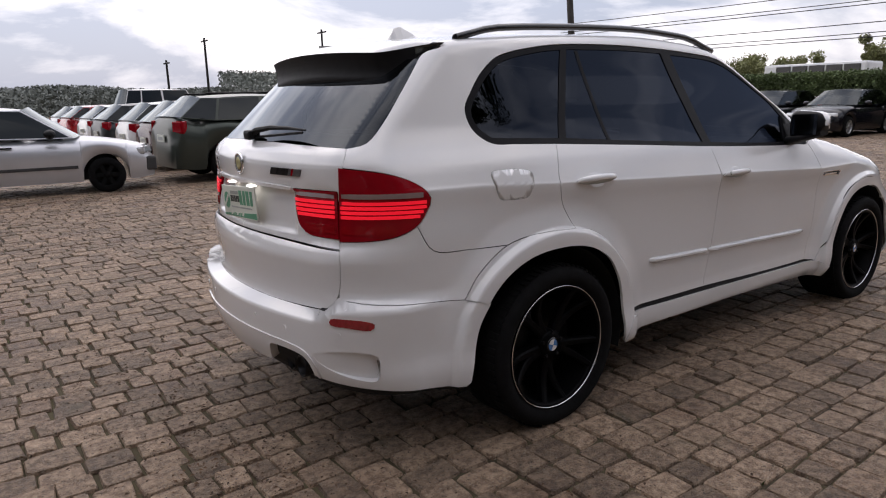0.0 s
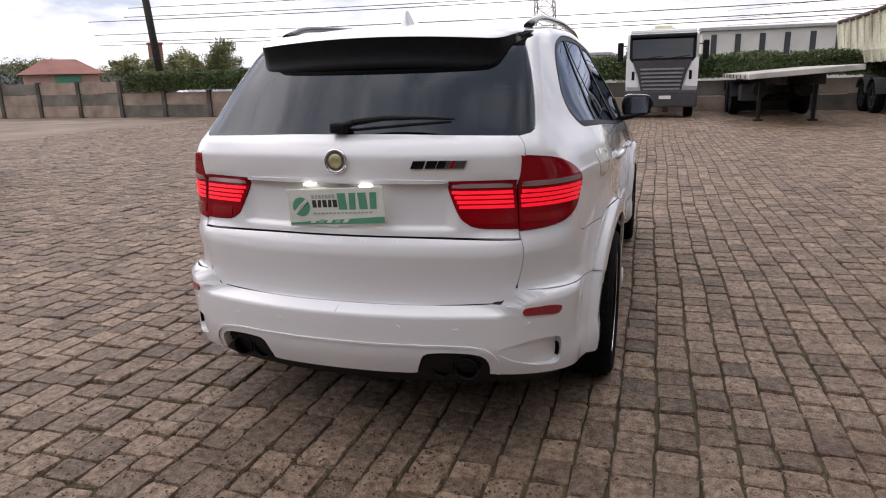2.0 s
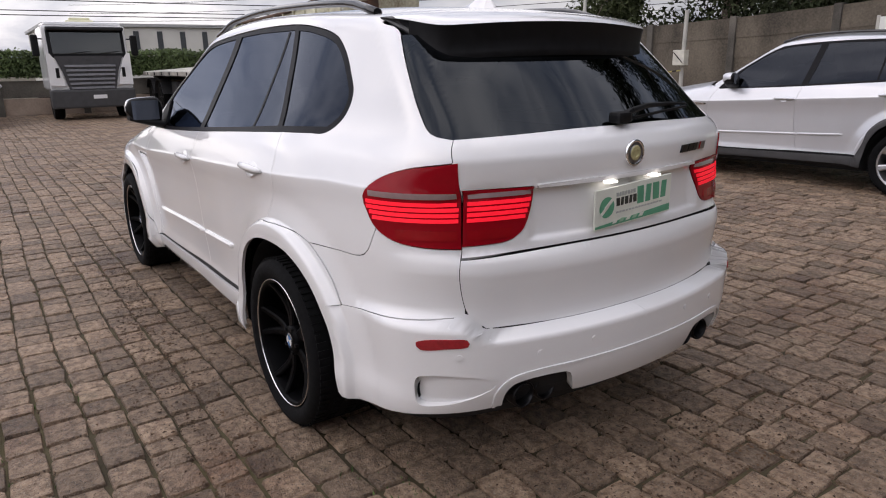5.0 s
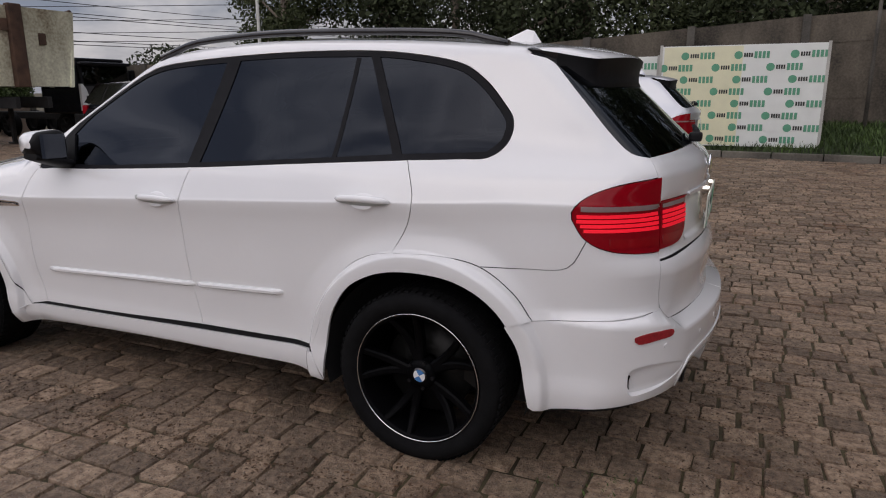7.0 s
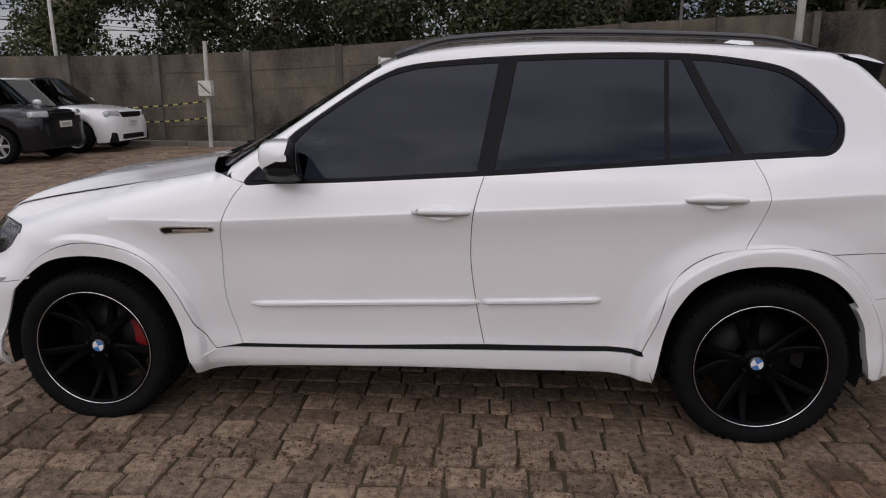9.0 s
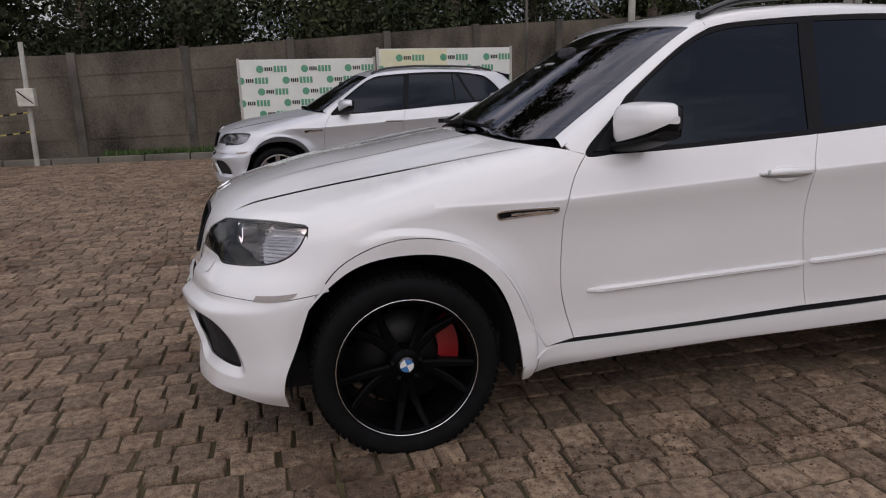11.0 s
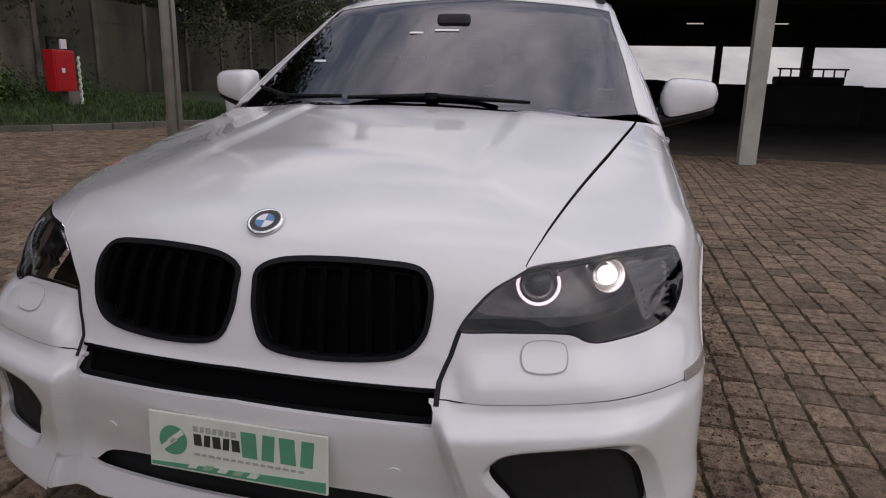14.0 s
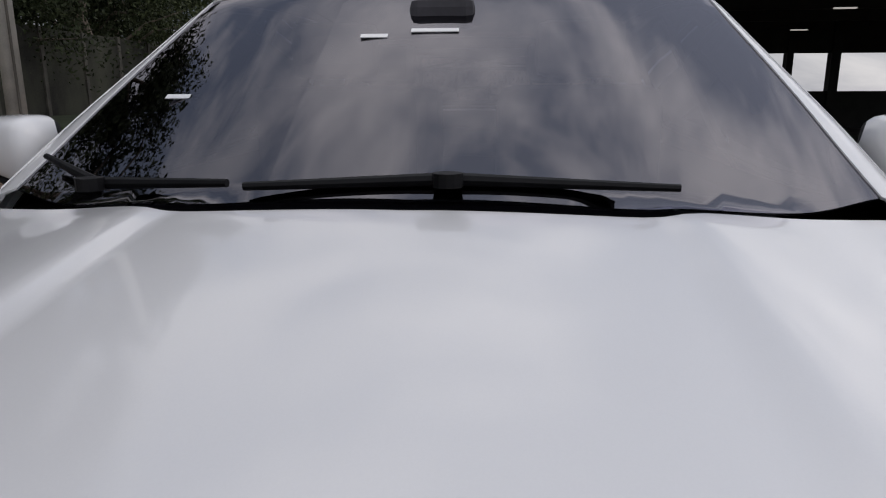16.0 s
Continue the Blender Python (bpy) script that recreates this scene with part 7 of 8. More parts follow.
def build_lorry(at, label, light):
    t = thing("lorry", at, label, "lorry")
    paint = WHITEP if light else TRUCK_BLACK
    bm = bmesh.new()
    block(bm, (-2.2, -1.2, .95), (-.04, 1.2, 1.98), .06)
    block(bm, (-2.2, -1.2, 1.80), (-.20, 1.2, 2.90), .09)
    part("cab", bm, paint, t)
    bm = bmesh.new()
    block(bm, (-1.9, -1.1, 2.86), (-.25, 1.1, 3.02), .08)
    part("cab_roof", bm, paint, t)
    if light:
        bm = bmesh.new()
        block(bm, (-1.1, -.40, 3.00), (-.75, .40, 3.10), .04)
        block(bm, (-1.05, -.30, 3.09), (-.80, .30, 3.18), .03)
        part("roof_sign", bm, BOARD_CREAM, t)
    lean = Matrix.Translation((0, 0, 2.0)) @ Matrix.Rotation(radians(-9), 4, "Y") @ Matrix.Translation((0, 0, -2.0))
    bm = bmesh.new()
    block(bm, (.01, -1.00, 2.04), (.035, 1.00, 2.72), .012, lean)
    part("windscreen", bm, TRUCK_GLASS, t)
    bm = bmesh.new()
    block(bm, (-.05, -1.10, 1.93), (.012, 1.10, 2.80), .03, lean)
    part("windscreen_frame", bm, BLACK, t)
    bm = bmesh.new()
    block(bm, (-.14, -1.10, 2.74), (.10, 1.10, 2.86), .04)
    part("sun_visor", bm, TRUCK_BLACK, t)
    for y in (-.5, .35):
        bm = bmesh.new()
        tube(bm, (.045, y, 2.06), (.030, y + .55, 2.12), .012, None, 6)
        part("wiper", bm, BLACK, t)
    bm = bmesh.new()
    prism(bm, [(-.66, .90), (.66, .90), (.80, 1.50), (.98, 1.98), (-.98, 1.98), (-.80, 1.50)], -.05, .03, "x")
    part("grille_panel", bm, TRUCK_GREY, t)
    bm = bmesh.new()
    block(bm, (.03, -.10, 1.82), (.045, .10, 1.92), .008)
    part("badge", bm, GREY_PLASTIC, t)
    for k in range(6):
        bm = bmesh.new()
        z = .96 + k * .135
        hw = .62 + .022 * k
        prism(bm, [(0, z), (.075, z + .015), (.055, z + .075), (0, z + .085)], -hw, hw, "y")
        part("grille_slat", bm, TRUCK_SLAT, t)
    for s in (1, -1):
        bm = bmesh.new()
        prism(bm, [(s * .76, 1.08), (s * 1.2, 1.08), (s * 1.2, 2.06), (s * 1.10, 2.06), (s * .96, 1.86), (s * .84, 1.45)], -.06, .05, "x")
        part("corner_panel", bm, WHITEP, t)
        bm = bmesh.new()
        block(bm, (.04, s * .95 - .05, 1.32), (.062, s * .95 + .05, 1.62), .01)
        part("corner_slot", bm, BLACK, t)
        bm = bmesh.new()
        block(bm, (-.05, s * .98 - .2, .78), (.075, s * .98 + .2, .94), .04)
        part("headlight", bm, HEAD_CLEAR if light else BLACK_GLOSS, t)
        bm = bmesh.new()
        block(bm, (-.35, s * 1.42 - .10, 1.98), (-.15, s * 1.42 + .10, 2.62), .05)
        tube(bm, (-.25, s * 1.2, 2.5), (-.25, s * 1.42, 2.5), .02, None, 6)
        part("mirror", bm, BLACK, t)
    bm = bmesh.new()
    block(bm, (-.5, -1.22, .38), (.10, 1.22, .96), .06)
    part("bumper", bm, GREY_PLASTIC, t)
    bm = bmesh.new()
    block(bm, (.10, -.05, .66), (.12, .35, .78), .004)
    part("number_plate", bm, WHITE_ENAMEL, t)
    bm = bmesh.new()
    block(bm, (-6.5, -.45, .7), (-.6, .45, .98), .03)
    part("chassis", bm, CHASSIS, t)
    w = simple_wheel(.50, .30, CHASSIS)
    for x in (-1.1, -4.6, -5.9):
        for s in (1, -1):
            c = copy_thing(w, Matrix.Translation((x, s * .98, .50)) @ (Matrix.Identity(4) if s > 0 else Matrix.Rotation(math.pi, 4, "Z")))
            c.parent = t
    for o in (w, *w.children_recursive):
        bpy.data.objects.remove(o)
    return t


build_lorry(stand(18.75, -1.28, 180) @ Matrix.Scale(.925, 4), "white lorry cab with dark grey grille and black windscreen surround", True)
build_lorry(stand(16.6, -12.65, 180) @ Matrix.Scale(.835, 4), "dark lorry cab behind the tipper trailer", False)


def build_trailer(at, label, tipper):
    t = thing("trailer", at, label, "trailer")
    bm = bmesh.new()
    for s in (1, -1):
        block(bm, (-9.5, s * .45 - .07, 1.05), (0, s * .45 + .07, 1.35), .02)
    part("frame", bm, CHASSIS, t)
    if tipper:
        v, f = [], []
        L = 10.2
        prof = lambda u: 3.12 + .5 * (1 - u) ** 3
        n = 24
        for side in (1, -1):
            b = len(v)
            for i in range(n + 1):
                u = i / n
                x = -u * L
                for z, y in ((1.62, 1.12), (2.0, 1.28), (prof(u), 1.36)):
                    v.append((x, side * y, z))
            for i in range(n):
                for j in range(2):
                    q = (b + i * 3 + j, b + i * 3 + j + 1, b + (i + 1) * 3 + j + 1, b + (i + 1) * 3 + j)
                    f.append(q if side > 0 else q[::-1])
        solid("side_wall", v, f, RUST, t)
        solid("front_wall", [(0, -1.12, 1.62), (0, 1.12, 1.62), (.10, 1.36, prof(0)), (.10, -1.36, prof(0))], [(0, 1, 2, 3)], RUST, t)
        solid("rear_wall", [(-L, -1.12, 1.62), (-L, 1.12, 1.62), (-L, 1.36, prof(1)), (-L, -1.36, prof(1))], [(3, 2, 1, 0)], RUST, t)
        solid("bed", [(0, -1.12, 1.62), (0, 1.12, 1.62), (-L, 1.12, 1.62), (-L, -1.12, 1.62)], [(0, 1, 2, 3)], RUST_DARK, t)
        for s in (1, -1):
            for i in range(13):
                u = i / 12
                x = -u * L
                bm = bmesh.new()
                prism(bm, [(s * 1.14, 1.6), (s * 1.22, 1.6), (s * 1.44, prof(u)), (s * 1.36, prof(u))], x - .05, x + .05, "x")
                part("rib", bm, RUST, t)
            rail = [(-i / 24 * L, s * 1.38 + .07 * math.cos(k * math.pi / 4), prof(i / 24) + .07 * math.sin(k * math.pi / 4)) for i in range(25) for k in range(8)]
            skin = [(i * 8 + k, i * 8 + (k + 1) % 8, (i + 1) * 8 + (k + 1) % 8, (i + 1) * 8 + k) for i in range(24) for k in range(8)] + [tuple(range(8))[::-1], tuple(range(192, 200))]
            solid("top_rail", rail, skin, RUST_DARK, t, "", True)
            bm = bmesh.new()
            block(bm, (-L, s * 1.26 - .03, 2.18), (0, s * 1.26 + .06, 2.26), .01)
            part("side_rail", bm, RUST, t)
        bm = bmesh.new()
        block(bm, (.02, -.50, 1.6), (.20, -.14, prof(0) + .06), .03)
        part("ram_cover", bm, RUST_DARK, t)
        for y0, y1, z0, z1 in ((.3, .5, 2.7, 3.0), (-.7, -.5, 3.0, 3.3)):
            bm = bmesh.new()
            block(bm, (.06, y0, z0), (.12, y1, z1), .02)
            part("front_bracket", bm, RUST_DARK, t)
    else:
        bm = bmesh.new()
        # the deck alone is tilted, to fit its sloping edge in the camera's view
        tilt = Matrix.Translation((0, 1.28, 1.40)) @ Matrix.Rotation(radians(4), 4, "X") @ Matrix.Translation((0, -1.28, -1.40))
        block(bm, (-9.5, -1.34, 1.39), (.3, 1.30, 1.53), .02, tilt)
        part("deck", bm, mat("worn_deck", (.50, .48, .43), .8, vary=.35, scale=2, bump=.3), t)
        for k in range(10):
            bm = bmesh.new()
            block(bm, (-9.5 + k, -1.36, 1.41), (-9.42 + k, 1.32, 1.51), .01, tilt)
            part("stake_pocket", bm, CHASSIS, t)
        for x, y, w_ in ((-3.2, .62, .20), (-3.3, -.60, .22)):
            bm = bmesh.new()
            tube(bm, (x - .5, y, .86), (x + .4, y, .86), w_, None, 16)
            part("air_tank", bm, CHASSIS, t)
        bm = bmesh.new()
        block(bm, (-4.6, -1.05, .50), (-3.9, -.45, 1.02), .04)
        part("tool_box", bm, TRUCK_GREY, t)
        for x in (-5.6, -6.85, -8.1):
            bm = bmesh.new()
            tube(bm, (x, -.95, .52), (x, .95, .52), .09, None, 12)
            block(bm, (x - .45, -.62, .60), (x + .45, -.50, .72), .02)
            block(bm, (x - .45, .50, .60), (x + .45, .62, .72), .02)
            part("axle", bm, CHASSIS, t)
    for s in (1, -1):
        bm = bmesh.new()
        block(bm, (-2.2, s * .72 - .05, .04), (-2.08, s * .72 + .05, 1.3), .01)
        block(bm, (-2.28, s * .72 - .12, 0), (-2.0, s * .72 + .12, .05), .01)
        part("landing_leg", bm, CHASSIS, t)
    w = simple_wheel(.50, .28, CHASSIS)
    for x in (-5.6, -6.85, -8.1):
        for s in (1, -1):
            c = copy_thing(w, Matrix.Translation((x, s * 1.05, .50)) @ (Matrix.Identity(4) if s > 0 else Matrix.Rotation(math.pi, 4, "Z")))
            c.parent = t
            bm = bmesh.new()
            arc = [(x + .60 * math.cos(a), .5 + .60 * math.sin(a)) for a in np.linspace(.2, math.pi - .2, 10)] + [(x + .63 * math.cos(a), .5 + .63 * math.sin(a)) for a in np.linspace(math.pi - .2, .2, 10)]
            prism(bm, arc, s * .88, s * 1.25, "y")
            part("mudguard", bm, TRUCK_GREY, t)
    for o in (w, *w.children_recursive):
        bpy.data.objects.remove(o)
    return t


build_trailer(stand(15.0, -4.75, 180), "empty flatbed trailer on its landing legs", False)
build_trailer(stand(15.0, -9.0, 180), "rusty cream tipper trailer with ribbed sides", True)



# ---- trees, far things, cables ----
def build_tree(x, y, h, crown, seed, leaf=LEAF, leaves=3200, size=.16, low=.35, name="tree", label="tall dark green tree behind the wall", thick=1.0):
    rng = random.Random(seed)
    t = thing(name, None, label, "tree")
    bm = bmesh.new()
    p = Vector((x, y, -.1))
    r = .022 * h * thick
    trunk = [p.copy()]
    for k in range(7):
        q = p + Vector((rng.gauss(0, .10), rng.gauss(0, .10), h * .82 / 7))
        tube(bm, p, q, r * (1 - k / 8.5), r * (1 - (k + 1) / 8.5), 9)
        p = q
        trunk.append(p.copy())
    clumps = []
    for k in range(15):
        i = rng.uniform(low, .98) * 7
        a = trunk[int(i)].lerp(trunk[min(7, int(i) + 1)], i % 1)
        ang = rng.uniform(0, math.tau)
        out = crown * rng.uniform(.35, 1.0) * (1.15 - .5 * abs(i / 7 - .62))
        mid = a + Vector((math.cos(ang) * out * .55, math.sin(ang) * out * .55, out * rng.uniform(.15, .5)))
        end = a + Vector((math.cos(ang) * out, math.sin(ang) * out, out * rng.uniform(.1, .7)))
        tube(bm, a, mid, r * .32, r * .2, 6)
        tube(bm, mid, end, r * .2, r * .06, 5)
        for c in (mid, end, mid.lerp(end, .5)):
            clumps.append((c + Vector((rng.gauss(0, .3), rng.gauss(0, .3), rng.gauss(0, .3))), crown * rng.uniform(.16, .36)))
    clumps.append((trunk[-1], crown * .4))
    part("trunk", bm, BARK, t)
    pts = []
    for _ in range(leaves):
        c, s = rng.choice(clumps)
        d = Vector((rng.gauss(0, 1), rng.gauss(0, 1), rng.gauss(0, .75)))
        d = d.normalized() * s * rng.random() ** .45
        pts.append((c.x + d.x, c.y + d.y, c.z + d.z - .1 * s))
    v, f = leaf_cloud(pts, size, rng, .2)
    solid("crown", v, f, leaf, t)["kind"] = "stuff"
    return t


for k, (x, y, h, c) in enumerate(((15.3, -20.0, 10.5, 3.4), (7.4, -20.5, 12, 3.4), (4.6, -19.0, 10.5, 3.6), (1.0, -21.5, 12, 4.4), (-3.0, -19.5, 12, 4.0), (-7.5, -20.5, 12.5, 4.3), (-12.5, -19.8, 11.5, 4.0), (-18, -21, 12, 4.4), (12, -26, 13, 5), (-1.5, -27, 13, 5), (5.5, -26, 13, 5), (-10, -27, 13, 5), (-24, -22, 12, 4.4), (-30, -20.5, 12, 4.4), (-36, -22, 12, 4.6), (-43, -21.5, 12, 4.6), (-51, -23, 12, 5), (-60, -22, 12, 5), (-10.5, -17.6, 12.5, 5.2), (-15.5, -17.8, 13, 5.4), (-21, -17.9, 13, 5.4), (-27.5, -18, 13, 5.4))):
    build_tree(x, y, h, c, 50 + k, LEAF if k % 3 else LEAF_LIGHT, 17000, .085, .18, label="tall ragged tree with pale trunk behind the concrete wall", thick=.9)
for k, (x, y, h, c) in enumerate(((11, -21, 22, 5.0), (3.5, -22, 24, 5.4), (-4.5, -21.5, 22, 5.2), (-11.5, -21, 25, 5.6), (-17, -19.5, 23, 5.4), (-22.5, -20.5, 25, 5.8), (-28, -19.5, 22, 5.2), (-34, -21, 24, 5.6))):
    build_tree(x, y, h, c, 250 + k, LEAF, 15000, .16, .22, label="very tall ragged tree behind the concrete wall", thick=.7)
rng = random.Random(77)
pts = []
for _ in range(90000):
    x = rng.uniform(-64, 27)
    pts.append((x, -18.2 - rng.random() * 5, rng.uniform(1.6, (4.0 if x < 12 else 2.7) + .7 * math.sin(x * .7))))
v, f = leaf_cloud(pts, .10, rng, .2)
tagged(solid("undergrowth", v, f, LEAF), "dense dark undergrowth behind the wall", "undergrowth", kind="stuff")
for k, (x, y, r) in enumerate(((-8.5, -14.2, .85), (-9.7, -14.4, .95), (-10.4, -14.2, .75), (-12.9, -14.4, .8))):
    rng = random.Random(90 + k)
    b = thing("shrub", None, "low leafy shrub on the grass bank", "shrub", "bank shrubs")
    bm = bmesh.new()
    for q in range(7):
        tube(bm, (x, y, .3), (x + rng.gauss(0, r * .4), y + rng.gauss(0, r * .4), .4 + r * rng.uniform(.5, 1)), .014, .006, 5)
    part("stems", bm, BARK, b)
    pts = [(x + rng.gauss(0, r * .45), y + rng.gauss(0, r * .4), .55 + abs(rng.gauss(0, r * .42))) for _ in range(3600)]
    v, f = leaf_cloud(pts, .05, rng)
    solid("leaves", v, f, GRASS, b)["kind"] = "stuff"

# the haze of distance is mixed into this leaf colour
LEAF_FAR = mat("haze_paled_leaves", (.23, .24, .10), .7, vary=.3, scale=.4, island=.35)
for k, (x, y, h, c, lf) in enumerate(((60, 51, 4.6, 3.4, LEAF_FAR), (60, 45, 5.0, 3.4, LEAF_FAR), (60, 34, 4.2, 3.0, LEAF_FAR), (60, 21, 5.2, 2.4, LEAF_FAR), (62, 15.5, 4.4, 2.6, LEAF_LIGHT), (60, 28.5, 4.8, 2.2, LEAF_FAR), (66, 60, 4.4, 3.2, LEAF_FAR), (58, 66, 4.6, 3.4, LEAF_FAR))):
    build_tree(x, y, h, c, 130 + k, lf, 14000, .12, .25, label="rounded tree beyond the hedge", thick=1.2)
for x, y in ((60, 10.1), (74, 1.5)):
    rng = random.Random(int(y * 10))
    t = thing("cypress", None, "slim dark upright tree beyond the hedge", "tree")
    bm = bmesh.new()
    tube(bm, (x, y, 0), (x, y, 5.2), .14, .03, 8)
    part("trunk", bm, BARK, t)
    pts = []
    for _ in range(1300):
        u = rng.random()
        rr = .62 * math.sin(math.pi * min(1, .12 + u * .88)) + .05
        a = rng.uniform(0, math.tau)
        pts.append((x + rr * math.cos(a) * rng.random() ** .4, y + rr * math.sin(a) * rng.random() ** .4, 1.2 + u * 4.6))
    v, f = leaf_cloud(pts, .16, rng, .8)
    solid("crown", v, f, LEAF, t)["kind"] = "stuff"

rng = random.Random(5)
pts = []
for _ in range(110000):
    a = radians(rng.uniform(20, 118))
    d = rng.uniform(120, 210)
    top = 3.2 + 3.2 * (noise.noise((math.degrees(a) * .09, 2, 0)) + .4) + (3.0 if radians(62) < a < radians(72) else 0)
    pts.append((d * math.cos(a), d * math.sin(a), rng.uniform(0, max(1.5, top)) * d / 150))
v, f = leaf_cloud(pts, .42, rng, .3)
# the ridge's haze is painted into its pale grey-green colour
tagged(solid("far_woods", v, f, mat("haze_painted_woods", (.17, .185, .165), .9, vary=.25, scale=.03, island=.2)), "hazy wooded ridge on the horizon", "woods", kind="stuff")

# buildings beyond the hedge
PALE_WALL = mat("pale_factory_wall", (.62, .60, .55), .8, vary=.08, scale=.4)
DARK_PANE = mat("dark_factory_pane", (.05, .055, .06), .3, vary=.2)


def build_hall(x, y0, y1, h, panes, label, name="factory_building"):
    b = thing(name, None, label, "building")
    bm = bmesh.new()
    block(bm, (x, y0, 0), (x + 20, y1, h), .05)
    part("wall", bm, PALE_WALL, b)
    bm = bmesh.new()
    block(bm, (x - .3, y0 - .3, h), (x + 20.3, y1 + .3, h + .35), .05)
    part("roof", bm, mat("grey_roof_sheet", (.40, .40, .39), .6, vary=.1), b)
    for k in range(panes):
        y = y0 + (k + .5) * (y1 - y0) / panes
        bm = bmesh.new()
        block(bm, (x - .08, y - .28, h * .42), (x + .05, y + .28, h * .93), .02)
        part("window", bm, DARK_PANE, b)
    return b


build_hall(75, -34, -5.6, 5.6, 12, "long pale factory building with tall narrow windows")
build_hall(82, 4.5, 24, 3.7, 0, "low pale warehouse beyond the hedge", "warehouse")
bus = thing("coach", None, "white coach with dark windows beyond the hedge", "bus")
bm = bmesh.new()
block(bm, (45, 16.6, .5), (47.5, 23.4, 3.25), .15)
part("coach_body", bm, WHITEP, bus)
for k in range(5):
    bm = bmesh.new()
    block(bm, (44.96, 16.95 + k * 1.13, 2.2), (45.02, 17.98 + k * 1.13, 3.1), .04)
    part("coach_window", bm, BLACK_GLOSS, bus)
for y in (17.8, 22):
    bm = bmesh.new()
    tube(bm, (44.98, y, .5), (45.3, y, .5), .5, None, 20)
    part("coach_wheel", bm, RUBBER, bus)
bill = thing("billboard", None, "dark back of a roadside billboard on posts", "billboard")
c = Matrix.Translation((18.2, 36.7, 0)) @ Matrix.Rotation(radians(-30), 4, "Z")
bm = bmesh.new()
block(bm, (-1.6, -.06, 2.2), (1.6, .06, 4.35), .02, c)
part("panel", bm, mat("dark_billboard_sheet", (.06, .075, .075), .6, vary=.2, scale=1), bill)
for k in range(5):
    bm = bmesh.new()
    block(bm, (-1.55 + k * .76, -.16, 1.2), (-1.47 + k * .76, -.06, 4.4), .01, c)
    part("rib", bm, CHASSIS, bill)
bm = bmesh.new()
block(bm, (-1.6, -.05, 4.62), (1.6, .05, 4.88), .01, c)
part("top_strip", bm, mat("grey_sign_strip", (.35, .36, .35), .6), bill)
for k in (-1.2, 1.2):
    bm = bmesh.new()
    block(bm, (k - .1, -.1, 0), (k + .1, .1, 4.7), .01, c)
    part("post", bm, CHASSIS, bill)
silo = thing("silo_tower", None, "pale block of four round silos on the horizon", "silo")
for k in range(4):
    bm = bmesh.new()
    tube(bm, (113 + 1.6 * k, 159 - 1.3 * k, 0), (113 + 1.6 * k, 159 - 1.3 * k, 9.2), 1.05, None, 18)
    s_ = part("silo", bm, PALE_WALL, silo)
    bm = bmesh.new()
    tube(bm, (113 + 1.6 * k, 159 - 1.3 * k, 9.2), (113 + 1.6 * k, 159 - 1.3 * k, 10.6), 1.0, .8, 18)
    part("silo_cap", bm, DARK_PANE, s_)
pylon = thing("lattice_pylon", None, "grey steel lattice pylon beyond the hedge", "pylon")
GALV = mat("galvanised_steel", (.22, .23, .25), .5, .5, vary=.15)
px, py, ph = 135.0, 20.5, 34.0
legs = [(sx, sy) for sx in (-1, 1) for sy in (-1, 1)]
wide = lambda z: 1.9 * (1 - z / ph) ** 1.0 + .7
for sx, sy in legs:
    bm = bmesh.new()
    tube(bm, (px + sx * wide(0), py + sy * wide(0), 0), (px + sx * wide(ph), py + sy * wide(ph), ph), .13, .09, 5)
    part("pylon_leg", bm, GALV, pylon)
for k in range(14):
    z0, z1 = ph * k / 14, ph * (k + 1) / 14
    for (ax, ay), (bx, by) in (((-1, -1), (-1, 1)), ((-1, 1), (1, 1)), ((1, 1), (1, -1)), ((1, -1), (-1, -1))):
        bm = bmesh.new()
        tube(bm, (px + ax * wide(z0), py + ay * wide(z0), z0), (px + bx * wide(z1), py + by * wide(z1), z1), .06, None, 4)
        tube(bm, (px + bx * wide(z0), py + by * wide(z0), z0), (px + ax * wide(z1), py + ay * wide(z1), z1), .06, None, 4)
        tube(bm, (px + ax * wide(z1), py + ay * wide(z1), z1), (px + bx * wide(z1), py + by * wide(z1), z1), .06, None, 4)
        part("pylon_brace", bm, GALV, pylon)
ROOF_TILE = mat("red_brown_roof", (.30, .13, .10), .8, vary=.2, scale=.6)
PINK = mat("pink_house_wall", (.58, .36, .30), .8, vary=.12, scale=.5)
house = thing("house", Matrix.Translation((47.5, 52.8, 0)) @ Matrix.Rotation(radians(46), 4, "Z"), "small pink house with a hipped red-brown roof", "house")
bm = bmesh.new()
block(bm, (0, -3.2, 0), (5, 3.2, 2.75), .04)
part("wall", bm, PINK, house)
bm = bmesh.new()
v0 = [bm.verts.new(p) for p in ((-.5, -3.7, 2.75), (5.5, -3.7, 2.75), (5.5, 3.7, 2.75), (-.5, 3.7, 2.75))]
v1 = [bm.verts.new(p) for p in ((2.5, -1.4, 4.2), (2.5, 1.4, 4.2))]
for q in ((v0[0], v0[3], v1[1], v1[0]), (v0[1], v0[0], v1[0]), (v0[2], v0[1], v1[0], v1[1]), (v0[3], v0[2], v1[1]), (v0[0], v0[1], v0[2], v0[3])):
    bm.faces.new(q)
bmesh.ops.recalc_face_normals(bm, faces=bm.faces)
part("roof", bm, ROOF_TILE, house)
bm = bmesh.new()
block(bm, (-.08, -1.6, 1.75), (-.01, .6, 2.6), .01)
part("sign", bm, GREEN, house, "plain green sign board")
bm = bmesh.new()
block(bm, (64.2, 55.4, 0), (65.3, 56.6, 6.2), .03)
block(bm, (64.1, 55.3, 6.2), (65.4, 56.7, 6.45), .02)
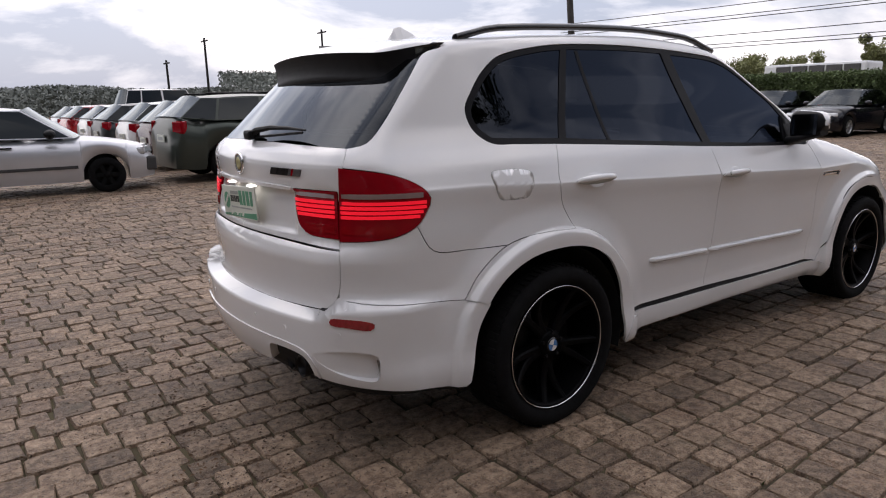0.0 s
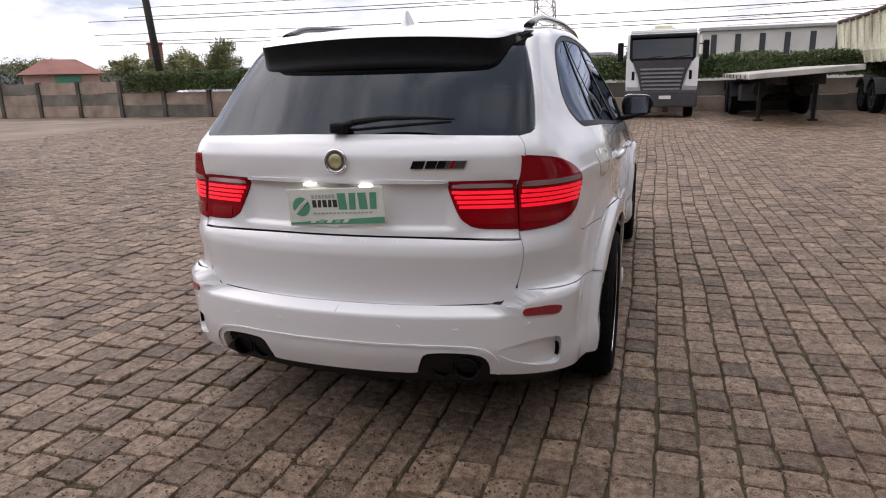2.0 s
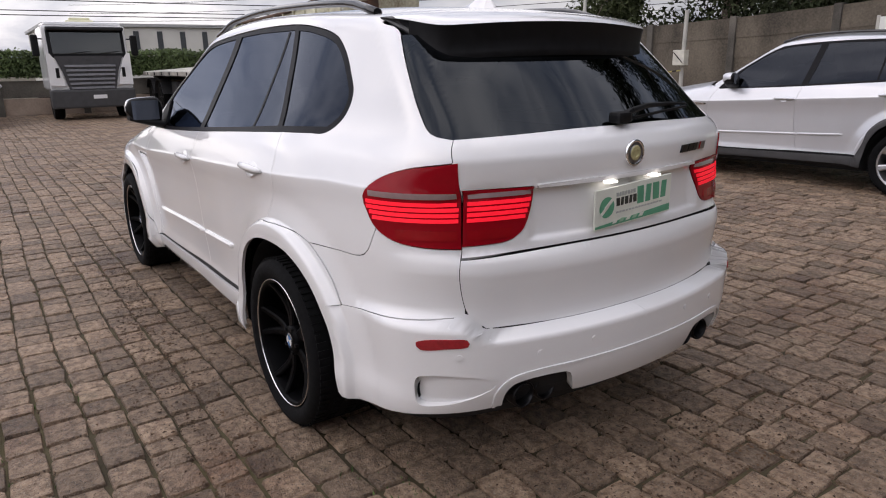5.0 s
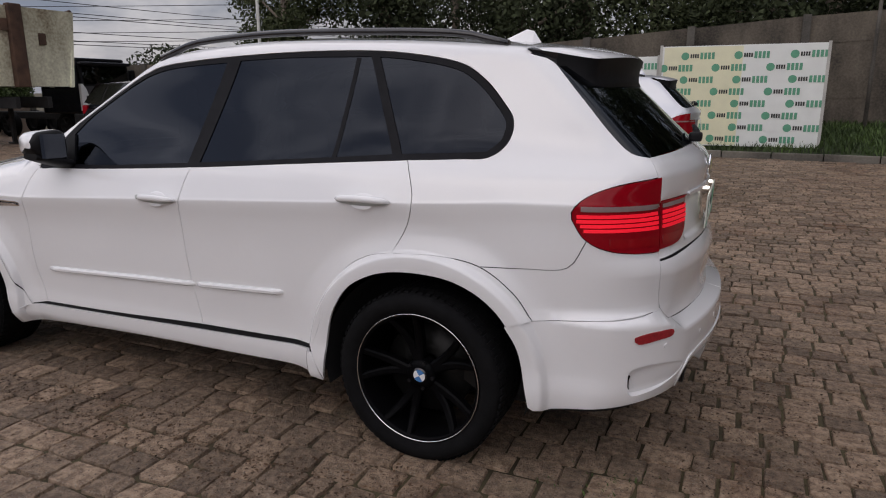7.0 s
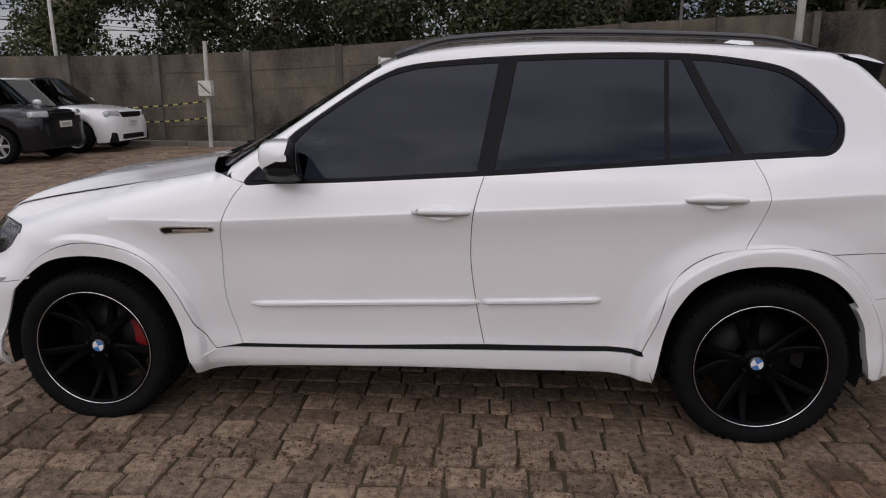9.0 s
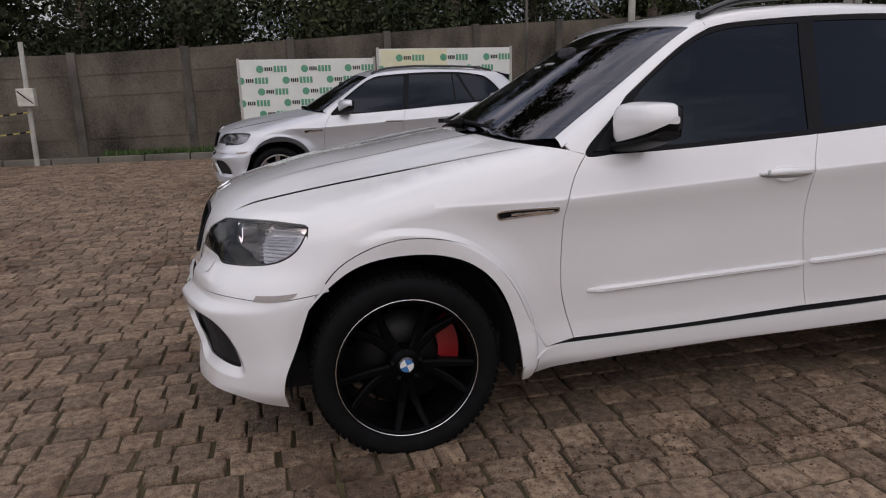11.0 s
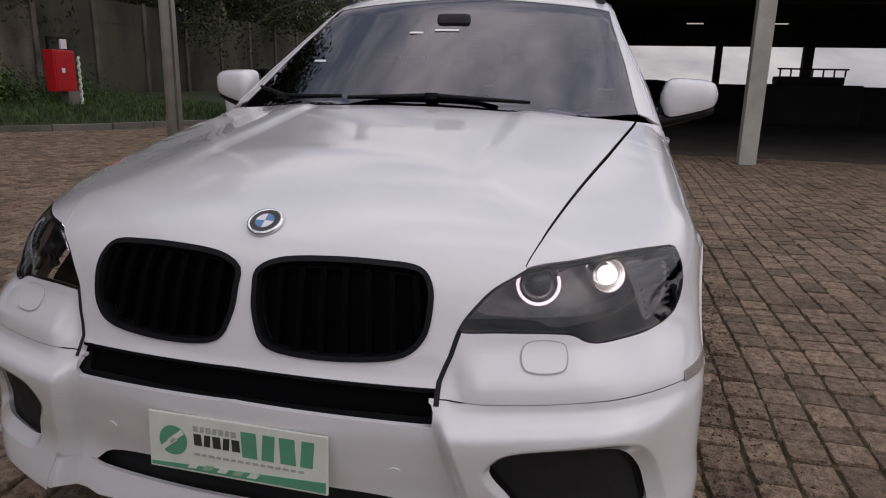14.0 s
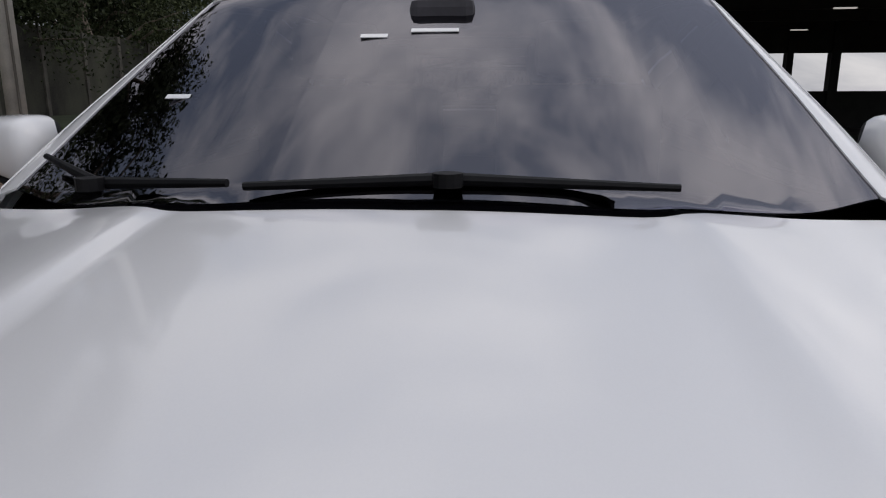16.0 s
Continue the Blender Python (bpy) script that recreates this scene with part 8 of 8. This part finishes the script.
tagged(part("brick_tower", bm, ROOF_TILE, None), "slim red-brown tower above the far trees", "tower")
build_car(WHITEP, "white delivery van beyond the hedge", stand(43.7, 34.4, 150), 4.3, 1.8, 2.05, 2.6, .95, 1.2, 1.4, 1.2, (1.5, 1.0), (-2.0, -2.1), .32)
TAPE_YELLOW = mat("yellow_barrier_tape", (.42, .35, .10), .5, vary=.1)
for z0, z1, sag in ((1.16, 1.02, .10), (.74, .86, .16)):
    tape = thing("barrier_tape", None, "sagging yellow and black barrier tape tied to the meter post", "tape", "barrier tapes")
    for k in range(34):
        bm = bmesh.new()
        q = [(7.22 + 4.3 * t, -13.40 + .55 * t, z0 + (z1 - z0) * t - sag * 4 * t * (1 - t)) for t in (k / 34, (k + 1) / 34)]
        vs = [bm.verts.new(p) for p in (q[0], q[1], (q[1][0], q[1][1], q[1][2] + .032), (q[0][0], q[0][1], q[0][2] + .032))]
        bm.faces.new(vs)
        part("tape_stripe", bm, BLACK if k % 2 else TAPE_YELLOW, tape)
CABLE = mat("black_cable", (.02, .02, .022), .6)


def cable(a, b, sag, r=.022):
    a, b = Vector(a), Vector(b)
    cu = bpy.data.curves.new("cable", "CURVE")
    cu.dimensions, cu.bevel_depth, cu.bevel_resolution = "3D", r, 1
    sp = cu.splines.new("POLY")
    sp.points.add(24)
    for i, p in enumerate(sp.points):
        t = i / 24
        q = a.lerp(b, t) - Vector((0, 0, sag * 4 * t * (1 - t)))
        p.co = (*q, 1)
    cu.materials.append(CABLE)
    return tagged(new("overhead_cable", cu), "thin black overhead cable", "cable", "overhead cables")


for z, x in ((5.1, 30), (4.35, 30.3), (3.75, 30.6), (4.0, 31.5), (5.6, 33), (6.2, 33.5)):
    cable((x, -60, z + 1.3), (x, 32, z + .2), .7)
for z in (6.6, 5.8, 5.1, 4.6):
    cable((16, -34, z), (75, -8, z + 1.0), .6, .02)
for (x, y), h in (((28.5, 60), 8.4), ((17.5, 62), 7.4), ((15.0, 66), 5.6)):
    bm = bmesh.new()
    tube(bm, (x, y, 0), (x, y, h), .13, .10, 8)
    block(bm, (x - .06, y - .9, h - .35), (x + .06, y + .9, h - .22), .01)
    tagged(part("utility_pole", bm, CHASSIS, None), "distant dark utility pole with a crossarm", "pole", "utility poles")



# ---- the setts: hand-cut granite blocks in courses along the car ----
def sett_courses(rng):
    """Places and sizes of all setts: courses of uneven width that run along x."""
    out, y = [], -14.0
    while y < 17:
        w = rng.uniform(.132, .168)
        x = -12.0 - rng.random() * .2
        while x < 24:
            l = min(.25, max(.105, rng.gauss(.160, .029)))
            if not (y < along(KERB, max(-14, min(14, x))) + .1) and not (x < -10.3 and y > -3.6):
                out.append((x + l / 2, y + w / 2 + .018 * math.sin(x * .8 + y * .6) + .006 * math.sin(x * 3.1 + y), l, w))
            x += l
        y += w
    return out


def sett_shape(rng):
    """A worn block one metre by one metre, 0.06 high, as verts and faces."""
    rim = []
    for cx, cy in ((-.5, -.5), (.5, -.5), (.5, .5), (-.5, .5)):
        jx, jy = rng.uniform(-.045, .045), rng.uniform(-.045, .045)
        sx, sy = math.copysign(1, cx), math.copysign(1, cy)
        c0 = (cx + jx - sx * .036, cy + jy - sy * .036)
        k0, k1 = rng.uniform(.03, .10), rng.uniform(.03, .10)
        first, second = (c0[0] - sx * k0, c0[1]), (c0[0], c0[1] - sy * k1)
        rim += [second, first] if sx * sy > 0 else [first, second]
    cen = np.mean(rim, axis=0)
    rim.sort(key=lambda p: math.atan2(p[1] - cen[1], p[0] - cen[0]))
    v, f = [], []
    tops = [rng.uniform(-.004, .003) for _ in rim]
    for z, s in ((-.05, 1.0), (-.011, 1.0)):
        v += [(p[0] * s, p[1] * s, z) for p in rim]
    v += [(p[0] * .945, p[1] * .945, t) for p, t in zip(rim, tops)]
    v += [(p[0] * .45, p[1] * .45, .001 + rng.uniform(-.0025, .0025)) for p in rim]
    n = len(rim)
    for k in range(3):
        for i in range(n):
            f.append((k * n + i, k * n + (i + 1) % n, (k + 1) * n + (i + 1) % n, (k + 1) * n + i))
    f.append(tuple(3 * n + i for i in range(n)))
    return v, f


rng = random.Random(12)
shapes = [sett_shape(rng) for _ in range(16)]
near_meshes = []
for v, f in shapes:
    me = bpy.data.meshes.new("sett")
    me.from_pydata(v, [], f)
    me.materials.append(STONE_EACH)
    me.update()
    near_meshes.append(me)
pavement = thing("pavement", None, "uneven brown granite setts laid in courses, mossy joints", "pavement", kind="structure")
allv, allf, base, count = [], [], 0, 0
for x, y, l, w in sett_courses(rng):
    s = rng.randrange(16)
    tilt = (rng.gauss(0, .010), rng.gauss(0, .010), rng.gauss(0, .003))
    turn = rng.gauss(0, .02)
    if count < 300 and ((-3.9 < x < -2.35 and -1.5 < y < 1.7) or (-2.3 < x < 1.7 and 1.08 < y < 2.0)):
        ob = bpy.data.objects.new("sett", near_meshes[s])
        scene.collection.objects.link(ob)
        ob.parent = pavement
        ob.matrix_local = Matrix.Translation((x, y, tilt[2])) @ Euler((tilt[0] * .6, tilt[1] * .6, turn)).to_matrix().to_4x4() @ Matrix.Diagonal((l, w, 1, 1))
        count += 1
        continue
    if abs(x) > 9 or y > 9 or y < -7:
        v, f = shapes[s][0][8:24], [(0 + i, (i + 1) % 8, 8 + (i + 1) % 8, 8 + i) for i in range(8)] + [tuple(range(8, 16))]
    else:
        v, f = shapes[s][0], shapes[s][1]
    p = np.array(v) * [l, w, 1]
    c, q = math.cos(turn), math.sin(turn)
    px_, py_ = p[:, 0] * c - p[:, 1] * q, p[:, 0] * q + p[:, 1] * c
    pz = p[:, 2] + tilt[2] + p[:, 0] * tilt[0] + p[:, 1] * tilt[1]
    allv.append(np.stack([px_ + x, py_ + y, pz], 1))
    allf += [tuple(i + base for i in t) for t in f]
    base += len(p)
me = bpy.data.meshes.new("setts")
me.from_pydata(np.concatenate(allv).tolist(), [], allf)
me.materials.append(STONE)
me.update()
ob = new("setts", me)
ob.parent = pavement
ob["kind"] = "stuff"
